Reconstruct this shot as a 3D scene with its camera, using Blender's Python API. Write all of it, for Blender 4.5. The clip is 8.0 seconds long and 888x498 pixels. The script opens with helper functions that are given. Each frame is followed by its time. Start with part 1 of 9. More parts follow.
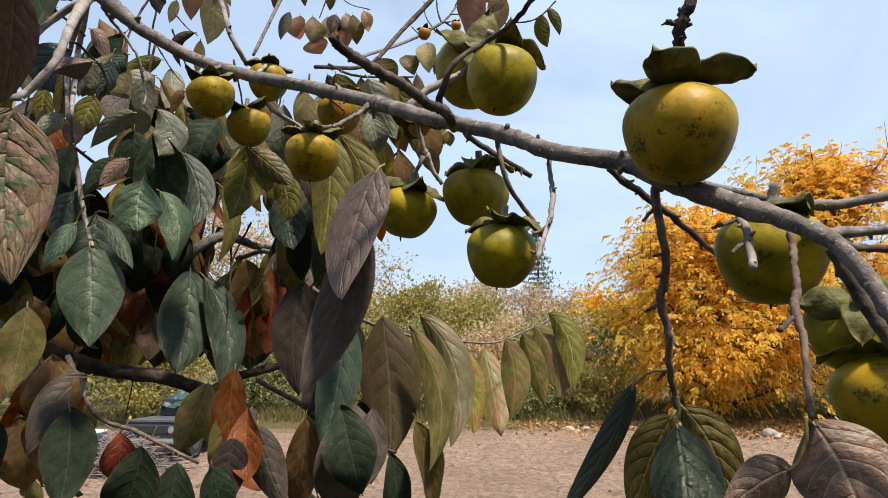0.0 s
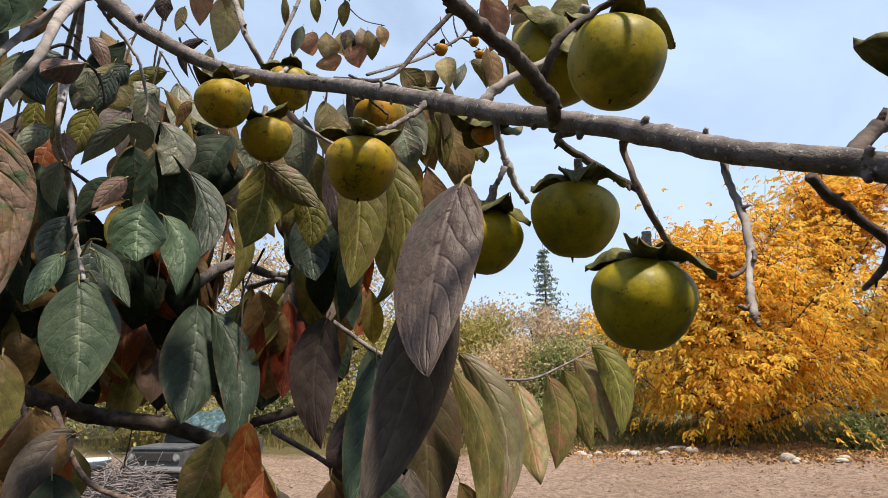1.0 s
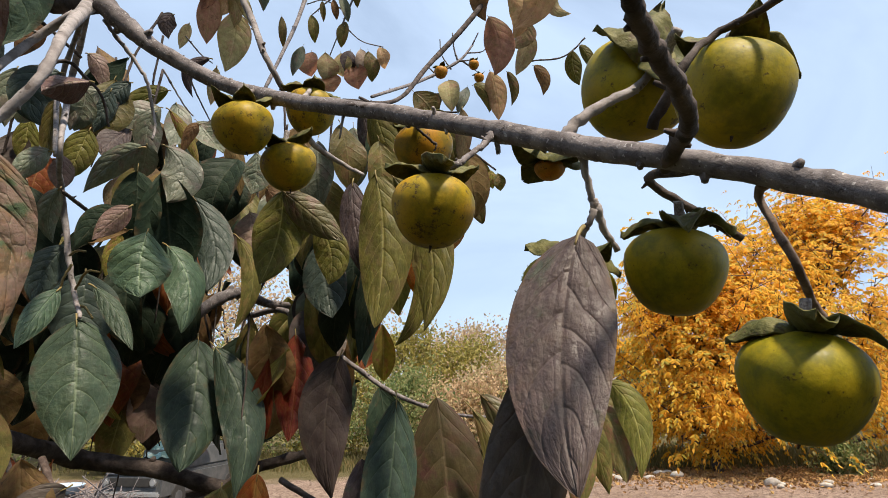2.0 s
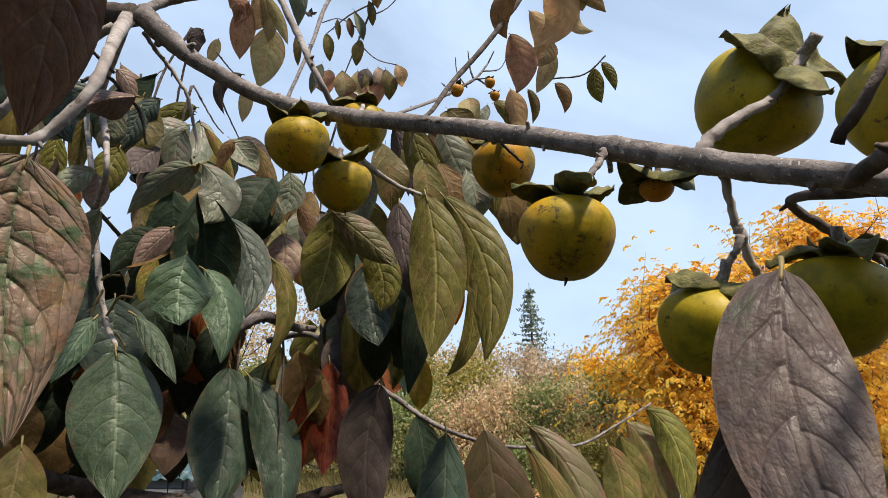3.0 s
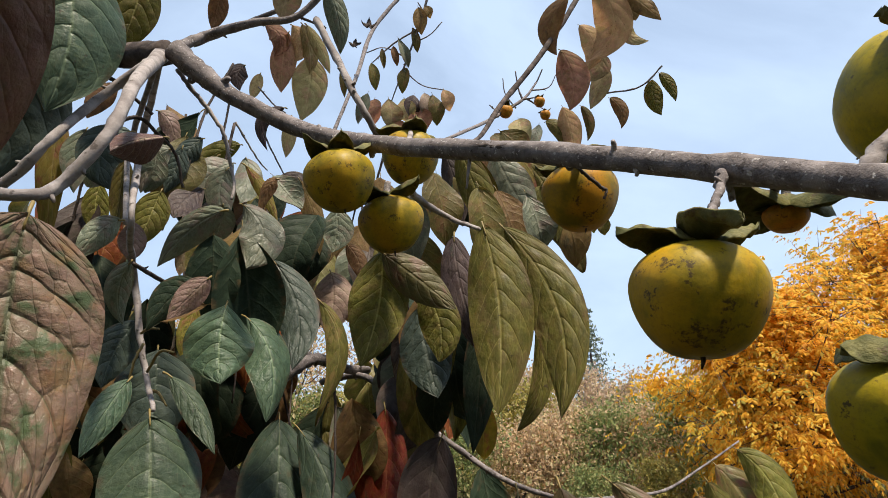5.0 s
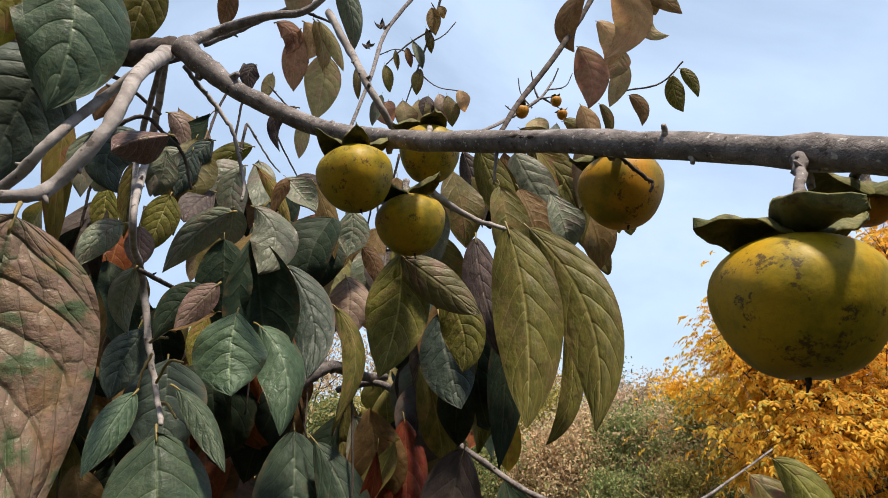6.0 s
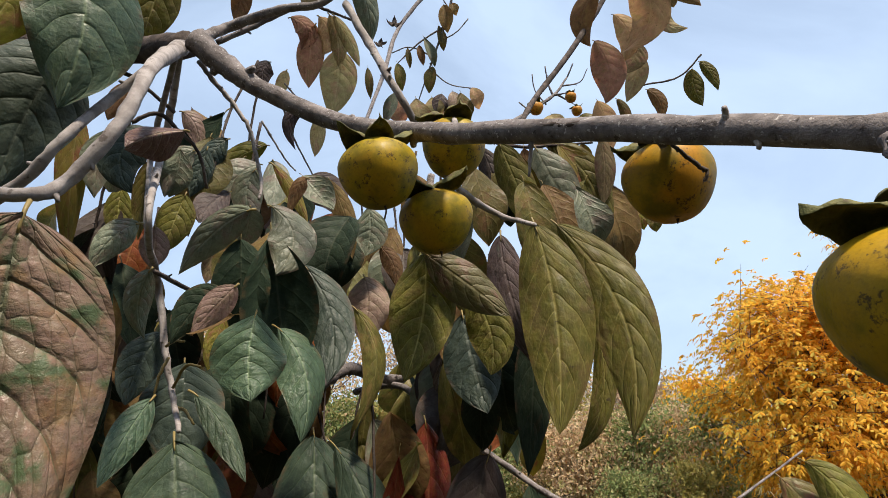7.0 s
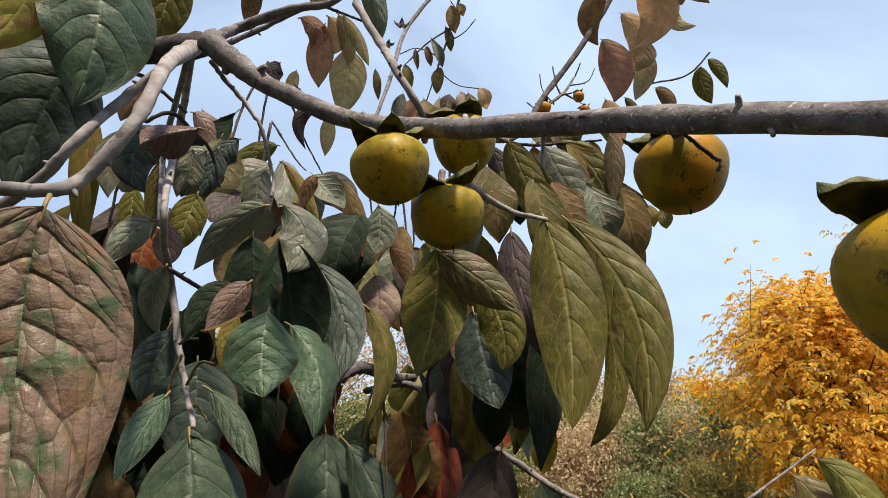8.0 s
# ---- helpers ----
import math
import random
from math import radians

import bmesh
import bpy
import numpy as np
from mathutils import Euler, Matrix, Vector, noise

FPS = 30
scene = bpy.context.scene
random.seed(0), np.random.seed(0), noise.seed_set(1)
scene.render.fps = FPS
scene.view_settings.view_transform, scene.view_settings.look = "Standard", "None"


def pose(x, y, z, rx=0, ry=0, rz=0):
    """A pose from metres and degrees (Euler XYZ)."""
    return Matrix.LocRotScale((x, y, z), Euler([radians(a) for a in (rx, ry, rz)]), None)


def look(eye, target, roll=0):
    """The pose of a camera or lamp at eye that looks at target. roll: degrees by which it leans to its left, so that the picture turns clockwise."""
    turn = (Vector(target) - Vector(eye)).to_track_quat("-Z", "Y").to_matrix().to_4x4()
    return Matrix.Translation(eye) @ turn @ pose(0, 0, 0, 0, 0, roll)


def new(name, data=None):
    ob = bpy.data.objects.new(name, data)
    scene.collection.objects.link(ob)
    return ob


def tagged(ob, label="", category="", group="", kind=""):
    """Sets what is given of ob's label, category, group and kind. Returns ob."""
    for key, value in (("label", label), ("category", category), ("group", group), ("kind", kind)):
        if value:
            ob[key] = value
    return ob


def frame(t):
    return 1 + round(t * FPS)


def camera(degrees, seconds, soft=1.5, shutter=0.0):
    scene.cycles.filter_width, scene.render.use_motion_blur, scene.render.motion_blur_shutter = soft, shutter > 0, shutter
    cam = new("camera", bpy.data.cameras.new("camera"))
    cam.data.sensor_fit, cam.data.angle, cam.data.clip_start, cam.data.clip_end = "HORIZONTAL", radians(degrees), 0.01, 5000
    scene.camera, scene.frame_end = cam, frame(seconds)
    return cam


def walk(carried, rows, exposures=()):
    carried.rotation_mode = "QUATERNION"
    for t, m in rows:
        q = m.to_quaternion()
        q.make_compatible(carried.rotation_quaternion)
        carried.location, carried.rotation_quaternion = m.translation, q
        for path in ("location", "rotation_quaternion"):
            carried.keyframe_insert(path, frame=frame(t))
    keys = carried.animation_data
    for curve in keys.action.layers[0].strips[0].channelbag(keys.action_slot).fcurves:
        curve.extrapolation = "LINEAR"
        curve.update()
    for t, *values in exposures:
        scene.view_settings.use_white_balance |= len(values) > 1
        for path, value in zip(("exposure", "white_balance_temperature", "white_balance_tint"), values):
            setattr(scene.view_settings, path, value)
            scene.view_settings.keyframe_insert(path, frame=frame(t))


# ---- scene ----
cam = camera(72.4, 8.0, 0.75)
PATH = [
    (0, (0.0500, 0.0750, 2.0800), (-0.1200, 2.0371, 2.4280), -0.50),
    (0.5, (0.0036, 0.1517, 2.1071), (-0.1887, 2.1058, 2.4873), -0.81),
    (1, (-0.0193, 0.2015, 2.1170), (-0.2056, 2.1485, 2.5350), -0.82),
    (1.5, (-0.0383, 0.2244, 2.1409), (-0.1997, 2.1658, 2.5937), -0.83),
    (1.7, (-0.0563, 0.2353, 2.1448), (-0.2040, 2.1749, 2.6099), -0.74),
    (2.8, (-0.1417, 0.2776, 2.1660), (-0.2600, 2.2028, 2.6948), -0.56),
    (3, (-0.1526, 0.2855, 2.1685), (-0.2833, 2.2067, 2.7090), -0.67),
    (3.5, (-0.1532, 0.3036, 2.1795), (-0.3246, 2.2145, 2.7441), -0.98),
    (4, (-0.1523, 0.3217, 2.2004), (-0.3735, 2.2200, 2.7899), -1.19),
    (4.5, (-0.1593, 0.3376, 2.2037), (-0.4237, 2.2256, 2.8084), -1.39),
    (6, (-0.1810, 0.3905, 2.2186), (-0.5241, 2.2582, 2.8463), -1.69),
    (6.5, (-0.1891, 0.4034, 2.2199), (-0.5520, 2.2674, 2.8475), -1.79),
    (7, (-0.1989, 0.4113, 2.2254), (-0.5780, 2.2720, 2.8531), -1.89),
    (7.5, (-0.2059, 0.4153, 2.2257), (-0.5957, 2.2730, 2.8557), -1.99),
    (8, (-0.2022, 0.4103, 2.2196), (-0.6059, 2.2637, 2.8536), -1.98),
]
walk(cam, [(t, look(eye, target, roll)) for t, eye, target, roll in PATH])

# ---- world and light ----
world = bpy.data.worlds.new("sky")
scene.world = world
world.use_nodes = True
wt = world.node_tree
SUN_EL, SUN_AZ = radians(64), radians(138)
sky = wt.nodes.new("ShaderNodeTexSky")
sky.sky_type = "NISHITA"
sky.sun_disc = False
sky.sun_elevation, sky.sun_rotation = SUN_EL, SUN_AZ
sky.air_density, sky.dust_density, sky.ozone_density = 1.0, 1.2, 1.6
wcoord = wt.nodes.new("ShaderNodeTexCoord")
wmap = wt.nodes.new("ShaderNodeMapping")
wmap.inputs["Scale"].default_value = (1.0, 1.2, 1.9)
wmap.inputs["Rotation"].default_value = (0.0, radians(12), radians(20))
wnoise = wt.nodes.new("ShaderNodeTexNoise")
wnoise.inputs["Scale"].default_value = 1.3
wnoise.inputs["Detail"].default_value = 7
wnoise.inputs["Roughness"].default_value = 0.55
wnoise.inputs["Distortion"].default_value = 0.9
wramp = wt.nodes.new("ShaderNodeMapRange")
wramp.inputs["From Min"].default_value, wramp.inputs["From Max"].default_value = 0.36, 0.66
wramp.inputs["To Min"].default_value, wramp.inputs["To Max"].default_value = 0.40, 0.80
wmix = wt.nodes.new("ShaderNodeMix")
wmix.data_type = "RGBA"
wmix.inputs[7].default_value = (6.0, 7.5, 9.7, 1)
wt.links.new(wcoord.outputs["Generated"], wmap.inputs["Vector"])
wt.links.new(wmap.outputs["Vector"], wnoise.inputs["Vector"])
wt.links.new(wnoise.outputs["Fac"], wramp.inputs["Value"])
wt.links.new(wramp.outputs["Result"], wmix.inputs[0])
wt.links.new(sky.outputs["Color"], wmix.inputs[6])
wbg = wt.nodes["Background"]
wt.links.new(wmix.outputs[2], wbg.inputs["Color"])
wbg.inputs["Strength"].default_value = 0.078

sun = new("sun", bpy.data.lights.new("sun", "SUN"))
sun.data.energy, sun.data.angle, sun.data.color = 4.6, radians(6), (1.0, 0.88, 0.71)
scene.view_settings.exposure = 0.76
sun.matrix_world = look((0, 0, 0), (-math.sin(SUN_AZ) * math.cos(SUN_EL), -math.cos(SUN_AZ) * math.cos(SUN_EL), -math.sin(SUN_EL)))


# ---- materials ----
class Nodes:
    """A node material with a Principled shader and short calls for its nodes."""

    def __init__(self, name, rough=0.6, spec=0.5):
        self.mat = bpy.data.materials.new(name)
        self.mat.use_nodes = True
        self.t = self.mat.node_tree
        self.p = self.t.nodes["Principled BSDF"]
        self.p.inputs["Roughness"].default_value = rough
        self.p.inputs["Specular IOR Level"].default_value = spec
        self.tc = self.t.nodes.new("ShaderNodeTexCoord")
        self.oi = self.t.nodes.new("ShaderNodeObjectInfo")

    def put(self, sock, value):
        if isinstance(value, bpy.types.NodeSocket):
            self.t.links.new(value, sock)
        else:
            sock.default_value = value

    def math(self, op, a, b=0.0, clamp=False):
        n = self.t.nodes.new("ShaderNodeMath")
        n.operation, n.use_clamp = op, clamp
        self.put(n.inputs[0], a)
        self.put(n.inputs[1], b)
        return n.outputs[0]

    def ramp(self, v, lo, hi, a=0.0, b=1.0):
        n = self.t.nodes.new("ShaderNodeMapRange")
        n.interpolation_type = "SMOOTHSTEP"
        self.put(n.inputs["Value"], v)
        for k, x in (("From Min", lo), ("From Max", hi), ("To Min", a), ("To Max", b)):
            n.inputs[k].default_value = x
        return n.outputs[0]

    def noise(self, scale, detail=4, rough=0.55, vec=None, dist=0.0):
        n = self.t.nodes.new("ShaderNodeTexNoise")
        n.inputs["Scale"].default_value = scale
        n.inputs["Detail"].default_value = detail
        n.inputs["Roughness"].default_value = rough
        n.inputs["Distortion"].default_value = dist
        self.t.links.new(vec or self.tc.outputs["Object"], n.inputs["Vector"])
        return n.outputs["Fac"]

    def voronoi(self, scale, vec=None, feature="F1"):
        n = self.t.nodes.new("ShaderNodeTexVoronoi")
        n.feature = feature
        n.inputs["Scale"].default_value = scale
        self.t.links.new(vec or self.tc.outputs["Object"], n.inputs["Vector"])
        return n.outputs["Distance"]

    def shifted(self, source=None, spread=40.0):
        """Object coordinates moved by the object's own random number."""
        n = self.t.nodes.new("ShaderNodeVectorMath")
        n.operation = "ADD"
        c = self.t.nodes.new("ShaderNodeCombineXYZ")
        r = self.math("MULTIPLY", self.oi.outputs["Random"], spread)
        for i in range(3):
            self.t.links.new(r, c.inputs[i])
        self.t.links.new(source or self.tc.outputs["Object"], n.inputs[0])
        self.t.links.new(c.outputs[0], n.inputs[1])
        return n.outputs[0]

    def mix(self, f, a, b):
        n = self.t.nodes.new("ShaderNodeMix")
        n.data_type = "RGBA"
        self.put(n.inputs[0], f)
        self.put(n.inputs[6], a if isinstance(a, bpy.types.NodeSocket) else (*a, 1))
        self.put(n.inputs[7], b if isinstance(b, bpy.types.NodeSocket) else (*b, 1))
        return n.outputs[2]

    def hsv(self, col, h=0.5, s=1.0, v=1.0):
        n = self.t.nodes.new("ShaderNodeHueSaturation")
        for k, x in (("Hue", h), ("Saturation", s), ("Value", v), ("Color", col)):
            self.put(n.inputs[k], x)
        return n.outputs[0]

    def bump(self, height, strength=0.3, dist=0.002):
        n = self.t.nodes.new("ShaderNodeBump")
        n.inputs["Strength"].default_value = strength
        n.inputs["Distance"].default_value = dist
        self.t.links.new(height, n.inputs["Height"])
        self.t.links.new(n.outputs[0], self.p.inputs["Normal"])
        return n.outputs[0]

    def color(self, col):
        self.put(self.p.inputs["Base Color"], col)
        return self.mat


def leaf_material(name, base, second, patch, vein, patch_at=0.56, rough=0.42, thin=0.25, gloss=0.3, quilted=0.20, extra=None, relief=0.30, cell=5.0, line=0.55, deep=0.0014, mottle=1.0):
    """Persimmon leaf: two tones, blotches, fine arching veins with a ladder of small ones between, a little light through it."""
    n = Nodes(name, rough, gloss)
    uv = n.tc.outputs["UV"]
    sep = n.t.nodes.new("ShaderNodeSeparateXYZ")
    n.t.links.new(uv, sep.inputs[0])
    across = n.math("MULTIPLY", n.math("SUBTRACT", sep.outputs[0], 0.5), 2.0)
    u = n.math("ABSOLUTE", across)
    v = sep.outputs[1]
    loc = n.shifted()
    aspect = n.t.nodes.new("ShaderNodeVectorMath")
    aspect.operation = "MULTIPLY"
    aspect.inputs[1].default_value = (1.0, 2.1, 1.0)
    n.t.links.new(uv, aspect.inputs[0])
    own = n.shifted(aspect.outputs[0])
    wob = n.math("MULTIPLY", n.math("SUBTRACT", n.noise(1.9, 2, vec=own), 0.5), 0.65)
    half = n.math("MULTIPLY", n.math("GREATER_THAN", across, 0.0), 0.37)
    s = n.math("ADD", n.math("ADD", n.math("SUBTRACT", n.math("MULTIPLY", v, 6.4), n.math("MULTIPLY", n.math("POWER", u, 1.5), 1.75)), wob), half)
    saw = n.math("ABSOLUTE", n.math("SUBTRACT", n.math("FRACT", s), 0.5))
    fade = n.ramp(u, 0.62, 1.0, 1.0, 0.15)
    side = n.math("MULTIPLY", n.ramp(saw, 0.004, 0.034, 1.0, 0.0), fade)
    groove = n.math("MULTIPLY", n.ramp(saw, 0.0, 0.11, 1.0, 0.0), fade)
    rib = n.ramp(u, 0.012, 0.05, 1.0, 0.0)
    ribdip = n.ramp(u, 0.0, 0.11, 1.0, 0.0)
    grid = n.t.nodes.new("ShaderNodeCombineXYZ")
    n.put(grid.inputs[0], n.math("MULTIPLY", s, 1.25))
    n.put(grid.inputs[1], n.math("MULTIPLY", u, cell))
    n.put(grid.inputs[2], n.math("ADD", n.math("MULTIPLY", half, 30.0), n.math("MULTIPLY", n.oi.outputs["Random"], 50.0)))
    dome = n.voronoi(1.0, grid.outputs[0])
    fine = n.t.nodes.new("ShaderNodeVectorMath")
    fine.operation = "SCALE"
    fine.inputs["Scale"].default_value = 2.7
    n.t.links.new(grid.outputs[0], fine.inputs[0])
    net = n.ramp(n.voronoi(1.0, grid.outputs[0], "DISTANCE_TO_EDGE"), 0.0, 0.06, 1.0, 0.0)
    mesh = n.ramp(n.voronoi(1.0, fine.outputs[0], "DISTANCE_TO_EDGE"), 0.0, 0.10, 1.0, 0.0)
    quilt = n.math("SUBTRACT", 1.0, n.math("MULTIPLY", n.math("MULTIPLY", dome, dome), 1.5))
    big = n.noise(2.3 * mottle, 5, 0.62, own)
    tone = n.ramp(n.noise(3.4 * mottle, 5, 0.62, own), 0.32, 0.68)
    col = n.mix(tone, base, second)
    col = n.mix(n.ramp(big, patch_at, patch_at + 0.14), col, patch)
    if extra:
        spots = n.math("MULTIPLY", n.ramp(n.noise(2.0 * mottle, 5, 0.62, n.shifted(aspect.outputs[0], 71.0)), 0.50, 0.66), 0.8)
        col = n.mix(spots, col, extra)
    edge = n.math("MULTIPLY", n.ramp(u, 0.80, 1.0), n.ramp(n.noise(6, 4, 0.6, own), 0.46, 0.62))
    col = n.mix(n.math("MULTIPLY", edge, 0.6), col, (0.10, 0.055, 0.03))
    col = n.mix(n.math("MULTIPLY", n.math("MAXIMUM", net, n.math("MULTIPLY", mesh, 0.45)), 0.30 * line), col, vein)
    col = n.mix(n.math("MULTIPLY", n.math("MAXIMUM", n.math("MULTIPLY", side, 0.80), rib), line), col, vein)
    speck = n.math("MULTIPLY", n.ramp(n.noise(150, 2, 0.5, loc), 0.68, 0.74), n.ramp(n.noise(5, 3, 0.6, own), 0.42, 0.6))
    col = n.mix(n.math("MULTIPLY", speck, 0.7), col, (0.04, 0.028, 0.018))
    blot = n.math("MULTIPLY", n.ramp(n.noise(13, 4, 0.65, own), 0.66, 0.70), 0.6)
    col = n.mix(blot, col, (0.055, 0.036, 0.020))
    col = n.hsv(col, n.ramp(n.noise(9, 4, 0.65, own), 0.3, 0.7, 0.488, 0.512), 1.0, n.ramp(n.noise(8, 5, 0.7, own), 0.28, 0.72, 0.84, 1.14))
    col = n.hsv(col, n.ramp(n.oi.outputs["Random"], 0, 1, 0.485, 0.515), 1.0, n.ramp(n.oi.outputs["Random"], 0, 1, 0.8, 1.25))
    swell = n.math("POWER", n.math("SINE", n.math("MULTIPLY", saw, 3.14159)), 0.8)
    h = n.math("ADD", n.math("MULTIPLY", n.math("MULTIPLY", swell, fade), relief), n.math("ADD", n.math("MULTIPLY", n.noise(5.0, 3, 0.5, own), 1.1), n.math("MULTIPLY", quilt, quilted)))
    h = n.math("SUBTRACT", h, n.math("ADD", n.math("MULTIPLY", ribdip, 0.45), n.math("MULTIPLY", groove, relief * 0.5)))
    h = n.math("SUBTRACT", h, n.math("MULTIPLY", n.math("ADD", net, n.math("MULTIPLY", mesh, 0.4)), quilted * 0.08))
    h = n.math("ADD", h, n.math("ADD", n.math("MULTIPLY", n.noise(13.0, 4, 0.62, own), 0.55), n.math("MULTIPLY", n.noise(260, 3, 0.6, loc), 0.06)))
    n.bump(h, 0.8, deep)
    n.put(n.p.inputs["Roughness"], n.ramp(n.noise(5, 4, 0.6, own), 0.3, 0.7, rough - 0.12, rough + 0.12))
    n.color(col)
    tr = n.t.nodes.new("ShaderNodeBsdfTranslucent")
    n.t.links.new(n.hsv(col, 0.49, 1.15, 1.25), tr.inputs["Color"])
    ms = n.t.nodes.new("ShaderNodeMixShader")
    ms.inputs[0].default_value = thin
    n.t.links.new(n.p.outputs[0], ms.inputs[1])
    n.t.links.new(tr.outputs[0], ms.inputs[2])
    n.t.links.new(ms.outputs[0], n.t.nodes["Material Output"].inputs["Surface"])
    return n.mat


LEAF = {
    "green": leaf_material("leaf_green", (0.032, 0.056, 0.032), (0.056, 0.086, 0.050), (0.078, 0.100, 0.046), (0.165, 0.215, 0.120), 0.62, 0.50, 0.08, 0.32, line=0.5, relief=0.45, deep=0.0018),
    "teal": leaf_material("leaf_blue_green", (0.028, 0.042, 0.034), (0.046, 0.063, 0.048), (0.055, 0.055, 0.037), (0.097, 0.117, 0.088), 0.62, 0.50, 0.06, 0.26, line=0.45, relief=0.45, deep=0.0018),
    "forest": leaf_material("leaf_forest_green", (0.015, 0.027, 0.017), (0.027, 0.043, 0.027), (0.036, 0.035, 0.018), (0.080, 0.103, 0.061), 0.60, 0.50, 0.06, 0.32, line=0.6, relief=0.45, deep=0.0018),
    # dark green, taken near black to paint in the shade deep in the crown
    "dark": leaf_material("leaf_dark_green_and_shade", (0.011, 0.020, 0.012), (0.022, 0.034, 0.020), (0.035, 0.028, 0.015), (0.062, 0.069, 0.045), 0.58, 0.62, 0.05, 0.10, line=0.4),
    "grey": leaf_material("leaf_grey_green", (0.097, 0.114, 0.076), (0.151, 0.162, 0.109), (0.174, 0.129, 0.097), (0.234, 0.234, 0.162), 0.58, 0.48, 0.08, 0.34, extra=(0.158, 0.119, 0.094), line=0.4),
    "olive": leaf_material("leaf_olive", (0.070, 0.064, 0.018), (0.130, 0.107, 0.030), (0.135, 0.076, 0.028), (0.229, 0.190, 0.074), 0.58, 0.52, 0.32, 0.24, extra=(0.176, 0.105, 0.046)),
    "yellow": leaf_material("leaf_yellow_olive", (0.152, 0.132, 0.028), (0.221, 0.175, 0.037), (0.202, 0.091, 0.043), (0.304, 0.253, 0.089), 0.57, 0.50, 0.36, 0.22, extra=(0.216, 0.078, 0.051)),
    "brown": leaf_material("leaf_brown", (0.124, 0.076, 0.033), (0.195, 0.119, 0.052), (0.070, 0.054, 0.029), (0.243, 0.162, 0.081), 0.56, 0.54, 0.38, 0.18, extra=(0.222, 0.146, 0.062), line=0.4),
    "orange": leaf_material("leaf_orange", (0.190, 0.052, 0.014), (0.260, 0.084, 0.022), (0.121, 0.055, 0.024), (0.352, 0.187, 0.066), 0.58, 0.54, 0.40, 0.18, extra=(0.264, 0.143, 0.044)),
    "red": leaf_material("leaf_red_brown", (0.125, 0.026, 0.012), (0.195, 0.050, 0.020), (0.052, 0.022, 0.014), (0.265, 0.098, 0.046), 0.58, 0.46, 0.22, 0.28),
    "purple": leaf_material("leaf_purple_grey", (0.052, 0.035, 0.035), (0.071, 0.052, 0.049), (0.046, 0.050, 0.035), (0.098, 0.073, 0.066), 0.57, 0.54, 0.06, 0.22, 0.22, extra=(0.087, 0.057, 0.049), relief=0.38, cell=6.5, line=0.42, deep=0.0017),
    "plum": leaf_material("leaf_plum_brown", (0.045, 0.033, 0.030), (0.070, 0.055, 0.047), (0.050, 0.055, 0.035), (0.107, 0.087, 0.070), 0.58, 0.54, 0.06, 0.18, line=0.45),
    "blush": leaf_material("leaf_blushed_olive", (0.105, 0.094, 0.033), (0.158, 0.127, 0.044), (0.200, 0.093, 0.056), (0.249, 0.196, 0.080), 0.50, 0.48, 0.30, 0.26, 0.25, extra=(0.189, 0.094, 0.054)),
    "mauve": leaf_material("leaf_mauve_olive", (0.062, 0.053, 0.022), (0.086, 0.069, 0.030), (0.098, 0.052, 0.036), (0.165, 0.130, 0.070), 0.52, 0.46, 0.16, 0.28, extra=(0.086, 0.054, 0.032), line=0.5, relief=0.42),
    "wine": leaf_material("leaf_wine_brown", (0.092, 0.050, 0.044), (0.134, 0.078, 0.066), (0.078, 0.078, 0.053), (0.330, 0.250, 0.165), 0.58, 0.44, 0.06, 0.32, line=0.85),
    "tan": leaf_material("leaf_tan", (0.232, 0.189, 0.095), (0.324, 0.259, 0.135), (0.216, 0.135, 0.071), (0.389, 0.313, 0.173), 0.56, 0.54, 0.45, 0.18, extra=(0.313, 0.189, 0.124), line=0.4),
    "salmon": leaf_material("leaf_salmon", (0.307, 0.175, 0.101), (0.382, 0.233, 0.138), (0.212, 0.127, 0.069), (0.424, 0.276, 0.159), 0.57, 0.54, 0.42, 0.18, extra=(0.276, 0.196, 0.095), line=0.4),
    "pink": leaf_material("leaf_dusty_pink", (0.186, 0.122, 0.097), (0.248, 0.174, 0.137), (0.156, 0.139, 0.077), (0.298, 0.224, 0.161), 0.56, 0.50, 0.16, 0.26, extra=(0.186, 0.143, 0.093), line=0.4),
    "chestnut": leaf_material("leaf_chestnut", (0.098, 0.053, 0.039), (0.144, 0.081, 0.057), (0.055, 0.064, 0.039), (0.161, 0.103, 0.069), 0.60, 0.48, 0.06, 0.26),
    "moss": leaf_material("leaf_moss_olive", (0.068, 0.064, 0.013), (0.119, 0.103, 0.022), (0.103, 0.068, 0.020), (0.237, 0.204, 0.066), 0.60, 0.54, 0.24, 0.18, extra=(0.110, 0.081, 0.029), line=0.85, mottle=1.4, relief=0.45, deep=0.0018),
    "rust": leaf_material("leaf_mottled_rust", (0.156, 0.094, 0.073), (0.119, 0.081, 0.059), (0.057, 0.075, 0.035), (0.063, 0.067, 0.036), 0.50, 0.46, 0.06, 0.26, 0.85, extra=(0.160, 0.086, 0.046), relief=0.65, cell=4.5, deep=0.0030, mottle=1.8, line=0.8),
}

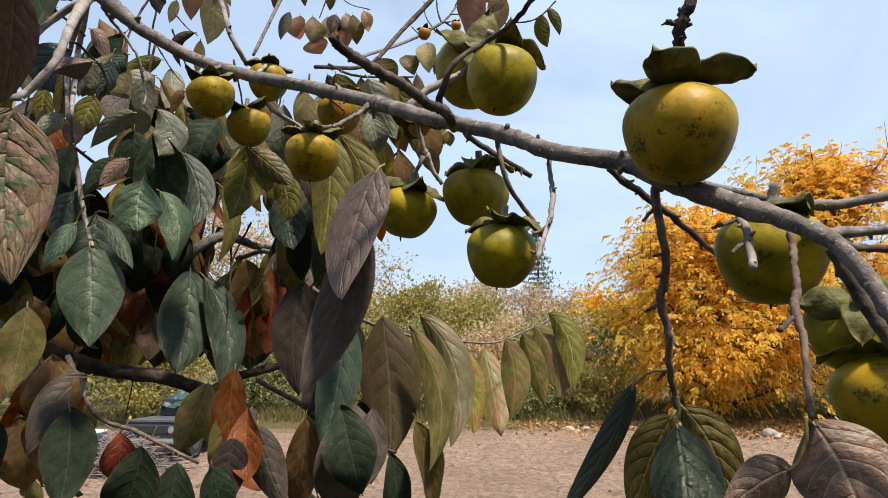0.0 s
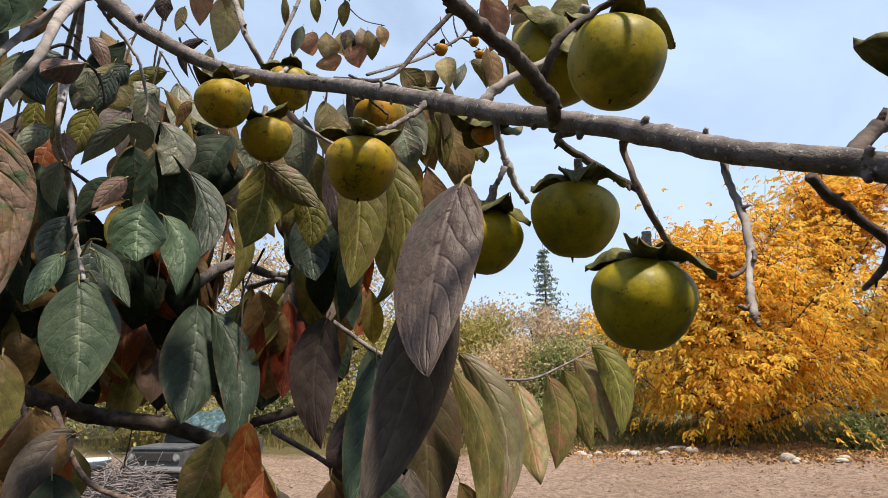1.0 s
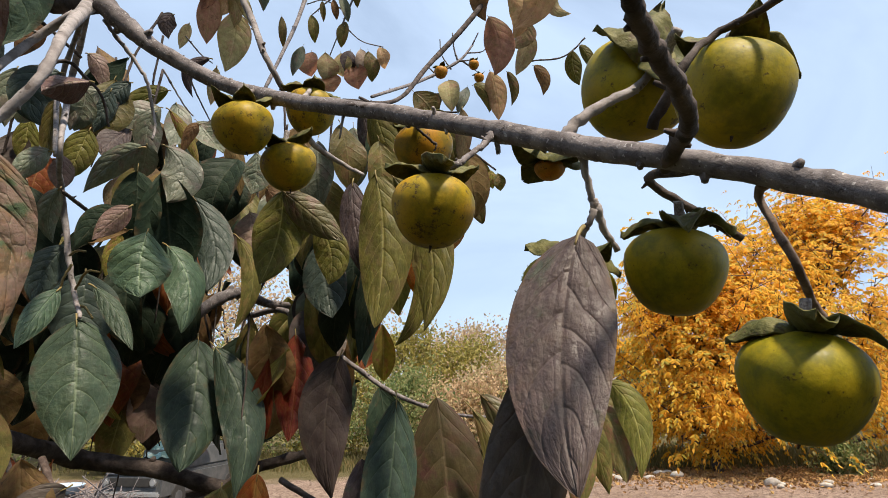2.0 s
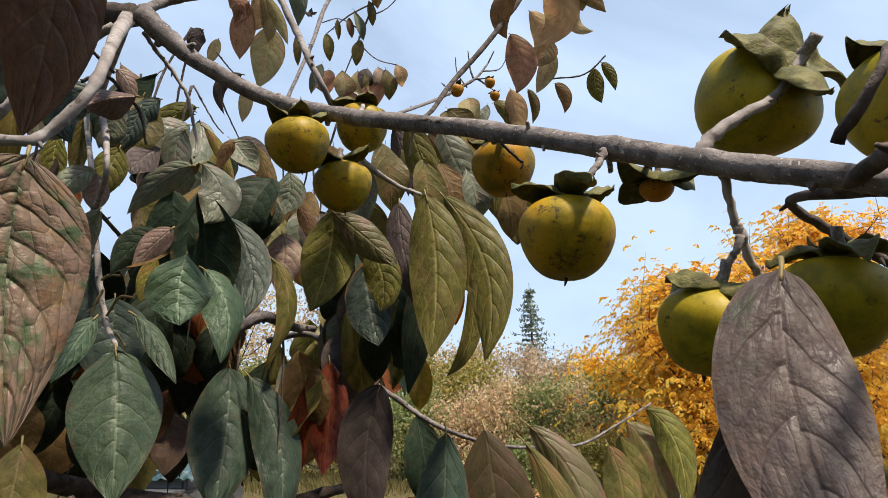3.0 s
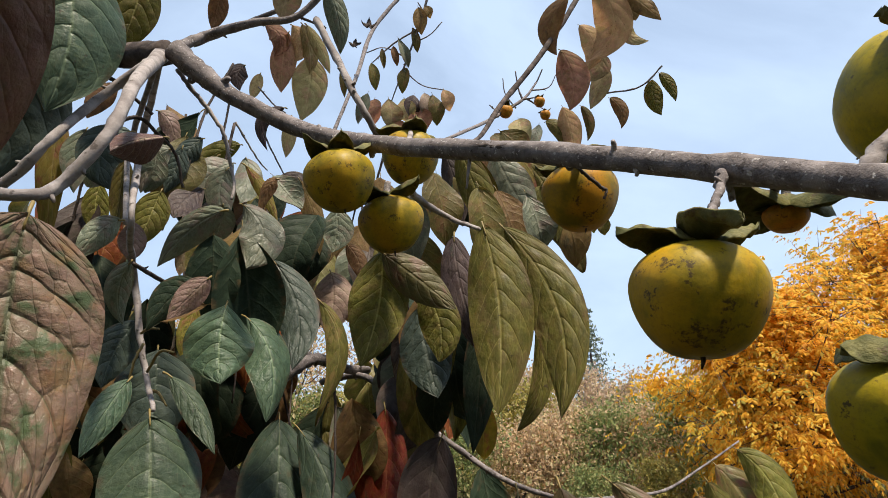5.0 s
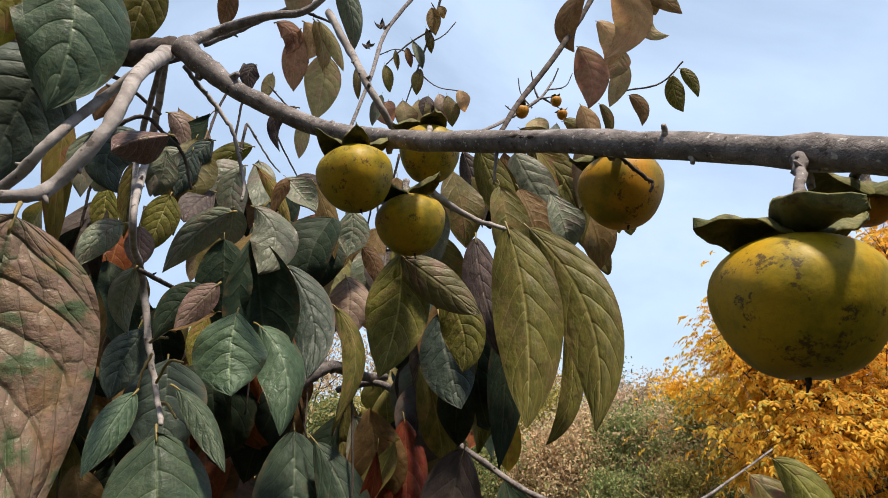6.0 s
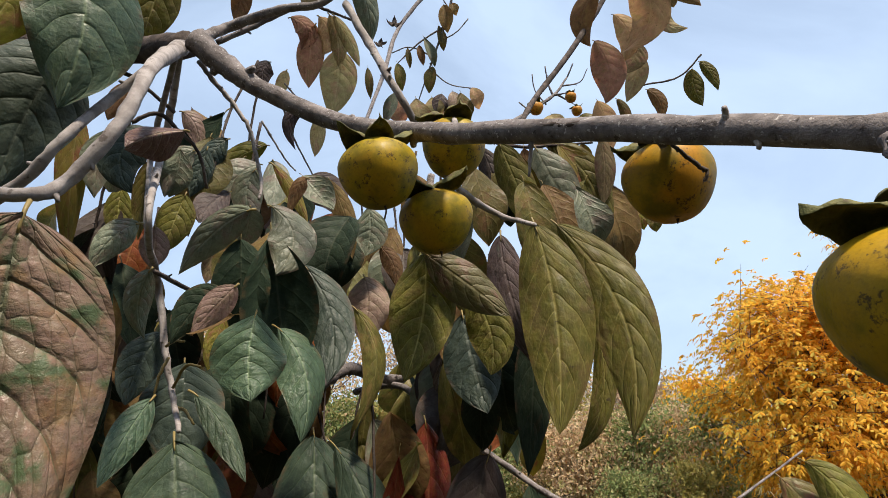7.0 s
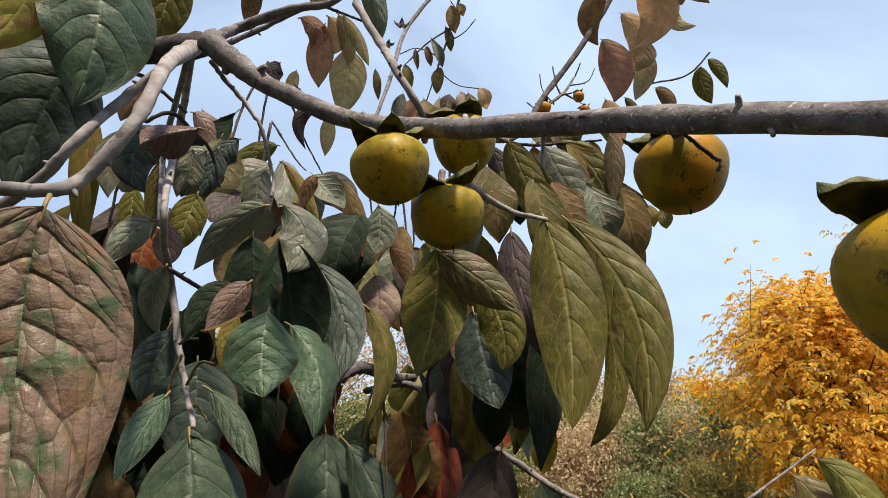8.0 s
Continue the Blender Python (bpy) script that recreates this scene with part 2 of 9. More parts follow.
n = Nodes("bark", 0.82, 0.25)
g = n.noise(70, 6, 0.65)
c = n.mix(n.ramp(g, 0.35, 0.68), (0.096, 0.082, 0.081), (0.222, 0.196, 0.194))
c = n.mix(n.math("MULTIPLY", n.ramp(n.noise(360, 2, 0.5), 0.64, 0.69), 0.75), c, (0.42, 0.40, 0.39))
c = n.mix(n.math("MULTIPLY", n.ramp(n.noise(150, 4, 0.65), 0.60, 0.68), 0.75), c, (0.035, 0.027, 0.024))
n.bump(n.math("ADD", n.noise(230, 5, 0.65), n.math("MULTIPLY", n.noise(700, 3, 0.6), 0.3)), 0.6, 0.0018)
BARK = n.color(c)

n = Nodes("bark_pale", 0.8, 0.25)
c = n.mix(n.ramp(n.noise(45, 6, 0.62), 0.35, 0.68), (0.165, 0.142, 0.135), (0.34, 0.308, 0.298))
c = n.mix(n.math("MULTIPLY", n.ramp(n.noise(110, 3, 0.6), 0.60, 0.70), 0.8), c, (0.06, 0.045, 0.038))
n.bump(n.math("ADD", n.noise(140, 5, 0.65), n.math("MULTIPLY", n.noise(420, 3, 0.6), 0.35)), 0.55, 0.0014)
BARK_PALE = n.color(c)

n = Nodes("bark_dark", 0.85, 0.2)
c = n.mix(n.ramp(n.noise(40, 6, 0.62), 0.35, 0.7), (0.035, 0.027, 0.024), (0.115, 0.090, 0.080))
n.bump(n.noise(110, 5, 0.65), 0.9, 0.0025)
BARK_DARK = n.color(c)

n = Nodes("bark_twig", 0.8, 0.25)
c = n.mix(n.ramp(n.noise(90, 6, 0.65), 0.35, 0.7), (0.072, 0.048, 0.038), (0.205, 0.150, 0.122))
n.bump(n.noise(260, 5, 0.65), 0.7, 0.0014)
BARK_TWIG = n.color(c)

n = Nodes("twig_green", 0.55, 0.4)
PETIOLE = n.color(n.mix(n.noise(60, 3), (0.15, 0.12, 0.035), (0.22, 0.15, 0.05)))


def skin(name, low, high, blush, scabs=0.575):
    """Persimmon skin: waxy, mottled, with dark specks and a warmer cheek."""
    n = Nodes(name, 0.46, 0.24)
    loc = n.shifted()
    sep = n.t.nodes.new("ShaderNodeSeparateXYZ")
    n.t.links.new(n.tc.outputs["Object"], sep.inputs[0])
    col = n.mix(n.ramp(n.noise(3.5, 5, 0.65, loc), 0.34, 0.64), n.hsv(n.mix(0.5, low, low), 0.51, 1.0, 0.72), high)
    col = n.mix(n.math("MULTIPLY", n.ramp(n.noise(2.2, 3, 0.5, loc), 0.45, 0.65), 0.6), col, blush)
    haze = n.math("MULTIPLY", n.ramp(n.noise(24, 5, 0.7, loc), 0.45, 0.7), 0.35)
    col = n.mix(haze, col, (0.110, 0.086, 0.012))
    dots = n.ramp(n.voronoi(60, loc), 0.08, 0.20, 1.0, 0.0)
    dots = n.math("MULTIPLY", dots, n.ramp(n.noise(5, 3, 0.6, loc), 0.50, 0.62))
    col = n.mix(n.math("MULTIPLY", dots, 0.6), col, (0.07, 0.042, 0.012))
    scab = n.math("MULTIPLY", n.ramp(n.noise(5.5, 4, 0.65, loc), scabs, scabs + 0.055), n.ramp(n.noise(26, 3, 0.7, loc), 0.42, 0.60))
    col = n.mix(n.math("MULTIPLY", scab, 0.85), col, (0.045, 0.026, 0.010))
    n.bump(n.math("ADD", n.noise(9, 4, 0.5, loc), n.math("MULTIPLY", n.noise(40, 3, 0.6, loc), 0.15)), 0.14, 0.002)
    n.put(n.p.inputs["Roughness"], n.ramp(n.noise(14, 4, 0.6, loc), 0.3, 0.7, 0.44, 0.60))
    n.p.inputs["Subsurface Weight"].default_value = 0.03
    n.p.inputs["Subsurface Radius"].default_value = (0.010, 0.005, 0.001)
    n.p.inputs["Subsurface Scale"].default_value = 0.4
    return n.color(col)


SKIN = {
    "green": skin("skin_green", (0.193, 0.163, 0.0041), (0.298, 0.232, 0.0055), (0.380, 0.264, 0.0069), 0.605),
    "yellow": skin("skin_yellow_green", (0.201, 0.145, 0.0040), (0.316, 0.215, 0.0052), (0.430, 0.230, 0.0069), 0.552),
    "amber": skin("skin_amber", (0.222, 0.142, 0.0040), (0.339, 0.194, 0.0050), (0.491, 0.200, 0.0080)),
    "orange": skin("skin_orange", (0.386, 0.158, 0.0080), (0.468, 0.194, 0.0100), (0.515, 0.158, 0.0100)),
}

n = Nodes("calyx", 0.65, 0.2)
loc = n.shifted()
c = n.mix(n.ramp(n.noise(6, 4, 0.6, loc), 0.35, 0.65), (0.064, 0.067, 0.021), (0.138, 0.126, 0.042))
c = n.mix(n.math("MULTIPLY", n.ramp(n.noise(9, 4, 0.65, loc), 0.54, 0.66), 0.8), c, (0.075, 0.048, 0.027))
n.bump(n.math("ADD", n.noise(11, 4, 0.6, loc), n.noise(22, 3)), 0.3, 0.003)
CALYX = n.color(c)

n = Nodes("dirt", 0.95, 0.1)
c = n.mix(n.ramp(n.noise(0.5, 4, 0.6), 0.3, 0.7), (0.34, 0.240, 0.182), (0.45, 0.330, 0.260))
c = n.mix(n.ramp(n.noise(9, 6, 0.7), 0.38, 0.66), c, (0.225, 0.155, 0.118))
c = n.mix(n.math("MULTIPLY", n.ramp(n.noise(2.2, 5, 0.7), 0.50, 0.68), 0.6), c, (0.20, 0.145, 0.105))
c = n.mix(n.ramp(n.noise(30, 4, 0.7), 0.60, 0.72), c, (0.50, 0.40, 0.32))
n.bump(n.math("ADD", n.noise(14, 6, 0.7), n.math("MULTIPLY", n.noise(60, 4, 0.7), 0.4)), 1.0, 0.10)
sep = n.t.nodes.new("ShaderNodeSeparateXYZ")
n.t.links.new(n.tc.outputs["Object"], sep.inputs[0])
edge = n.math("ADD", sep.outputs[1], n.math("MULTIPLY", n.noise(0.35, 5, 0.6), 4.0))
c = n.mix(n.ramp(edge, 19.2, 21.0), c, n.mix(n.noise(5, 5, 0.7), (0.09, 0.085, 0.035), (0.17, 0.13, 0.065)))
# unseen near ground, coloured dark to cut light bounced up at the fruit
c = n.mix(n.ramp(edge, 9.4, 7.4), c, n.mix(n.noise(4, 5, 0.7), (0.045, 0.048, 0.022), (0.085, 0.075, 0.040)))
DIRT = n.color(c)

n = Nodes("stone", 0.85, 0.3)
c = n.mix(n.ramp(n.noise(7, 5, 0.6, n.shifted()), 0.3, 0.7), (0.27, 0.235, 0.20), (0.46, 0.42, 0.37))
n.bump(n.noise(20, 5, 0.65), 0.6, 0.03)
STONE = n.color(c)


def crown_material(name, tones, rough=0.6, thin=0.48):
    """Foliage far off: each leaf takes its own tone."""
    n = Nodes(name, rough, 0.3)
    geo = n.t.nodes.new("ShaderNodeNewGeometry")
    r = n.t.nodes.new("ShaderNodeValToRGB")
    r.color_ramp.interpolation = "LINEAR"
    el = r.color_ramp.elements
    while len(el) < len(tones):
        el.new(0.5)
    for i, tone in enumerate(tones):
        el[i].position = i / (len(tones) - 1)
        el[i].color = (*tone, 1)
    patches = n.math("MULTIPLY", n.math("SUBTRACT", n.noise(0.55, 3, 0.6), 0.5), 1.1)
    n.put(r.inputs[0], n.math("ADD", n.math("MULTIPLY", n.math("SUBTRACT", geo.outputs["Random Per Island"], 0.5), 0.9), n.math("ADD", patches, 0.5), True))
    n.color(r.outputs[0])
    tr = n.t.nodes.new("ShaderNodeBsdfTranslucent")
    n.t.links.new(r.outputs[0], tr.inputs["Color"])
    ms = n.t.nodes.new("ShaderNodeMixShader")
    ms.inputs[0].default_value = thin
    n.t.links.new(n.p.outputs[0], ms.inputs[1])
    n.t.links.new(tr.outputs[0], ms.inputs[2])
    n.t.links.new(ms.outputs[0], n.t.nodes["Material Output"].inputs["Surface"])
    return n.mat


CROWN = {
    "gold": crown_material("crown_gold", [(0.53, 0.245, 0.029), (0.74, 0.385, 0.037), (0.855, 0.495, 0.045), (0.815, 0.545, 0.076), (0.50, 0.45, 0.092)], thin=0.58),
    "green": crown_material("crown_green", [(0.12, 0.17, 0.060), (0.20, 0.25, 0.085), (0.29, 0.30, 0.12), (0.42, 0.36, 0.17)]),
    "lime": crown_material("crown_yellow_green", [(0.20, 0.20, 0.060), (0.31, 0.28, 0.075), (0.43, 0.35, 0.090), (0.26, 0.22, 0.080)]),
    "tan": crown_material("crown_tan", [(0.42, 0.28, 0.16), (0.58, 0.41, 0.25), (0.64, 0.49, 0.31), (0.36, 0.37, 0.14)]),
    "pink": crown_material("crown_dusty_pink", [(0.44, 0.32, 0.23), (0.58, 0.42, 0.32), (0.50, 0.41, 0.22), (0.62, 0.50, 0.38)]),
    "fir": crown_material("crown_fir", [(0.12, 0.16, 0.13), (0.18, 0.225, 0.175), (0.24, 0.28, 0.21)], 0.6, 0.15),
    "grass": crown_material("grass_dry", [(0.10, 0.105, 0.035), (0.17, 0.15, 0.055), (0.27, 0.20, 0.09), (0.12, 0.13, 0.045)]),
    "litter": crown_material("leaf_litter", [(0.26, 0.14, 0.07), (0.34, 0.18, 0.07), (0.42, 0.26, 0.09), (0.22, 0.13, 0.085)], 0.8, 0.1),
}


# ---- mesh helpers ----
def mesh_object(name, verts, faces, material, parent=None, smooth=True, uvs=None, label=""):
    me = bpy.data.meshes.new(name)
    me.from_pydata(verts, [], faces)
    me.polygons.foreach_set("use_smooth", [smooth] * len(me.polygons))
    for m in material if isinstance(material, (list, tuple)) else [material]:
        me.materials.append(m)
    if uvs is not None:
        layer = me.uv_layers.new(name="UVMap")
        idx = np.empty(len(me.loops), dtype=np.int32)
        me.loops.foreach_get("vertex_index", idx)
        layer.data.foreach_set("uv", np.asarray(uvs, dtype=np.float32)[idx].ravel())
    me.update()
    ob = new(name, me)
    if parent:
        ob.parent = parent
    if label:
        ob["label"] = label
    return ob


def part(name, bm, material, parent, label=""):
    """One mesh object from a bmesh, under a thing or a part."""
    me = bpy.data.meshes.new(name)
    bm.to_mesh(me)
    bm.free()
    me.materials.append(material)
    ob = new(name, me)
    ob.parent = parent
    if label:
        ob["label"] = label
    return ob


def smooth_path(points, steps=6):
    """A Catmull-Rom curve through points of (x, y, z, radius)."""
    p = np.array(points, float)
    if len(p) == 2:
        steps = max(steps, 4)
    q = np.vstack([2 * p[0] - p[1], p, 2 * p[-1] - p[-2]])
    out = []
    for i in range(1, len(q) - 2):
        a, b, c, d = q[i - 1:i + 3]
        for k in range(steps):
            s = k / steps
            out.append(0.5 * (2 * b + (c - a) * s + (2 * a - 5 * b + 4 * c - d) * s * s + (3 * b - a - 3 * c + d) * s ** 3))
    out.append(p[-1])
    return np.array(out)


def tube_data(points, sides=8, steps=6, rough=0.0, knots=0, seed=0):
    """Vertices and faces of a tapered, slightly knotted branch."""
    rng = np.random.default_rng(seed)
    path = smooth_path(points, steps)
    path[:, 3] = np.maximum(path[:, 3], 0.0004)
    c, r = path[:, :3].copy(), path[:, 3].copy()
    if knots:
        for k in rng.integers(1, max(2, len(c) - 1), knots):
            r[k] *= 1.13
    if rough:
        c[1:-1] += rng.normal(0, 1, c[1:-1].shape) * (r[1:-1, None] * rough)
    tang = np.gradient(c, axis=0)
    tang /= np.linalg.norm(tang, axis=1)[:, None] + 1e-12
    ref = np.array([0.31, 0.77, 0.55])
    verts, faces = [], []
    ang = np.arange(sides) * 2 * np.pi / sides
    for i in range(len(c)):
        ref = ref - tang[i] * np.dot(ref, tang[i])
        ref /= np.linalg.norm(ref)
        side = np.cross(tang[i], ref)
        rr = r[i] * (1 + rng.normal(0, 0.06 if rough else 0.0, sides))
        verts.extend((c[i] + (np.cos(ang)[:, None] * ref + np.sin(ang)[:, None] * side) * rr[:, None]).tolist())
    for i in range(len(c) - 1):
        for k in range(sides):
            a, b = i * sides + k, i * sides + (k + 1) % sides
            faces.append((a, b, b + sides, a + sides))
    faces.append(tuple(range(sides - 1, -1, -1)))
    n0 = (len(c) - 1) * sides
    faces.append(tuple(n0 + k for k in range(sides)))
    return verts, faces


def joined(chunks):
    verts, faces = [], []
    for v, f in chunks:
        o = len(verts)
        verts.extend(v)
        faces.extend(tuple(i + o for i in face) for face in f)
    return verts, faces


# ---- ground ----
def spaced(fine0, fine1, step, far):
    mid = np.arange(fine0, fine1, step)
    grow = np.cumsum(step * 1.35 ** np.arange(1, 40))
    hi, lo = fine1 + grow, fine0 - grow
    return np.concatenate([lo[lo > -far][::-1], mid, hi[hi < far]])


def ground_height(x, y):
    return 0.05 * noise.noise((x * 0.35, y * 0.35, 3.1)) + 0.06 * noise.noise((x * 1.7, y * 1.7, 0.4)) + 0.045 * noise.noise((x * 4.5, y * 4.5, 7.7))


gx, gy = spaced(-9, 14, 0.11, 2500), spaced(8.5, 20.5, 0.11, 2500)
gv = [(x, y, ground_height(x, y) if -40 < x < 60 and -20 < y < 60 else 0.0) for y in gy for x in gx]
nx = len(gx)
gf = [(j * nx + i, j * nx + i + 1, (j + 1) * nx + i + 1, (j + 1) * nx + i) for j in range(len(gy) - 1) for i in range(nx - 1)]
tagged(mesh_object("ground", gv, gf, DIRT), "bare pinkish brown tilled soil with clods and weeds behind", "ground", kind="structure")


# ---- far trees and shrubs ----
def leaf_cloud(centres, size, rng, droop=0.3, long=1.6):
    """Small folded leaves, two triangles each, at the given centres."""
    n = len(centres)
    d = rng.normal(0, 1, (n, 3))
    d[:, 2] -= droop * 2
    d /= np.linalg.norm(d, axis=1)[:, None]
    s = np.cross(d, rng.normal(0, 1, (n, 3)))
    s /= np.linalg.norm(s, axis=1)[:, None] + 1e-9
    L = size * rng.uniform(0.6, 1.3, n)[:, None]
    w = L / long / 2
    nrm = np.cross(d, s) * w * 0.5
    c = np.asarray(centres)
    a = c - d * L / 2
    b = c + s * w + nrm
    e = c + d * L / 2
    f = c - s * w + nrm
    verts = np.stack([a, b, e, f], 1).reshape(-1, 3).tolist()
    faces = []
    for i in range(n):
        k = 4 * i
        faces += [(k, k + 1, k + 2), (k, k + 2, k + 3)]
    return verts, faces


def compound_cloud(centres, outward, size, rng):
    """Drooping compound leaves: seven pointed leaflets in pairs along a bowed stalk."""
    n = len(centres)
    out = outward + rng.normal(0, 0.45, (n, 3))
    out[:, 2] *= 0.4
    out /= np.linalg.norm(out, axis=1)[:, None] + 1e-9
    down = np.array([0, 0, -1.0])
    side = np.cross(out, down)
    side /= np.linalg.norm(side, axis=1)[:, None] + 1e-9
    big = size * rng.uniform(0.7, 1.25, n)[:, None]
    rings = []
    for k in range(7):
        s = (k // 2) / 3.0
        stalk = centres + out * big * 1.5 * s + down * big * (0.2 + 1.1 * s * s)
        if k == 6:
            d = out * 0.5 + down
        else:
            d = side * (1 if k % 2 else -1) * 0.75 + out * 0.35 + down * (0.45 + 0.4 * s)
        d = d + rng.normal(0, 0.22, (n, 3))
        d /= np.linalg.norm(d, axis=1)[:, None]
        across = np.cross(d, out + rng.normal(0, 0.35, (n, 3)))
        across /= np.linalg.norm(across, axis=1)[:, None] + 1e-9
        fold = np.cross(d, across)
        L = big * rng.uniform(0.75, 1.15, n)[:, None]
        w = L * 0.21
        a, e = stalk, stalk + d * L
        p, q = stalk + d * L * 0.30, stalk + d * L * 0.66
        rings.append(np.stack([a, p + across * w + fold * w * 0.4, q + across * w * 0.85 + fold * w * 0.3, e, q - across * w * 0.85 + fold * w * 0.3, p - across * w + fold * w * 0.4], 1))
    verts = np.concatenate(rings, 0).reshape(-1, 3)
    k = 6 * np.arange(7 * n)[:, None]
    faces = np.concatenate([k + np.array([0, 1, 2, 3]), k + np.array([0, 3, 4, 5])], 0)
    return verts.tolist(), faces.tolist()


def grow(base, height, spread, rng, levels=3, first=0.12, lean=(0, 0), limbs=9, radius=0.12):
    """A trunk with limbs and twigs: chunks of each, and the twig ends."""
    top = np.array(base) + np.array([lean[0], lean[1], height * 0.86])
    mid = (np.array(base) + top) / 2 + np.array([rng.normal(0, 0.05), rng.normal(0, 0.05), 0]) * height
    trunk = tube_data([(*base, radius), (*(np.array(base) * 0.7 + mid * 0.3), radius * 0.85), (*mid, radius * 0.6), (*top, radius * 0.12)], 8, 5, 0.05, seed=int(rng.integers(1e6)))
    boughs, twigs, ends = [], [], []
    for i in range(limbs):
        k = first + (0.97 - first) * (i + rng.uniform(0, 0.6)) / limbs
        start = np.array(base) * (1 - k) + top * k + (mid - (np.array(base) + top) / 2) * 4 * k * (1 - k)
        az = i * 2.4 + rng.uniform(-0.5, 0.5)
        reach = spread * (0.55 + 0.75 * math.sin(math.pi * min(1, k * 0.9 + 0.15))) * rng.uniform(0.75, 1.1) * (1 - 0.35 * k)
        rise = reach * (0.35 + 0.9 * k)
        end = start + np.array([math.cos(az) * reach, math.sin(az) * reach, rise])
        bend = (start + end) / 2 + np.array([0, 0, -0.06 * reach]) + rng.normal(0, 0.05, 3) * reach
        boughs.append(tube_data([(*start, radius * 0.42 * (1 - 0.6 * k)), (*bend, radius * 0.25 * (1 - 0.6 * k)), (*end, radius * 0.06)], 6, 4, 0.08, seed=int(rng.integers(1e6))))
        for j in range(levels * 3):
            s = rng.uniform(0.25, 1.0)
            p = start * (1 - s) ** 2 + bend * 2 * s * (1 - s) + end * s * s
            q = p + (rng.normal(0, 1, 3) * np.array([1, 1, 0.75]) + np.array([0, 0, 0.3])) * reach * 0.30
            twigs.append(tube_data([(*p, radius * 0.07), (*((p + q) / 2 + rng.normal(0, 0.04, 3)), radius * 0.05), (*q, radius * 0.02)], 4, 2, seed=1))
            ends.append((p, q))
    return trunk, boughs, twigs, ends


def tree(name, label, base, height, spread, tone, leaves, size, seed, limbs=12, levels=4, first=0.12, radius=0.12, puff=0.35, bark=None, lean=(0, 0), droop=0.4, bunch=1):
    rng = np.random.default_rng(seed)
    thing = tagged(new(name), label, "shrub" if "shrub" in name else "tree")
    thing.location = base
    trunk, boughs, twigs, ends = grow((0, 0, -0.05), height, spread, rng, levels, first, lean, limbs, radius)
    bark = bark or BARK_DARK
    mesh_object("trunk", *trunk, bark, thing)
    for b in boughs:
        mesh_object("limb", *b, bark, thing)
    mesh_object("twig_mass", *joined(twigs), bark, thing)["kind"] = "stuff"
    pick = np.repeat(rng.integers(0, len(ends), leaves // bunch), bunch)
    leaves = len(pick)
    s = np.repeat(rng.uniform(0.1, 1.15, leaves // bunch), bunch)[:, None]
    a = np.array([e[0] for e in ends])[pick]
    b = np.array([e[1] for e in ends])[pick]
    c = a * (1 - s) + b * s + np.repeat(rng.normal(0, puff, (leaves // bunch, 3)), bunch, 0) * np.array([1, 1, 0.8])
    c[:, 2] = np.maximum(c[:, 2], 0.55 if bunch > 1 else 0.05)
    if bunch > 1:
        c = c[::bunch]
        v, f = compound_cloud(c, c - np.array([0, 0, height * 0.45]), size, rng)
    else:
        v, f = leaf_cloud(c, size, rng, droop=droop)
    crown = mesh_object("crown", v, f, CROWN[tone], thing, smooth=False)
    crown["kind"] = "stuff"
    return thing


tree("walnut_tree", "broad golden yellow autumn tree with drooping leaves", (6.6, 19.6, 0), 6.2, 3.1, "gold", 52000, 0.15, 11, 32, 8, 0.09, 0.15, 0.24, bunch=7)
tree("walnut_tree", "tall golden orange autumn tree with sparse tip", (11.2, 21.0, 0), 9.3, 3.1, "gold", 42000, 0.15, 12, 30, 8, 0.09, 0.16, 0.26, bunch=7)
tree("walnut_tree", "low yellow autumn tree beside the field", (4.6, 27.0, 0), 4.4, 2.0, "gold", 6000, 0.22, 13, 14, 5, 0.08, 0.12, 0.3)
rng = np.random.default_rng(77)
# x, y, height, spread, tone, leaves, leaf size
tree("shrub", "yellow-green autumn shrub behind the field", (-3.6, 25.5, 0), 5.0, 2.2, "lime", 6000, 0.17, 21, 14, 5, 0.04, 0.06, 0.30)
tree("shrub", "yellow-green autumn shrub behind the field", (-0.9, 26.5, 0), 4.6, 2.0, "lime", 5000, 0.16, 22, 14, 5, 0.04, 0.06, 0.30)
tree("shrub", "dusty pink thinning shrub behind the field", (1.2, 28.0, 0), 5.4, 2.0, "pink", 3500, 0.15, 23, 14, 5, 0.04, 0.06, 0.25)
tree("shrub", "dusty pink thinning shrub behind the field", (-1.2, 30.0, 0), 6.0, 2.3, "pink", 3500, 0.16, 24, 14, 5, 0.04, 0.06, 0.25)
tree("shrub", "dusty pink thinning shrub behind the field", (3.0, 29.5, 0), 5.2, 2.2, "pink", 3200, 0.16, 25, 14, 5, 0.04, 0.06, 0.25)
tree("shrub", "tan autumn shrub behind the field", (0.4, 24.0, 0), 3.4, 1.7, "tan", 5000, 0.14, 26, 12, 5, 0.02, 0.05, 0.28)
tree("shrub", "green weedy shrub behind the field", (1.6, 23.2, 0), 3.0, 1.6, "green", 5500, 0.14, 27, 12, 5, 0.02, 0.05, 0.28)
tree("shrub", "tan autumn shrub behind the field", (2.9, 23.8, 0), 3.1, 1.6, "tan", 5000, 0.14, 28, 12, 5, 0.02, 0.05, 0.28)
tree("shrub", "green weedy shrub behind the field", (4.2, 25.0, 0), 3.8, 1.7, "green", 5500, 0.15, 29, 12, 5, 0.02, 0.05, 0.28)
tree("shrub", "tan autumn shrub behind the field", (-1.3, 22.7, 0), 2.6, 1.5, "tan", 4500, 0.13, 30, 12, 5, 0.02, 0.05, 0.25)
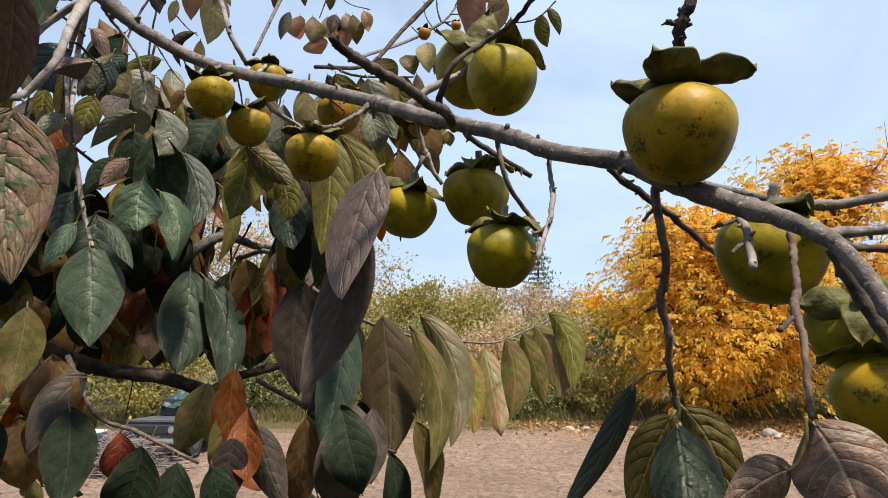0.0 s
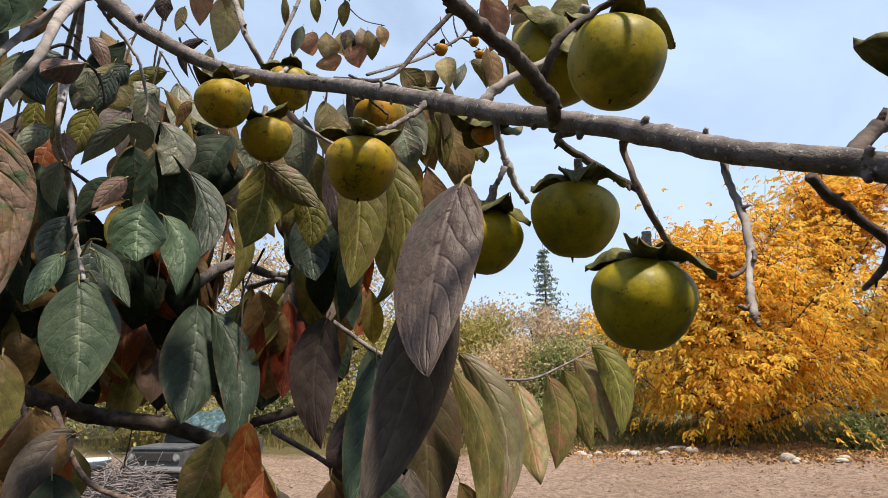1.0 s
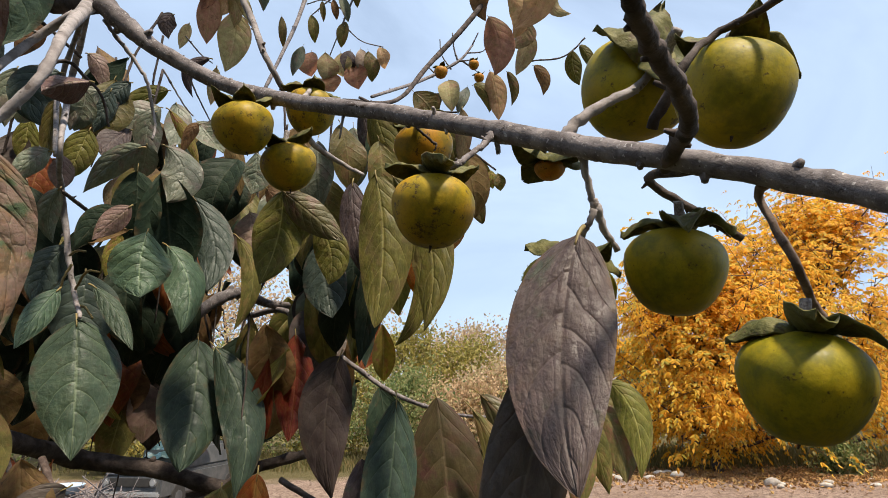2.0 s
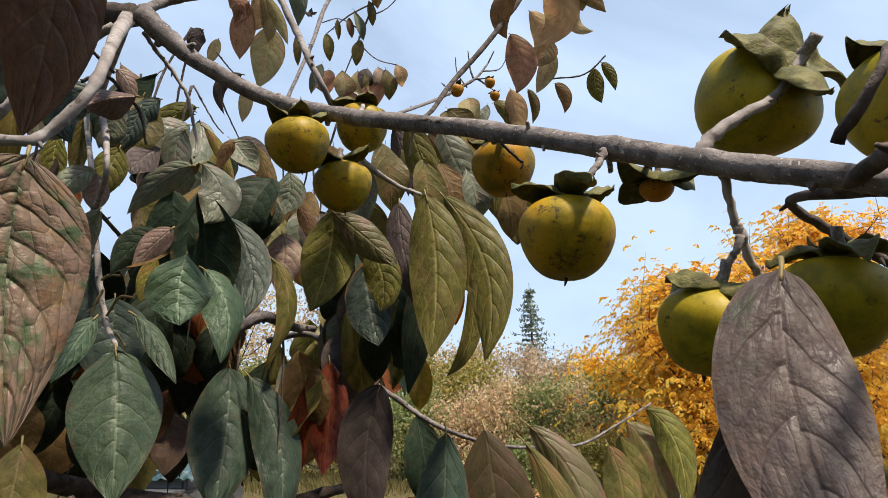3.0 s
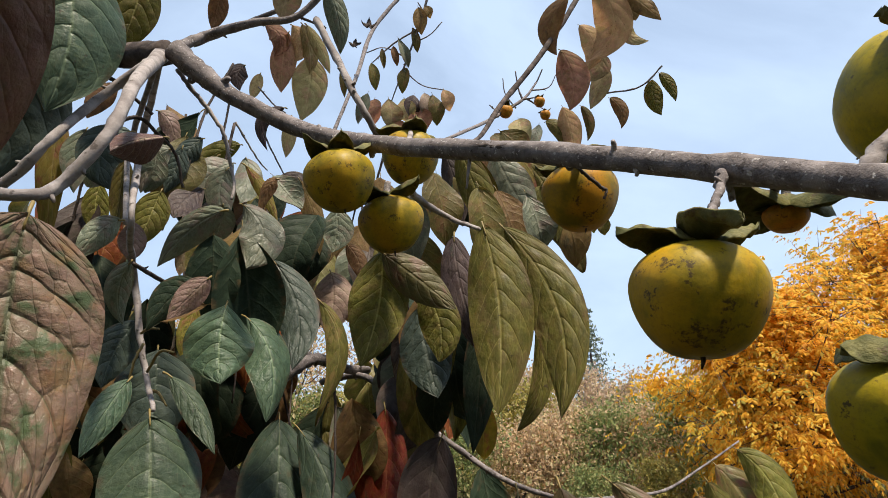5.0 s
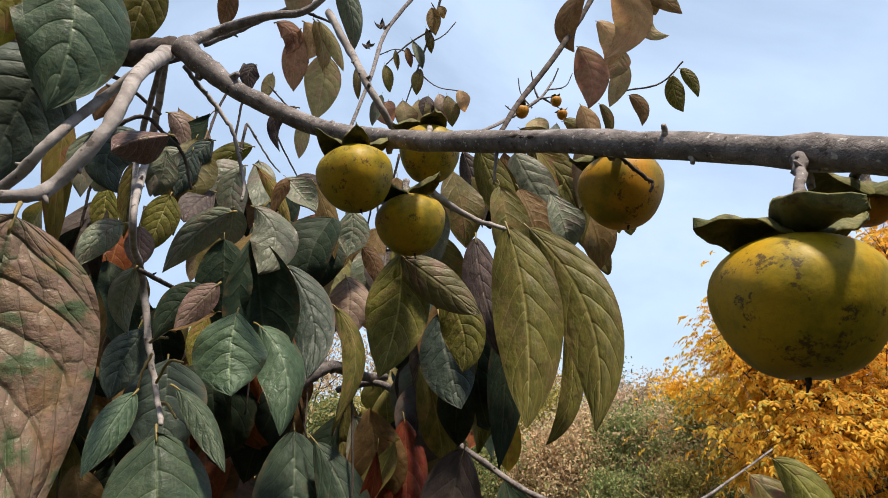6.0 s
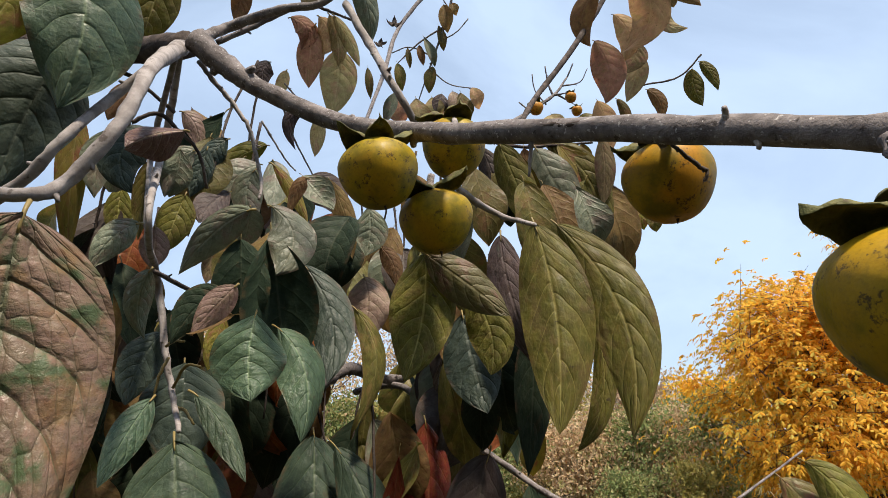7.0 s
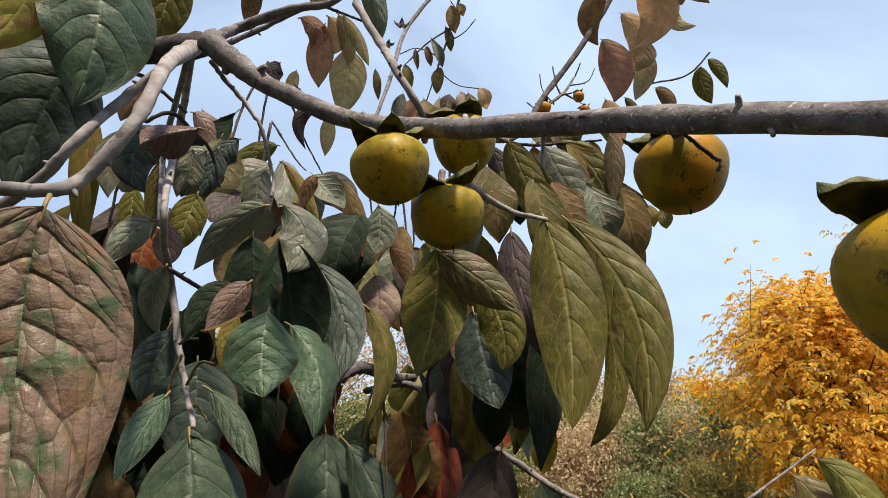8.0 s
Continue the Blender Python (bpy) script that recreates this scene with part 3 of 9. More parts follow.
tree("shrub", "green weedy shrub behind the field", (-3.2, 22.6, 0), 2.9, 1.6, "green", 5000, 0.14, 31, 12, 5, 0.02, 0.05, 0.28)
tree("shrub", "low bright yellow shrub among the weeds", (3.2, 21.2, 0), 1.5, 0.8, "lime", 2500, 0.11, 32, 10, 5, 0.02, 0.04, 0.18)
tree("shrub", "dark green low shrub among the weeds", (1.0, 21.0, 0), 1.1, 0.9, "green", 2600, 0.11, 33, 10, 5, 0.02, 0.04, 0.18)
tree("shrub", "green weedy shrub behind the field", (9.5, 25.5, 0), 3.6, 2.2, "green", 5000, 0.16, 34, 12, 5, 0.02, 0.05, 0.3)
tree("shrub", "dark green low shrub under the yellow tree", (9.6, 18.6, 0), 0.9, 0.6, "green", 1500, 0.13, 35, 9, 4, 0.02, 0.04, 0.14)
tree("shrub", "yellow-green autumn shrub behind the field", (-6.5, 24.5, 0), 4.6, 2.3, "lime", 5500, 0.17, 36, 14, 5, 0.04, 0.06, 0.3)
tree("shrub", "green weedy shrub behind the field", (-9.5, 23.5, 0), 4.2, 2.2, "green", 5500, 0.17, 37, 14, 5, 0.04, 0.06, 0.3)
tree("autumn_tree", "tall orange-brown thinning tree behind the shrubs", (-11.5, 25.0, 0), 9.0, 3.2, "tan", 5500, 0.18, 38, 16, 5, 0.12, 0.14, 0.4)
tree("autumn_tree", "tall dusty pink thinning tree behind the shrubs", (-7.5, 29.0, 0), 9.5, 3.0, "pink", 5000, 0.18, 39, 16, 5, 0.12, 0.14, 0.4)
tree("autumn_tree", "tall orange-brown thinning tree behind the shrubs", (-16.5, 27.0, 0), 9.0, 3.4, "tan", 5500, 0.2, 40, 16, 5, 0.12, 0.14, 0.4)
tree("shrub", "green weedy shrub behind the field", (-13.5, 22.0, 0), 3.6, 2.3, "green", 5000, 0.17, 41, 14, 5, 0.04, 0.06, 0.3)
tree("shrub", "green weedy shrub behind the field", (-17.5, 23.0, 0), 4.4, 2.5, "green", 5000, 0.18, 42, 14, 5, 0.04, 0.06, 0.3)
tree("shrub", "yellow-green autumn shrub behind the field", (-21.5, 24.0, 0), 4.8, 2.6, "lime", 5000, 0.18, 43, 14, 5, 0.04, 0.06, 0.3)
tree("shrub", "yellow-green autumn shrub beside the old car", (-11.0, 19.0, 0), 3.2, 1.8, "lime", 5000, 0.15, 44, 14, 5, 0.04, 0.06, 0.3)
for k in range(9):
    far = tree("shrub", "distant mixed autumn shrub on the skyline", (-12 + 5.2 * k, 38 + rng.uniform(-3, 4), 0), rng.uniform(4.5, 6.5), 3.2, ("green", "pink", "tan")[k % 3], 3200, 0.26, 60 + k, 12, 5, 0.05, 0.08, 0.45)


# unseen shrubs added behind the viewer to dim sky light on the tree
for k, (x, y, h) in enumerate([(-7.5, -3.0, 4.6), (-4.2, -5.0, 5.2), (-0.6, -5.6, 4.8), (3.0, -5.4, 5.4), (6.4, -4.6, 4.8)]):
    tree("shrub", "tall green autumn shrub added unseen behind the viewer to dim fill light", (x, y, 0), h, 2.4, ("green", "tan")[k % 2], 4500, 0.24, 90 + k, 14, 5, 0.04, 0.08, 0.4)


def conifer(base, height, seed):
    """A slim spruce: whorls of drooping boughs with needle sprays."""
    r = np.random.default_rng(seed)
    thing = tagged(new("spruce_tree"), "slim dark blue-green spruce with drooping boughs", "tree")
    thing.location = base
    mesh_object("trunk", *tube_data([(0, 0, -0.1, 0.16), (0.05, 0, height * 0.5, 0.09), (0, 0, height, 0.015)], 8, 6, 0.03, seed=seed), BARK_DARK, thing)
    pts, sprays = [], []
    for k in range(30):
        s = 0.10 + 0.88 * k / 30
        reach = (1 - s) * height * 0.26 + 0.15
        for j in range(6):
            if r.random() < 0.12:
                continue
            az = k * 1.3 + j * 1.05 + r.uniform(-0.3, 0.3)
            q = reach * r.uniform(0.6, 1.2)
            z = s * height
            pts.append(tube_data([(0, 0, z, 0.02), (math.cos(az) * q * 0.5, math.sin(az) * q * 0.5, z - 0.02 * q, 0.012), (math.cos(az) * q, math.sin(az) * q, z + 0.12 * q, 0.004)], 4, 2))
            for i in range(17):
                a = r.uniform(0.15, 1.05)
                sprays.append((math.cos(az) * q * a + r.normal(0, 0.07), math.sin(az) * q * a + r.normal(0, 0.07), z + 0.1 * q * a * a - r.uniform(0.0, 0.16)))
    mesh_object("bough_mass", *joined(pts), BARK_DARK, thing)["kind"] = "stuff"
    mesh_object("needles", *leaf_cloud(np.array(sprays), 0.30, r, droop=0.7, long=3.2), CROWN["fir"], thing, smooth=False)["kind"] = "stuff"


conifer((2.75, 39.9, 0), 10.8, 5)


# ---- field edge: weeds, litter, stones ----
def blades(count, x0, x1, y0, y1, tall, seed, tone, name, label):
    r = np.random.default_rng(seed)
    x, y = r.uniform(x0, x1, count), y0 + (y1 - y0) * r.beta(1.6, 1.1, count)
    h = tall * r.uniform(0.3, 1.1, count)
    az = r.uniform(0, 6.28, count)
    lean = r.uniform(0.1, 0.5, count) * h
    w = r.uniform(0.006, 0.014, count)
    cx, cy = np.cos(az), np.sin(az)
    z = np.zeros(count) - 0.05
    v = np.stack([np.stack([x - cy * w, y + cx * w, z], 1), np.stack([x + cy * w, y - cx * w, z], 1),
                  np.stack([x + cx * lean * 0.35 + cy * w, y + cy * lean * 0.35 - cx * w, z + h * 0.6], 1),
                  np.stack([x + cx * lean, y + cy * lean, z + h], 1)], 1).reshape(-1, 3)
    f = []
    for i in range(count):
        k = 4 * i
        f += [(k, k + 1, k + 2), (k, k + 2, k + 3)]
    tagged(mesh_object(name, v.tolist(), f, CROWN[tone], smooth=False), label, "grass", kind="stuff")


blades(16000, -14, 5.5, 19.4, 25.0, 0.42, 3, "grass", "weeds", "dry green and straw weeds along the field edge")
blades(5000, 4, 15, 20.0, 26.0, 0.6, 4, "grass", "weeds", "dry green and straw weeds behind the yellow trees")
r = np.random.default_rng(8)
lit = np.stack([r.normal(8.0, 3.3, 9000), r.normal(18.7, 1.0, 9000), np.full(9000, 0.03)], 1)
lit[:, 2] += np.array([ground_height(a, b) for a, b, _ in lit])
tagged(mesh_object("leaf_litter", *leaf_cloud(lit, 0.12, r, droop=0.0), CROWN["litter"], smooth=False), "fallen brown and yellow leaves under the tree", "leaf litter", kind="stuff")


def stone_data(size, seed):
    r = np.random.default_rng(seed)
    bm = bmesh.new()
    bmesh.ops.create_icosphere(bm, subdivisions=2, radius=size)
    k = r.uniform(0.6, 1.2, 3) * np.array([1.2, 1.0, 0.7])
    for v in bm.verts:
        q = 1 + 0.28 * noise.noise(Vector(v.co) / size * 0.9 + Vector((seed * 3.1, 0, 0)))
        v.co = Vector((v.co.x * k[0] * q, v.co.y * k[1] * q, v.co.z * k[2] * q))
    return bm


for k in range(34):
    size = r.uniform(0.05, 0.12) if k % 6 else r.uniform(0.14, 0.20)
    x = r.uniform(1.6, 5.2) if k < 22 else r.uniform(5.2, 11.0)
    y = r.uniform(17.4, 19.0) if k < 22 else r.uniform(16.4, 17.8)
    bm = stone_data(size, k)
    me = bpy.data.meshes.new("stone")
    for f in bm.faces:
        f.smooth = k % 2 == 0
    bm.to_mesh(me)
    bm.free()
    me.materials.append(STONE)
    ob = tagged(new("stone", me), "pale grey field stone lying on the soil", "stone", "stones along the field edge")
    ob.location = (x, y, ground_height(x, y) + size * 0.25)

clods = []
for k in range(2600):
    x, y = r.uniform(-8, 13), r.uniform(9, 18.5)
    s = r.uniform(0.010, 0.034)
    o = np.array([x, y, ground_height(x, y)])
    p = r.normal(0, 1, (8, 3))
    p = p / np.linalg.norm(p, axis=1)[:, None]
    p = np.array([(a, b, c) for a in (-1, 1) for b in (-1, 1) for c in (-1, 1)]) * 0.6 + p * 0.35
    clods.append(((o + p * s * np.array([1.2, 1.0, 0.7])).tolist(), [(0, 1, 3, 2), (4, 6, 7, 5), (0, 4, 5, 1), (2, 3, 7, 6), (0, 2, 6, 4), (1, 5, 7, 3)]))
tagged(mesh_object("clods", *joined(clods), DIRT, smooth=False), "loose clods of tilled soil", "soil", kind="stuff")


# ---- the old car and the heap beside it ----
n = Nodes("old_paint", 0.45, 0.5)
CARPAINT = n.color(n.mix(n.ramp(n.noise(4, 5, 0.65), 0.35, 0.7), (0.05, 0.054, 0.058), (0.10, 0.10, 0.10)))
n = Nodes("tarp", 0.5, 0.4)
n.bump(n.noise(7, 4), 0.6, 0.05)
TARP = n.color(n.mix(n.ramp(n.noise(3, 4), 0.45, 0.6), (0.02, 0.050, 0.050), (0.04, 0.085, 0.11)))
n = Nodes("rubber", 0.8, 0.3)
RUBBER = n.color(n.mix(n.noise(12), (0.02, 0.02, 0.02), (0.05, 0.045, 0.04)))
n = Nodes("lamp_glass", 0.12, 0.6)
LENS = n.color(n.mix(n.noise(20), (0.22, 0.225, 0.23), (0.34, 0.345, 0.345)))
n = Nodes("window_glass", 0.06, 0.6)
GLASS = n.color(n.mix(n.noise(3), (0.03, 0.04, 0.045), (0.05, 0.06, 0.065)))
n = Nodes("blue_plastic", 0.4, 0.5)
PLASTIC = n.color(n.mix(n.noise(9), (0.38, 0.50, 0.62), (0.48, 0.60, 0.70)))


def box(x0, x1, y0, y1, z0, z1, bevel=0.02, taper=0.0):
    bm = bmesh.new()
    bmesh.ops.create_cube(bm, size=1)
    for v in bm.verts:
        k = 1 - taper if v.co.z > 0 else 1
        v.co = Vector(((x0 + x1) / 2 + v.co.x * (x1 - x0) * k, (y0 + y1) / 2 + v.co.y * (y1 - y0) * k, (z0 + z1) / 2 + v.co.z * (z1 - z0)))
    bmesh.ops.bevel(bm, geom=bm.edges[:], offset=bevel, segments=2, affect="EDGES")
    return bm


def wheel(radius, width):
    bm = bmesh.new()
    bmesh.ops.create_cone(bm, cap_ends=True, segments=28, radius1=radius, radius2=radius, depth=width)
    bmesh.ops.bevel(bm, geom=[e for e in bm.edges if len(e.link_faces) == 2 and abs(e.verts[0].co.z - e.verts[1].co.z) < 1e-6], offset=0.03, segments=2, affect="EDGES")
    bmesh.ops.rotate(bm, verts=bm.verts, matrix=Matrix.Rotation(math.pi / 2, 3, "Y"))
    return bm


car = tagged(new("car"), "old grey car with a square front beside brush", "car")
part("body", box(-0.76, 0.76, 0.0, 3.9, 0.32, 0.86, 0.06, 0.03), CARPAINT, car)
part("hood", box(-0.70, 0.70, 0.04, 1.15, 0.84, 0.90, 0.025, 0.02), CARPAINT, car)
part("cabin", box(-0.66, 0.66, 1.15, 3.4, 0.85, 1.38, 0.06, 0.16), CARPAINT, car)
part("windscreen", box(-0.56, 0.56, 1.12, 1.22, 0.92, 1.30, 0.01, 0.1), GLASS, car)
part("grille", box(-0.5, 0.5, -0.012, 0.02, 0.60, 0.78, 0.01), RUBBER, car)
part("bumper", box(-0.78, 0.78, -0.09, 0.03, 0.38, 0.50, 0.03), LENS, car)
for sx in (-0.6, 0.6):
    lampbm = wheel(0.095, 0.06)
    bmesh.ops.rotate(lampbm, verts=lampbm.verts, matrix=Matrix.Rotation(math.pi / 2, 3, "Z"))
    part("headlight", lampbm, LENS, car).location = (sx, -0.01, 0.69)
    for sy in (0.75, 3.1):
        wh = part("wheel", wheel(0.31, 0.17), RUBBER, car)
        wh.location = (sx * 1.15, sy, 0.31)
        part("rim", wheel(0.17, 0.19), CARPAINT, wh)
car.matrix_world = pose(-7.25, 12.6, 0.0, 0, 0, -6) @ Matrix.Diagonal((0.88, 0.88, 0.9, 1))
bm = bmesh.new()
bmesh.ops.create_grid(bm, x_segments=24, y_segments=20, size=0.5)
for v in bm.verts:
    v.co = Vector((v.co.x * 1.2, v.co.y * 1.0, 0.05 * noise.noise(v.co * 5) + 0.06 * noise.noise(v.co * 11) - 0.35 * max(0, abs(v.co.x) - 0.42) * 2 - 0.4 * max(0, -v.co.y - 0.25)))
bmesh.ops.solidify(bm, geom=bm.faces[:], thickness=0.012)
me = bpy.data.meshes.new("tarpaulin")
bm.to_mesh(me)
bm.free()
me.materials.append(TARP)
tarp = tagged(new("tarpaulin", me), "crumpled blue-green tarpaulin thrown over the car roof", "tarpaulin")
tarp.matrix_world = pose(-6.95, 13.9, 1.28, 20, 0, -6)
sticks = []
for k in range(420):
    c = np.array([r.normal(-7.7, 0.7), r.normal(11.6, 0.35), 0])
    c[2] = max(0.02, r.uniform(0, 0.55) * math.exp(-((c[0] + 7.7) / 1.0) ** 2))
    d = r.normal(0, 1, 3) * np.array([1, 0.7, 0.28])
    d *= r.uniform(0.3, 0.8) / np.linalg.norm(d)
    sticks.append(tube_data([(*(c - d), 0.012), (*(c + r.normal(0, 0.04, 3)), 0.010), (*(c + d), 0.004)], 5, 2))
tagged(mesh_object("brush_pile", *joined(sticks), BARK), "heap of cut pale brushwood beside the car", "brush pile", kind="stuff")
rings = [(0.0, 0.03), (0.22, 0.03), (0.30, 0.14), (0.33, 0.15), (0.31, 0.12), (0.23, 0.0), (0.0, 0.0)]
bv, bf = [], []
for q, z in rings:
    bv += [(q * math.cos(a * math.pi / 14), q * math.sin(a * math.pi / 14), z) for a in range(28)]
for i in range(len(rings) - 1):
    bf += [(i * 28 + k, i * 28 + (k + 1) % 28, (i + 1) * 28 + (k + 1) % 28, (i + 1) * 28 + k) for k in range(28)]
basin = tagged(mesh_object("basin", bv, bf, PLASTIC), "pale blue plastic basin lying on the brush heap", "basin")
basin.location = (-7.95, 11.7, 0.55)


# ---- the persimmon tree close by ----
persimmon_tree = tagged(new("persimmon_tree"), "persimmon tree with grey limbs and fading drooping leaves", "tree")
COUNT = {"seed": 100}


def branch(name, points, bark, knots):
    COUNT["seed"] += 1
    thick = max(p[3] for p in points)
    rng = np.random.default_rng(COUNT["seed"])
    slim = 12 if thick > 0.004 else 8
    v, f = tube_data(points, slim, 7, 0.03 if thick > 0.006 else 0.09 if thick > 0.0035 else 0.16, knots, COUNT["seed"])
    line = smooth_path(points, 7)
    chunks = [(v, f)]
    for k in range(knots * 2):
        i = int(rng.integers(1, len(line) - 1))
        way = line[i + 1, :3] - line[i, :3]
        side = np.cross(way, rng.normal(0, 1, 3))
        side /= np.linalg.norm(side) + 1e-9
        q = line[i, 3]
        long = q * rng.uniform(1.35, 1.7) if k % 4 else min(0.009, q * rng.uniform(2.0, 3.2))
        end = line[i, :3] + side * long + way / (np.linalg.norm(way) + 1e-9) * long * 0.5
        chunks.append(tube_data([(*line[i, :3], q * 0.75), (*((line[i, :3] + end) / 2), q * 0.5), (*end, q * 0.26)], 6, 2, 0.1, seed=k))
    v, f = joined(chunks)
    return mesh_object(name, v, f, bark, persimmon_tree)


def fruit_mesh(seed, rings=22, sides=36):
    """A persimmon of diameter 1: broad shoulders, a dimple below, faintly four-sided."""
    rng = np.random.default_rng(seed)
    squat, square, ph = rng.uniform(0.90, 0.97), rng.uniform(0.012, 0.035), rng.uniform(0, 6)
    verts = [(0, 0, 0.5 * squat * 0.90)]
    for i in range(1, rings):
        a = math.pi * i / rings
        r, z = math.sin(a) ** 0.86, math.cos(a)
        z = z * squat * (0.92 if z > 0 else 1.0)
        r *= 1.0 + 0.075 * math.sin(2 * a)
        z -= 0.05 * math.exp(-(r / 0.22) ** 2) * (1 if z > 0 else -0.6)
        for k in range(sides):
            t = 2 * math.pi * k / sides
            w = 1 + square * math.cos(4 * t + ph) * math.sin(a) + 0.012 * math.sin(3 * t + ph * 2 + 2 * a)
            verts.append((0.5 * r * w * math.cos(t), 0.5 * r * w * math.sin(t), 0.5 * z))
    verts.append((0, 0, -0.5 * squat + 0.02))
    faces = [(0, 1 + k, 1 + (k + 1) % sides) for k in range(sides)]
    for i in range(rings - 2):
        for k in range(sides):
            a, b = 1 + i * sides + k, 1 + i * sides + (k + 1) % sides
            faces.append((a, a + sides, b + sides, b))
    last = len(verts) - 1
    o = 1 + (rings - 2) * sides
    faces += [(o + k, last, o + (k + 1) % sides) for k in range(sides)]
    return verts, faces


def lobe_data(length, width, curl, thick, az, rng):
    """One fleshy sepal: a tongue with rolled edges that arches off the stalk and ends in a dark point."""
    nu, nv = 11, 15
    top, low = [], []
    twist, ph, roll = rng.uniform(-0.6, 0.6), rng.uniform(0, 6), rng.uniform(0.9, 1.6) * (1 if rng.random() < 0.75 else -0.7)
    lift, sway = rng.uniform(0.03, 0.11), rng.uniform(-0.10, 0.10)
    for i in range(nv):
        s = i / (nv - 1)
        d = 0.03 + length * (s - 0.22 * max(curl, 0) * s ** 3)
        wide = width * (math.sin(math.pi * (0.17 + 0.83 * s) ** 0.92) ** 0.8 * (1 - 0.3 * s ** 3) + 0.03 if s < 1 else 0.03)
        z = 0.445 + lift * math.sin(math.pi * min(1, s * 1.1)) - 0.20 * s * s + curl * s ** 2.4
        for j in range(nu):
            u = j / (nu - 1) * 2 - 1
            a = roll * u
            y = wide * math.sin(a) / abs(math.sin(min(abs(roll), 1.5))) + sway * s * s
            zz = z - wide * (1 - math.cos(a)) / roll * 1.1 + 0.022 * math.sin(8 * s + 3 * u + ph) * (0.3 + s) + 0.012 * math.sin(17 * s - 6 * u + ph) + twist * u * wide * s
            q = (math.cos(az) * d - math.sin(az) * y, math.sin(az) * d + math.cos(az) * y, zz)
            top.append(q)
            low.append((q[0], q[1], q[2] - thick * (1 - 0.6 * abs(u)) * (1 - 0.7 * s)))
    verts = top + low
    n0 = len(top)
    faces = []
    for i in range(nv - 1):
        for j in range(nu - 1):
            a = i * nu + j
            faces.append((a, a + nu, a + nu + 1, a + 1))
            faces.append((n0 + a, n0 + a + 1, n0 + a + nu + 1, n0 + a + nu))
    rim = [i for i in range(nu)] + [i * nu + nu - 1 for i in range(1, nv)] + [(nv - 1) * nu + j for j in range(nu - 2, -1, -1)] + [i * nu for i in range(nv - 2, 0, -1)]
    for k in range(len(rim)):
        a, b = rim[k], rim[(k + 1) % len(rim)]
        faces.append((a, b, n0 + b, n0 + a))
    return verts, faces


def persimmon(place, size, tone, tilt, seed, lobes, label, flesh=1.0):
    rng = np.random.default_rng(seed)
    thing = tagged(new("persimmon"), label, "persimmon", "persimmons on the tree")
    thing.matrix_world = pose(*place, tilt[0], tilt[1], 0) @ pose(0, 0, 0, 0, 0, seed * 37) @ Matrix.Diagonal((size, size, size, 1))
    body = mesh_object("flesh", *fruit_mesh(seed), SKIN[tone], thing)
    if flesh < 1.0:
        body.location, body.scale = (0, 0, 0.42 - 0.36 * flesh), (flesh * 1.1, flesh, flesh * 0.8)
    collar = tube_data([(0, 0, 0.36, 0.16), (0, 0, 0.42, 0.17), (0, 0, 0.455, 0.12), (0, 0, 0.47, 0.06)], 14, 3, 0.02, seed=seed)
    mesh_object("collar", *collar, CALYX, thing)
    for k in range(4):
        az = k * math.pi / 2 + rng.uniform(-0.2, 0.2)
        v, f = lobe_data(rng.uniform(0.50, 0.66) * (0.5 + 0.5 * lobes), rng.uniform(0.17, 0.22) * (0.5 + 0.5 * lobes), rng.uniform(0.02, 0.40), 0.06, az, rng)
        mesh_object("calyx_lobe", v, f, CALYX, thing)
    stalk = tube_data([(0, 0, 0.44, 0.075), (0.01, 0.01, 0.56, 0.055), (0.03, -0.01, 0.70, 0.05)], 8, 4, 0.05, seed=seed)
    mesh_object("stalk", *stalk, BARK_PALE, thing)
    if flesh < 1.0:
        return thing
    tip = tube_data([(0, 0, -0.42, 0.02), (0.005, 0, -0.47, 0.016), (0.015, 0.01, -0.52, 0.006)], 6, 2, seed=seed)
    mesh_object("style_tip", *tip, BARK_DARK, thing)
    return thing


def dried_calyx(place, size):
    """An old star-shaped calyx left on a bare twig."""
    rng = np.random.default_rng(int(size * 1e5))
    lobes = [lobe_data(0.5, 0.16, 0.5, 0.06, k * math.pi / 2, rng) for k in range(4)]
    thing = mesh_object("dried_calyx", *joined(lobes), BARK_DARK, persimmon_tree, label="shrivelled dark brown calyx")
    thing.matrix_world = pose(*place, 70, 0, 20) @ Matrix.Diagonal((size, size, size, 1)) @ Matrix.Translation((0, 0, -0.45))


LEAF_MESH = {}


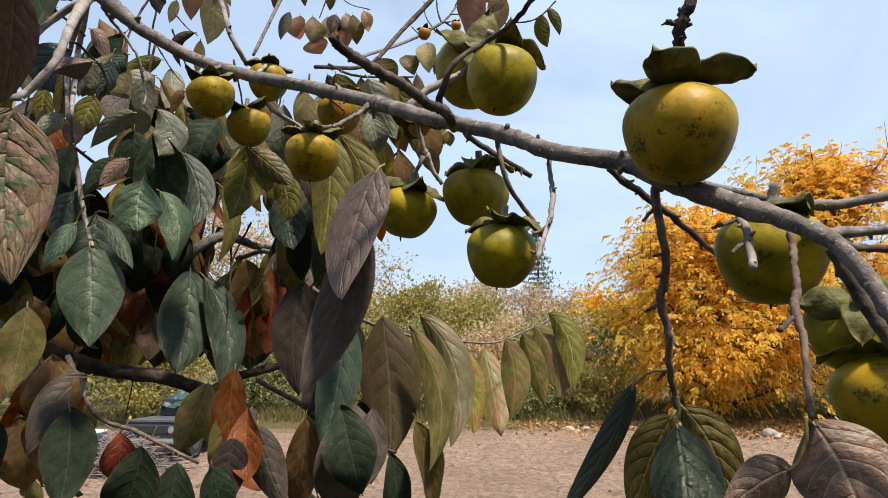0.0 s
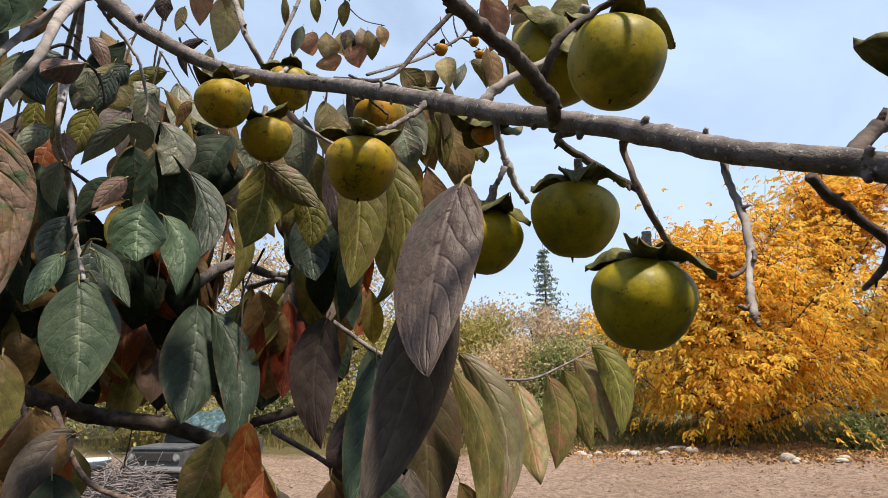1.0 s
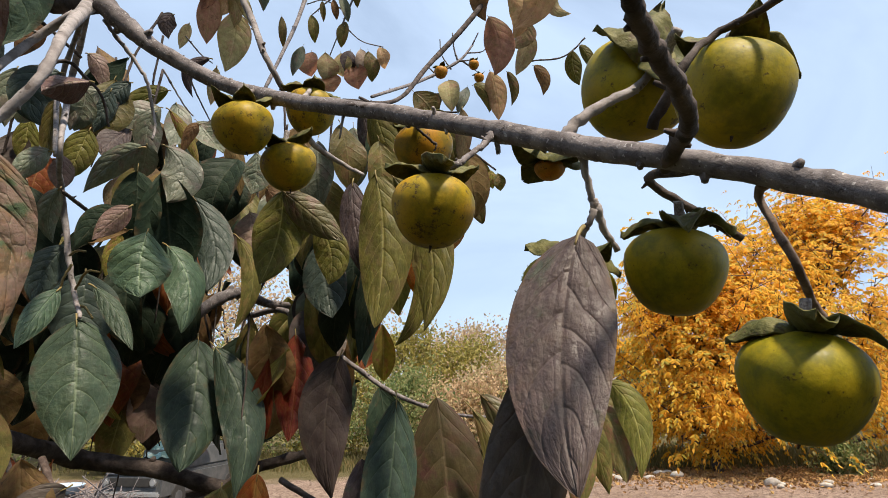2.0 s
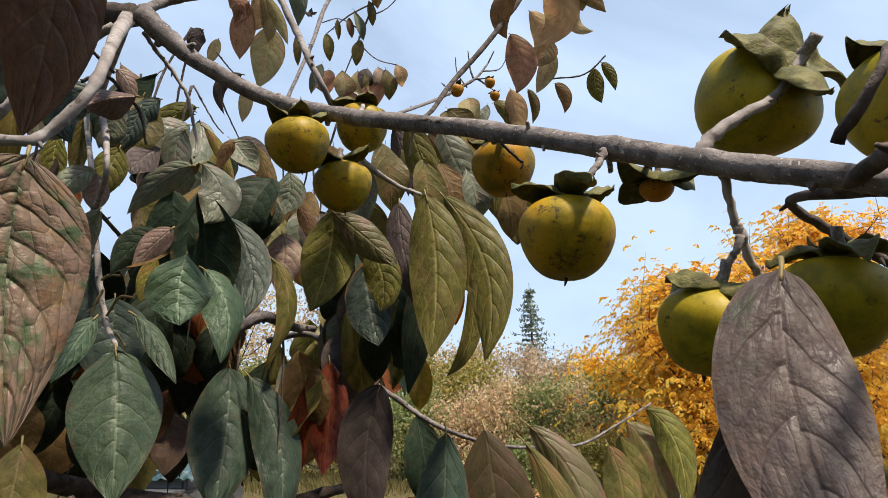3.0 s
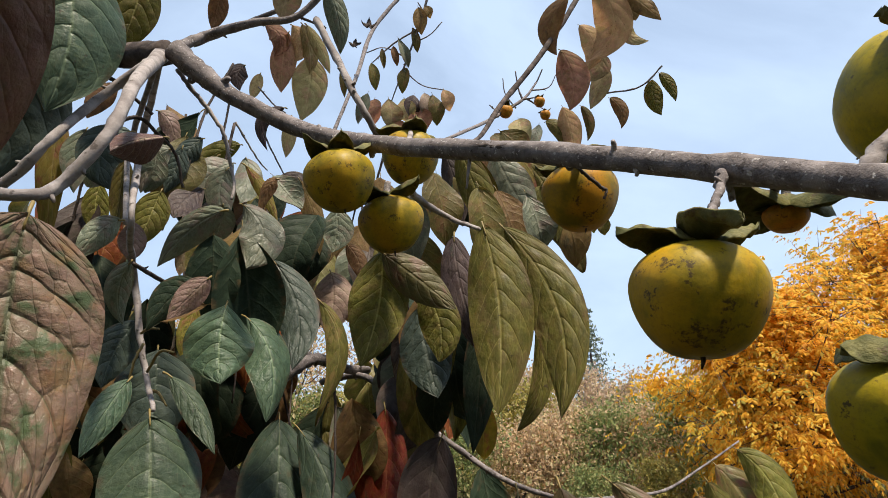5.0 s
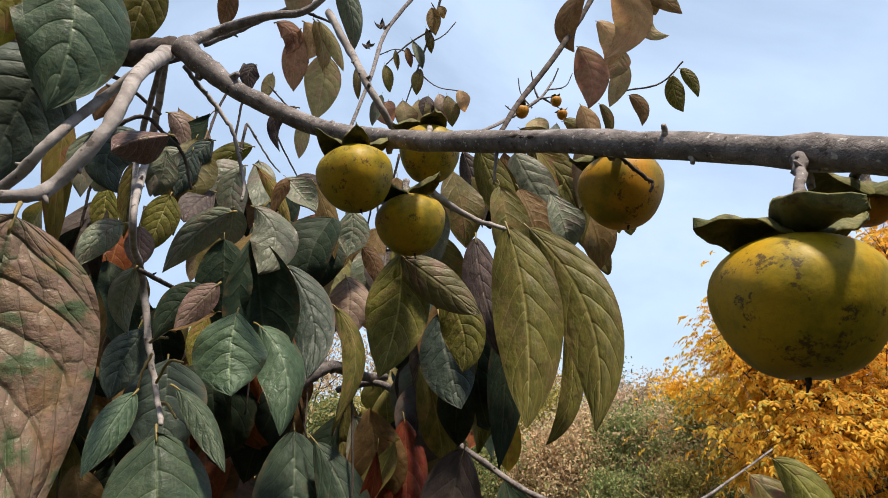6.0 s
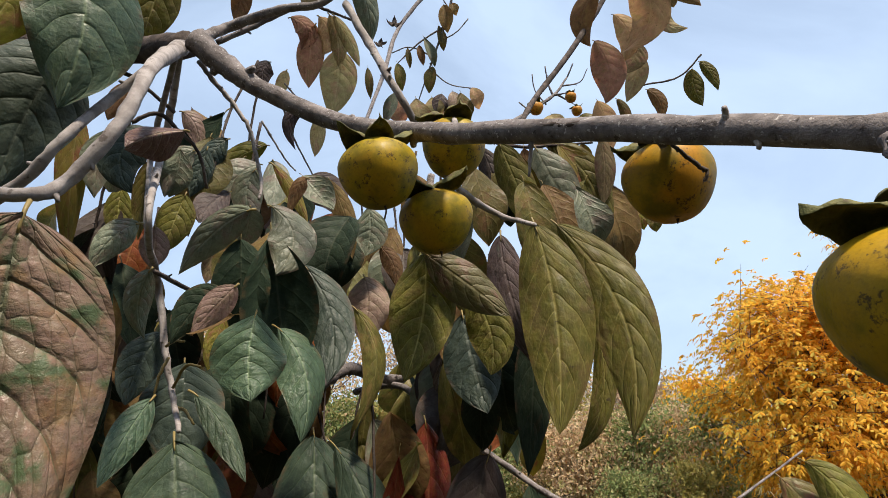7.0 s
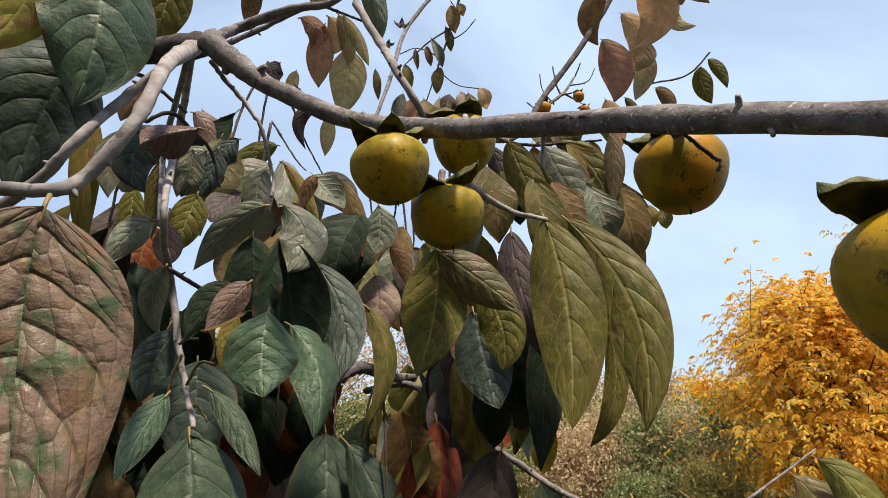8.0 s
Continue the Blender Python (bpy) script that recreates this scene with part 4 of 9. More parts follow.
def leaf_shape(bend, seed):
    """A unit leaf: base at the origin, tip at (0, 0, -1), face towards -y, half width 0.5 at its widest."""
    rng = np.random.default_rng(seed)
    nu, nv = 11, 33
    full, tipw = rng.uniform(0.43, 0.55), rng.uniform(0.78, 1.0)
    round_base = rng.uniform(0.60, 0.85)
    wave, ph = rng.uniform(0.015, 0.055), rng.uniform(0, 6.28, 4)
    fold, side = rng.uniform(0.05, 0.42), rng.uniform(-0.07, 0.07)
    hook, turn = rng.uniform(-0.12, 0.32), rng.uniform(-1.1, 1.1)
    if seed >= 50:
        round_base, fold, turn, side, hook = 0.36, 0.14, 0.25 * turn, 0.4 * side, 0.05
    verts, uvs = [], []
    for i in range(nv):
        s = i / (nv - 1)
        k = s ** (math.log(0.5) / math.log(full))
        w = 0.5 * math.sin(math.pi * k) ** (round_base if s < full else 0.82 * tipw) if 0 < s < 1 else 0.004
        if s > 0.86:
            w = max(w * (1 - (s - 0.86) * 1.2), 0.012 * (1 - s) / 0.14 + 0.003)
        arch = -bend * math.sin(math.pi * s * 0.9) * 0.9 + hook * max(0, s - 0.7) ** 1.5 * 3
        sway = side * math.sin(math.pi * s)
        for j in range(nu):
            u = j / (nu - 1) * 2 - 1
            x = w * u + sway
            y = arch - fold * abs(u) ** 1.4 * w + wave * math.sin(7 * s + ph[0] + (2.2 if u > 0 else 0)) * u * u
            y += (0.018 * math.sin(11 * s + ph[1] + 3 * u) + 0.02 * math.sin(5 * s + ph[3] - 2 * u)) * abs(u)
            vein = math.sin(math.pi * abs((6.4 * s - 1.75 * abs(u) ** 1.5 + (0.37 if u > 0 else 0.0)) % 1.0 - 0.5))
            y -= 0.006 * vein * math.sin(math.pi * s) ** 0.5 * (1 - u ** 4) * min(1, abs(u) * 6)
            z = -s + 0.03 * math.sin(ph[2]) * u * math.sin(math.pi * s)
            a = turn * (s - 0.3) * s
            x, y = sway + (x - sway) * math.cos(a) - (y - arch) * math.sin(a), arch + (x - sway) * math.sin(a) + (y - arch) * math.cos(a)
            verts.append((x, y, z))
            uvs.append((u * 0.5 + 0.5, s))
    faces = [(i * nu + j, i * nu + j + 1, (i + 1) * nu + j + 1, (i + 1) * nu + j) for i in range(nv - 1) for j in range(nu - 1)]
    o = len(verts)
    stem = tube_data([(0.01, 0.07, 0.085, 0.012), (0.005, 0.035, 0.065, 0.010), (0, 0.006, 0.02, 0.009), (0, 0.002, -0.03, 0.006)], 5, 2)
    verts += [tuple(p) for p in stem[0]]
    uvs += [(0.5, 0.0)] * len(stem[0])
    stems = [tuple(a + o for a in f) for f in stem[1]]
    return verts, faces, stems, uvs


def leaf_mesh(bend, seed, tone):
    key = (round(bend * 20), seed, tone)
    if key not in LEAF_MESH:
        verts, faces, stems, uvs = leaf_shape(key[0] / 20, seed)
        ob = mesh_object("leaf", verts, faces + stems, [LEAF[tone], PETIOLE], persimmon_tree, uvs=uvs)
        ob.data.polygons.foreach_set("material_index", [0] * len(faces) + [1] * len(stems))
        LEAF_MESH[key] = ob.data
        return ob
    ob = new("leaf", LEAF_MESH[key])
    ob.parent = persimmon_tree
    return ob


def leaf(base, tip, width, facing, bend, tone, calm=False):
    """A hanging leaf from base to tip, whose upper face looks towards the given bearing (0 is -y, 90 is +x)."""
    COUNT["seed"] += 1
    b, t = Vector(base), Vector(tip)
    axis = b - t
    length = axis.length
    axis.normalize()
    a = radians(facing)
    n = Vector((math.sin(a), -math.cos(a), 0.25))
    n = (n - axis * n.dot(axis)).normalized()
    x = axis.cross(n)
    m = Matrix((( -x.x, -n.x, axis.x, b.x), (-x.y, -n.y, axis.y, b.y), (-x.z, -n.z, axis.z, b.z), (0, 0, 0, 1)))
    if m.to_3x3().determinant() < 0:
        m = Matrix(((x.x, -n.x, axis.x, b.x), (x.y, -n.y, axis.y, b.y), (x.z, -n.z, axis.z, b.z), (0, 0, 0, 1)))
    ob = leaf_mesh(bend, (50 if calm else 0) + COUNT["seed"] % 9, tone)
    deep = (length + width) / 2
    ob.matrix_world = m @ Matrix.Diagonal((width * 0.98, deep, length, 1))
    return ob


def spine_leaf(base, mid, tip, width, facing, tone, fold=0.25, twist=0.0, wave=0.03, full=0.44, curl=0.0):
    """A leaf of its own shape: its midrib bends from base through mid to tip; fold drops both halves, curl rolls the margins, twist turns the tip."""
    COUNT["seed"] += 1
    rng = np.random.default_rng(COUNT["seed"])
    b, m, t = (np.array(p, float) for p in (base, mid, tip))
    ctrl = 2 * m - (b + t) / 2
    nu, nv = 15, 46
    length = np.linalg.norm(m - b) + np.linalg.norm(t - m)
    ph = rng.uniform(0, 6.28, 5)
    round_base, point = rng.uniform(0.60, 0.95), rng.uniform(0.68, 0.88)
    lop = rng.uniform(-0.06, 0.06)
    hook = rng.uniform(-0.03, 0.05) * length
    a = radians(facing)
    face = np.array([math.sin(a), -math.cos(a), -0.05])
    verts, uvs = [], []
    for i in range(nv):
        s = i / (nv - 1)
        p = b * (1 - s) ** 2 + ctrl * 2 * s * (1 - s) + t * s * s
        d = (ctrl - b) * (1 - s) + (t - ctrl) * s
        d /= np.linalg.norm(d) + 1e-9
        nrm = face - d * np.dot(face, d)
        nrm /= np.linalg.norm(nrm)
        side = np.cross(d, nrm)
        k = s ** (math.log(0.5) / math.log(full))
        w = 0.5 * math.sin(math.pi * k) ** (round_base if s < full else point) if 0 < s < 1 else 0.004
        if s > 0.85:
            w = max(w * (1 - (s - 0.85) * 1.5), 0.014 * (1 - s) / 0.15 + 0.003)
        w *= width
        p = p + nrm * hook * max(0.0, s - 0.7) * 3
        turn = radians(twist) * (s - 0.25)
        for j in range(nu):
            u = j / (nu - 1) * 2 - 1
            x = w * u * (1 + lop * (1 if u > 0 else -1))
            y = -fold * abs(u) ** 1.35 * w - curl * max(0.0, abs(u) - 0.45) ** 2 * w * 3
            y += wave * width * (math.sin(8 * s + ph[0] + (1.9 if u > 0 else 0)) * u * u + 0.5 * math.sin(15 * s + ph[1] + 2 * u) * abs(u) ** 3)
            y += 0.018 * width * math.sin(6 * s + ph[2] - 2.4 * u)
            off = (6.4 * s - 1.75 * abs(u) ** 1.5 + (0.37 if u > 0 else 0.0)) % 1.0 - 0.5
            y += 0.012 * width * math.sin(math.pi * abs(off)) * math.sin(math.pi * s) ** 0.5 * (1 - u ** 4) * min(1, abs(u) * 5)
            q = p + side * (x * math.cos(turn) - y * math.sin(turn)) + nrm * (x * math.sin(turn) + y * math.cos(turn))
            verts.append(tuple(q))
            uvs.append((u * 0.5 + 0.5, s))
    faces = [(i * nu + j, i * nu + j + 1, (i + 1) * nu + j + 1, (i + 1) * nu + j) for i in range(nv - 1) for j in range(nu - 1)]
    o = len(verts)
    back = (b - ctrl) / (np.linalg.norm(b - ctrl) + 1e-9)
    n0 = face / np.linalg.norm(face)
    rad = max(0.0011, width * 0.013)
    reach = 0.055 * length
    stem = tube_data([(*(b + back * reach * 0.9 - n0 * reach * 0.8), rad * 1.1), (*(b + back * reach * 0.45 - n0 * reach * 0.25), rad), (*b, rad * 0.9), (*(b - back * reach + n0 * 0.0005), rad * 0.6)], 6, 3)
    verts += [tuple(p) for p in stem[0]]
    uvs += [(0.5, 0.0)] * len(stem[0])
    ob = mesh_object("leaf", verts, faces + [tuple(x + o for x in f) for f in stem[1]], [LEAF[tone], PETIOLE], persimmon_tree, uvs=uvs)
    ob.data.polygons.foreach_set("material_index", [0] * len(faces) + [1] * len(stem[1]))
    return ob


INNER = {}


def inner(base, tip, width, facing, tone):
    """A leaf deep in the crown, kept for one joined mesh a tone."""
    b, t = np.array(base), np.array(tip)
    axis = b - t
    length = np.linalg.norm(axis)
    axis /= length
    a = radians(facing)
    nrm = np.array([math.sin(a), -math.cos(a), 0.2])
    nrm -= axis * np.dot(nrm, axis)
    nrm /= np.linalg.norm(nrm)
    side = np.cross(nrm, axis)
    verts, faces, stems, uvs = INNER_SHAPES[len(INNER.setdefault(tone, [])) % 5]
    v = np.array(verts)
    w = b + v[:, :1] * side * width - v[:, 1:2] * nrm * (length + width) / 2 + v[:, 2:] * axis * length
    INNER[tone].append((w.tolist(), faces, uvs))


INNER_SHAPES = [leaf_shape(0.05 + 0.05 * k, 40 + k) for k in range(5)]


persimmon((-0.334, 0.828, 2.434), 0.0612, "yellow", (6, -8), 1, 1.00, "yellow-green persimmon with a dark scab under the limb")
persimmon((-0.299, 0.875, 2.407), 0.0605, "yellow", (4, -6), 2, 1.00, "yellow-green persimmon with dark scab marks hanging in a pair")
persimmon((-0.111, 0.581, 2.256), 0.0485, "yellow", (0, 4), 3, 1.10, "yellow persimmon with a broad dry calyx below the limb")
persimmon((0.054, 0.528, 2.155), 0.0529, "green", (8, 8), 4, 1.00, "olive green persimmon on a knotted twig")
persimmon((0.058, 0.566, 2.313), 0.0618, "green", (-10, 12), 5, 1.00, "olive yellow persimmon above the limb")
persimmon((0.029, 0.660, 2.367), 0.0768, "green", (56, 50), 6, 1.35, "green persimmon half covered by its large calyx")
persimmon((0.033, 0.618, 2.225), 0.0596, "green", (10, 6), 7, 1.00, "green persimmon with a diagonal shade on its skin")
persimmon((-0.032, 0.619, 2.213), 0.0547, "green", (10, 14), 8, 1.20, "dark green persimmon half behind a purple leaf")
persimmon((0.155, 0.412, 2.203), 0.0609, "yellow", (4, 4), 9, 1.40, "large yellow-green persimmon with an orange cheek")
persimmon((0.240, 0.508, 2.147), 0.0721, "green", (6, 4), 10, 1.00, "green persimmon behind grey twigs")
persimmon((0.262, 0.458, 2.093), 0.0555, "green", (50, -25), 11, 1.00, "green persimmon with a folded calyx")
persimmon((0.265, 0.435, 2.054), 0.0591, "yellow", (4, 0), 12, 1.00, "large yellow-green speckled persimmon")
persimmon((-0.289, 0.913, 2.493), 0.0601, "yellow", (0, 4), 13, 1.00, "yellow persimmon behind the limb")
persimmon((-0.134, 0.756, 2.370), 0.0518, "amber", (0, -4), 14, 1.00, "orange-topped persimmon below the limb with a bare twig across")
persimmon((-0.245, 2.560, 3.499), 0.0571, "orange", (0, 0), 15, 1.00, "small orange persimmon on a high twig")
persimmon((-0.105, 2.606, 3.554), 0.0461, "orange", (0, 0), 16, 1.00, "small orange persimmon on a high twig")
persimmon((-0.084, 2.667, 3.525), 0.0445, "orange", (0, 0), 17, 1.00, "small orange persimmon on a high twig")
persimmon((-0.031, 0.697, 2.312), 0.045, "orange", (4, 6), 18, 1.9, "shrivelled orange persimmon under its broad dry calyx", 0.5)
branch("limb", [(-0.548, 0.875, 2.634, 0.0131), (-0.514, 0.884, 2.603, 0.0113), (-0.480, 0.891, 2.576, 0.0096), (-0.397, 0.895, 2.527, 0.0090), (-0.294, 0.837, 2.469, 0.0087), (-0.174, 0.736, 2.399, 0.0078), (-0.078, 0.658, 2.341, 0.0073), (-0.020, 0.599, 2.299, 0.0070), (0.017, 0.559, 2.274, 0.0067), (0.065, 0.518, 2.244, 0.0065), (0.090, 0.479, 2.218, 0.0058), (0.132, 0.455, 2.201, 0.0060), (0.153, 0.433, 2.181, 0.0060), (0.183, 0.413, 2.161, 0.0059), (0.202, 0.394, 2.146, 0.0050), (0.215, 0.376, 2.129, 0.0042), (0.223, 0.361, 2.099, 0.0039), (0.227, 0.347, 2.071, 0.0038)], BARK, 7)
branch("limb", [(-0.581, 0.905, 2.657, 0.0149), (-0.680, 0.937, 2.688, 0.0135), (-0.761, 0.921, 2.686, 0.0135), (-0.881, 0.899, 2.677, 0.0169), (-1.180, 0.863, 2.597, 0.0202)], BARK_DARK, 2)
branch("branch", [(-0.576, 0.891, 2.642, 0.0090), (-0.489, 0.752, 2.509, 0.0056), (-0.468, 0.706, 2.432, 0.0047), (-0.492, 0.696, 2.388, 0.0045), (-0.503, 0.679, 2.374, 0.0042), (-0.546, 0.669, 2.378, 0.0046), (-0.616, 0.653, 2.382, 0.0049)], BARK_PALE, 3)
branch("branch", [(-0.579, 0.873, 2.619, 0.0051), (-0.623, 0.870, 2.584, 0.0050), (-0.626, 0.817, 2.503, 0.0047), (-0.658, 0.816, 2.466, 0.0051), (-0.721, 0.816, 2.428, 0.0061)], BARK_PALE, 2)
branch("twig", [(-0.562, 0.872, 2.617, 0.0038), (-0.737, 1.088, 2.659, 0.0053), (-0.485, 0.763, 2.391, 0.0026), (-0.666, 1.012, 2.430, 0.0043), (-0.649, 1.020, 2.341, 0.0038), (-0.631, 1.016, 2.292, 0.0034), (-0.558, 0.928, 2.249, 0.0022)], BARK_PALE, 3)
branch("twig", [(-0.559, 0.862, 2.603, 0.0030), (-0.742, 1.069, 2.629, 0.0040), (-0.590, 0.891, 2.439, 0.0029)], BARK_PALE, 2)
branch("twig", [(-0.575, 0.892, 2.393, 0.0021), (-0.767, 1.241, 2.471, 0.0036), (-1.592, 2.751, 2.814, 0.0086)], BARK_DARK, 2)
branch("branch", [(-0.588, 0.925, 2.678, 0.0064), (-0.568, 0.966, 2.726, 0.0062), (-0.486, 0.932, 2.706, 0.0051), (-0.436, 0.939, 2.712, 0.0042), (-0.396, 0.935, 2.747, 0.0040), (-0.365, 0.924, 2.797, 0.0033)], BARK, 3)
branch("twig", [(-0.411, 0.943, 2.707, 0.0048), (-0.379, 0.930, 2.639, 0.0042), (-0.342, 0.897, 2.559, 0.0038), (-0.324, 0.918, 2.524, 0.0035)], BARK_PALE, 3)
branch("twig", [(-0.554, 0.893, 2.622, 0.0028), (-0.536, 0.902, 2.596, 0.0026), (-0.516, 0.911, 2.569, 0.0023), (-0.501, 0.916, 2.542, 0.0021), (-0.493, 0.918, 2.510, 0.0019), (-0.485, 0.916, 2.483, 0.0016), (-0.482, 0.908, 2.462, 0.0014)], BARK_PALE, 5)
branch("twig", [(-0.312, 0.900, 2.495, 0.0036), (-0.286, 0.925, 2.455, 0.0037), (-0.256, 0.964, 2.442, 0.0027), (-0.219, 0.898, 2.403, 0.0019)], BARK_PALE, 3)
branch("twig", [(-0.072, 0.652, 2.337, 0.0035), (-0.080, 0.635, 2.320, 0.0023), (-0.089, 0.618, 2.305, 0.0020), (-0.098, 0.601, 2.292, 0.0020), (-0.109, 0.581, 2.282, 0.0025)], BARK, 2)
branch("twig", [(-0.032, 0.611, 2.307, 0.0045), (-0.020, 0.614, 2.323, 0.0038), (-0.000, 0.619, 2.338, 0.0034), (0.024, 0.624, 2.352, 0.0032), (0.047, 0.625, 2.382, 0.0030)], BARK_PALE, 2)
branch("branch", [(0.017, 0.567, 2.272, 0.0041), (0.013, 0.525, 2.270, 0.0041), (0.004, 0.488, 2.260, 0.0037), (-0.008, 0.460, 2.261, 0.0037), (-0.021, 0.438, 2.261, 0.0035), (-0.033, 0.416, 2.261, 0.0033), (-0.039, 0.402, 2.261, 0.0029), (-0.042, 0.394, 2.263, 0.0023)], BARK_DARK, 4)
branch("twig", [(0.006, 0.545, 2.285, 0.0033), (0.019, 0.528, 2.310, 0.0023), (0.044, 0.548, 2.339, 0.0021), (0.067, 0.529, 2.344, 0.0021), (0.086, 0.491, 2.346, 0.0019)], BARK_DARK, 1)
branch("twig", [(-0.023, 0.602, 2.301, 0.0031), (-0.020, 0.605, 2.293, 0.0024), (-0.015, 0.612, 2.272, 0.0023), (-0.012, 0.614, 2.265, 0.0030), (-0.006, 0.620, 2.250, 0.0023), (0.001, 0.624, 2.239, 0.0020)], BARK_PALE, 0)
branch("twig", [(-0.015, 0.608, 2.262, 0.0024), (-0.019, 0.608, 2.252, 0.0020), (-0.025, 0.614, 2.242, 0.0023)], BARK_PALE, 0)
branch("twig", [(0.034, 0.545, 2.263, 0.0040), (0.025, 0.628, 2.288, 0.0027), (0.053, 0.642, 2.272, 0.0028), (0.086, 0.644, 2.250, 0.0025)], BARK_DARK, 3)
branch("twig", [(0.055, 0.526, 2.250, 0.0040), (0.054, 0.544, 2.246, 0.0021), (0.061, 0.534, 2.211, 0.0020), (0.076, 0.551, 2.192, 0.0020), (0.084, 0.551, 2.180, 0.0020)], BARK_TWIG, 2)
branch("twig", [(0.0891, 0.4951, 2.2250, 0.0021), (0.0889, 0.4854, 2.2029, 0.0017), (0.0892, 0.4750, 2.1854, 0.0019), (0.0861, 0.4651, 2.1690, 0.0018), (0.0808, 0.4564, 2.1543, 0.0015), (0.0751, 0.4415, 2.1385, 0.0017)], BARK_PALE, 2)
branch("spur", [(0.0852, 0.4627, 2.1642, 0.0010), (0.0798, 0.4595, 2.1590, 0.0010), (0.0739, 0.4571, 2.1561, 0.0012)], BARK_TWIG, 0)
branch("spur", [(0.0766, 0.4457, 2.1430, 0.0010), (0.0729, 0.4439, 2.1419, 0.0010), (0.0710, 0.4441, 2.1430, 0.0008)], BARK_TWIG, 0)
branch("spur", [(0.0752, 0.4414, 2.1389, 0.0013), (0.0755, 0.4401, 2.1367, 0.0010), (0.0756, 0.4389, 2.1346, 0.0007)], BARK_TWIG, 0)
branch("spur", [(0.0866, 0.4649, 2.1689, 0.0010), (0.0862, 0.4614, 2.1662, 0.0010), (0.0843, 0.4579, 2.1625, 0.0008)], BARK_TWIG, 0)
branch("twig", [(0.151, 0.439, 2.180, 0.0034), (0.149, 0.448, 2.179, 0.0028), (0.150, 0.443, 2.151, 0.0024), (0.152, 0.448, 2.130, 0.0025), (0.150, 0.457, 2.111, 0.0026), (0.154, 0.459, 2.094, 0.0022), (0.155, 0.467, 2.073, 0.0022), (0.159, 0.475, 2.056, 0.0018), (0.161, 0.478, 2.042, 0.0016)], BARK_TWIG, 2)
branch("spur", [(0.1482, 0.4476, 2.1691, 0.0009), (0.1437, 0.4457, 2.1643, 0.0012), (0.1392, 0.4437, 2.1596, 0.0008)], BARK_TWIG, 0)
branch("spur", [(0.1500, 0.4443, 2.1392, 0.0009), (0.1471, 0.4432, 2.1386, 0.0012), (0.1441, 0.4422, 2.1380, 0.0008)], BARK_TWIG, 0)
branch("spur", [(0.1527, 0.4487, 2.1281, 0.0009), (0.1491, 0.4480, 2.1270, 0.0012), (0.1456, 0.4473, 2.1260, 0.0008)], BARK_TWIG, 0)
branch("spur", [(0.1496, 0.4568, 2.1107, 0.0009), (0.1448, 0.4568, 2.1082, 0.0012), (0.1400, 0.4564, 2.1056, 0.0008)], BARK_TWIG, 0)
branch("spur", [(0.1550, 0.4588, 2.0942, 0.0009), (0.1559, 0.4573, 2.0892, 0.0012), (0.1568, 0.4557, 2.0843, 0.0008)], BARK_TWIG, 0)
branch("spur", [(0.1545, 0.4677, 2.0717, 0.0009), (0.1511, 0.4689, 2.0677, 0.0012), (0.1477, 0.4700, 2.0637, 0.0008)], BARK_TWIG, 0)
branch("twig", [(0.132, 0.500, 2.211, 0.0026), (0.158, 0.516, 2.195, 0.0027), (0.189, 0.542, 2.180, 0.0026), (0.282, 0.736, 2.186, 0.0024)], BARK_DARK, 4)
branch("twig", [(0.193, 0.439, 2.164, 0.0024), (0.187, 0.412, 2.142, 0.0023), (0.181, 0.395, 2.123, 0.0019)], BARK_PALE, 2)
branch("spur", [(0.1884, 0.4306, 2.1563, 0.0010), (0.1804, 0.4270, 2.1532, 0.0013), (0.1725, 0.4232, 2.1501, 0.0009)], BARK_TWIG, 0)
branch("spur", [(0.1860, 0.4110, 2.1406, 0.0010), (0.1799, 0.4072, 2.1365, 0.0013), (0.1739, 0.4032, 2.1324, 0.0009)], BARK_TWIG, 0)
branch("twig", [(0.229, 0.454, 2.153, 0.0024), (0.224, 0.443, 2.134, 0.0021), (0.219, 0.433, 2.115, 0.0024), (0.214, 0.427, 2.102, 0.0027), (0.213, 0.419, 2.088, 0.0020), (0.207, 0.407, 2.064, 0.0018), (0.204, 0.400, 2.048, 0.0014)], BARK_TWIG, 2)
branch("twig", [(0.210, 0.422, 2.099, 0.0014), (0.198, 0.412, 2.092, 0.0015)], BARK_DARK, 1)
branch("branch", [(0.204, 0.525, 2.204, 0.0034), (0.258, 0.532, 2.191, 0.0038), (0.298, 0.526, 2.186, 0.0037), (0.342, 0.509, 2.191, 0.0035)], BARK, 2)
branch("branch", [(0.243, 0.466, 2.153, 0.0035), (0.277, 0.479, 2.156, 0.0035), (0.335, 0.493, 2.162, 0.0035)], BARK, 2)
branch("twig", [(0.264, 0.469, 2.146, 0.0025), (0.292, 0.472, 2.144, 0.0025), (0.324, 0.475, 2.140, 0.0025)], BARK_DARK, 1)
branch("twig", [(0.132, 0.455, 2.201, 0.0045), (0.143, 0.483, 2.215, 0.0040), (0.176, 0.511, 2.241, 0.0040), (0.194, 0.510, 2.253, 0.0024)], BARK_DARK, 3)
branch("twig", [(0.152, 0.397, 2.239, 0.0031), (0.153, 0.389, 2.255, 0.0034), (0.160, 0.386, 2.276, 0.0031), (0.177, 0.405, 2.353, 0.0034)], BARK_DARK, 3)
branch("twig", [(0.154, 0.389, 2.256, 0.0015), (0.145, 0.388, 2.258, 0.0015)], BARK_DARK, 1)
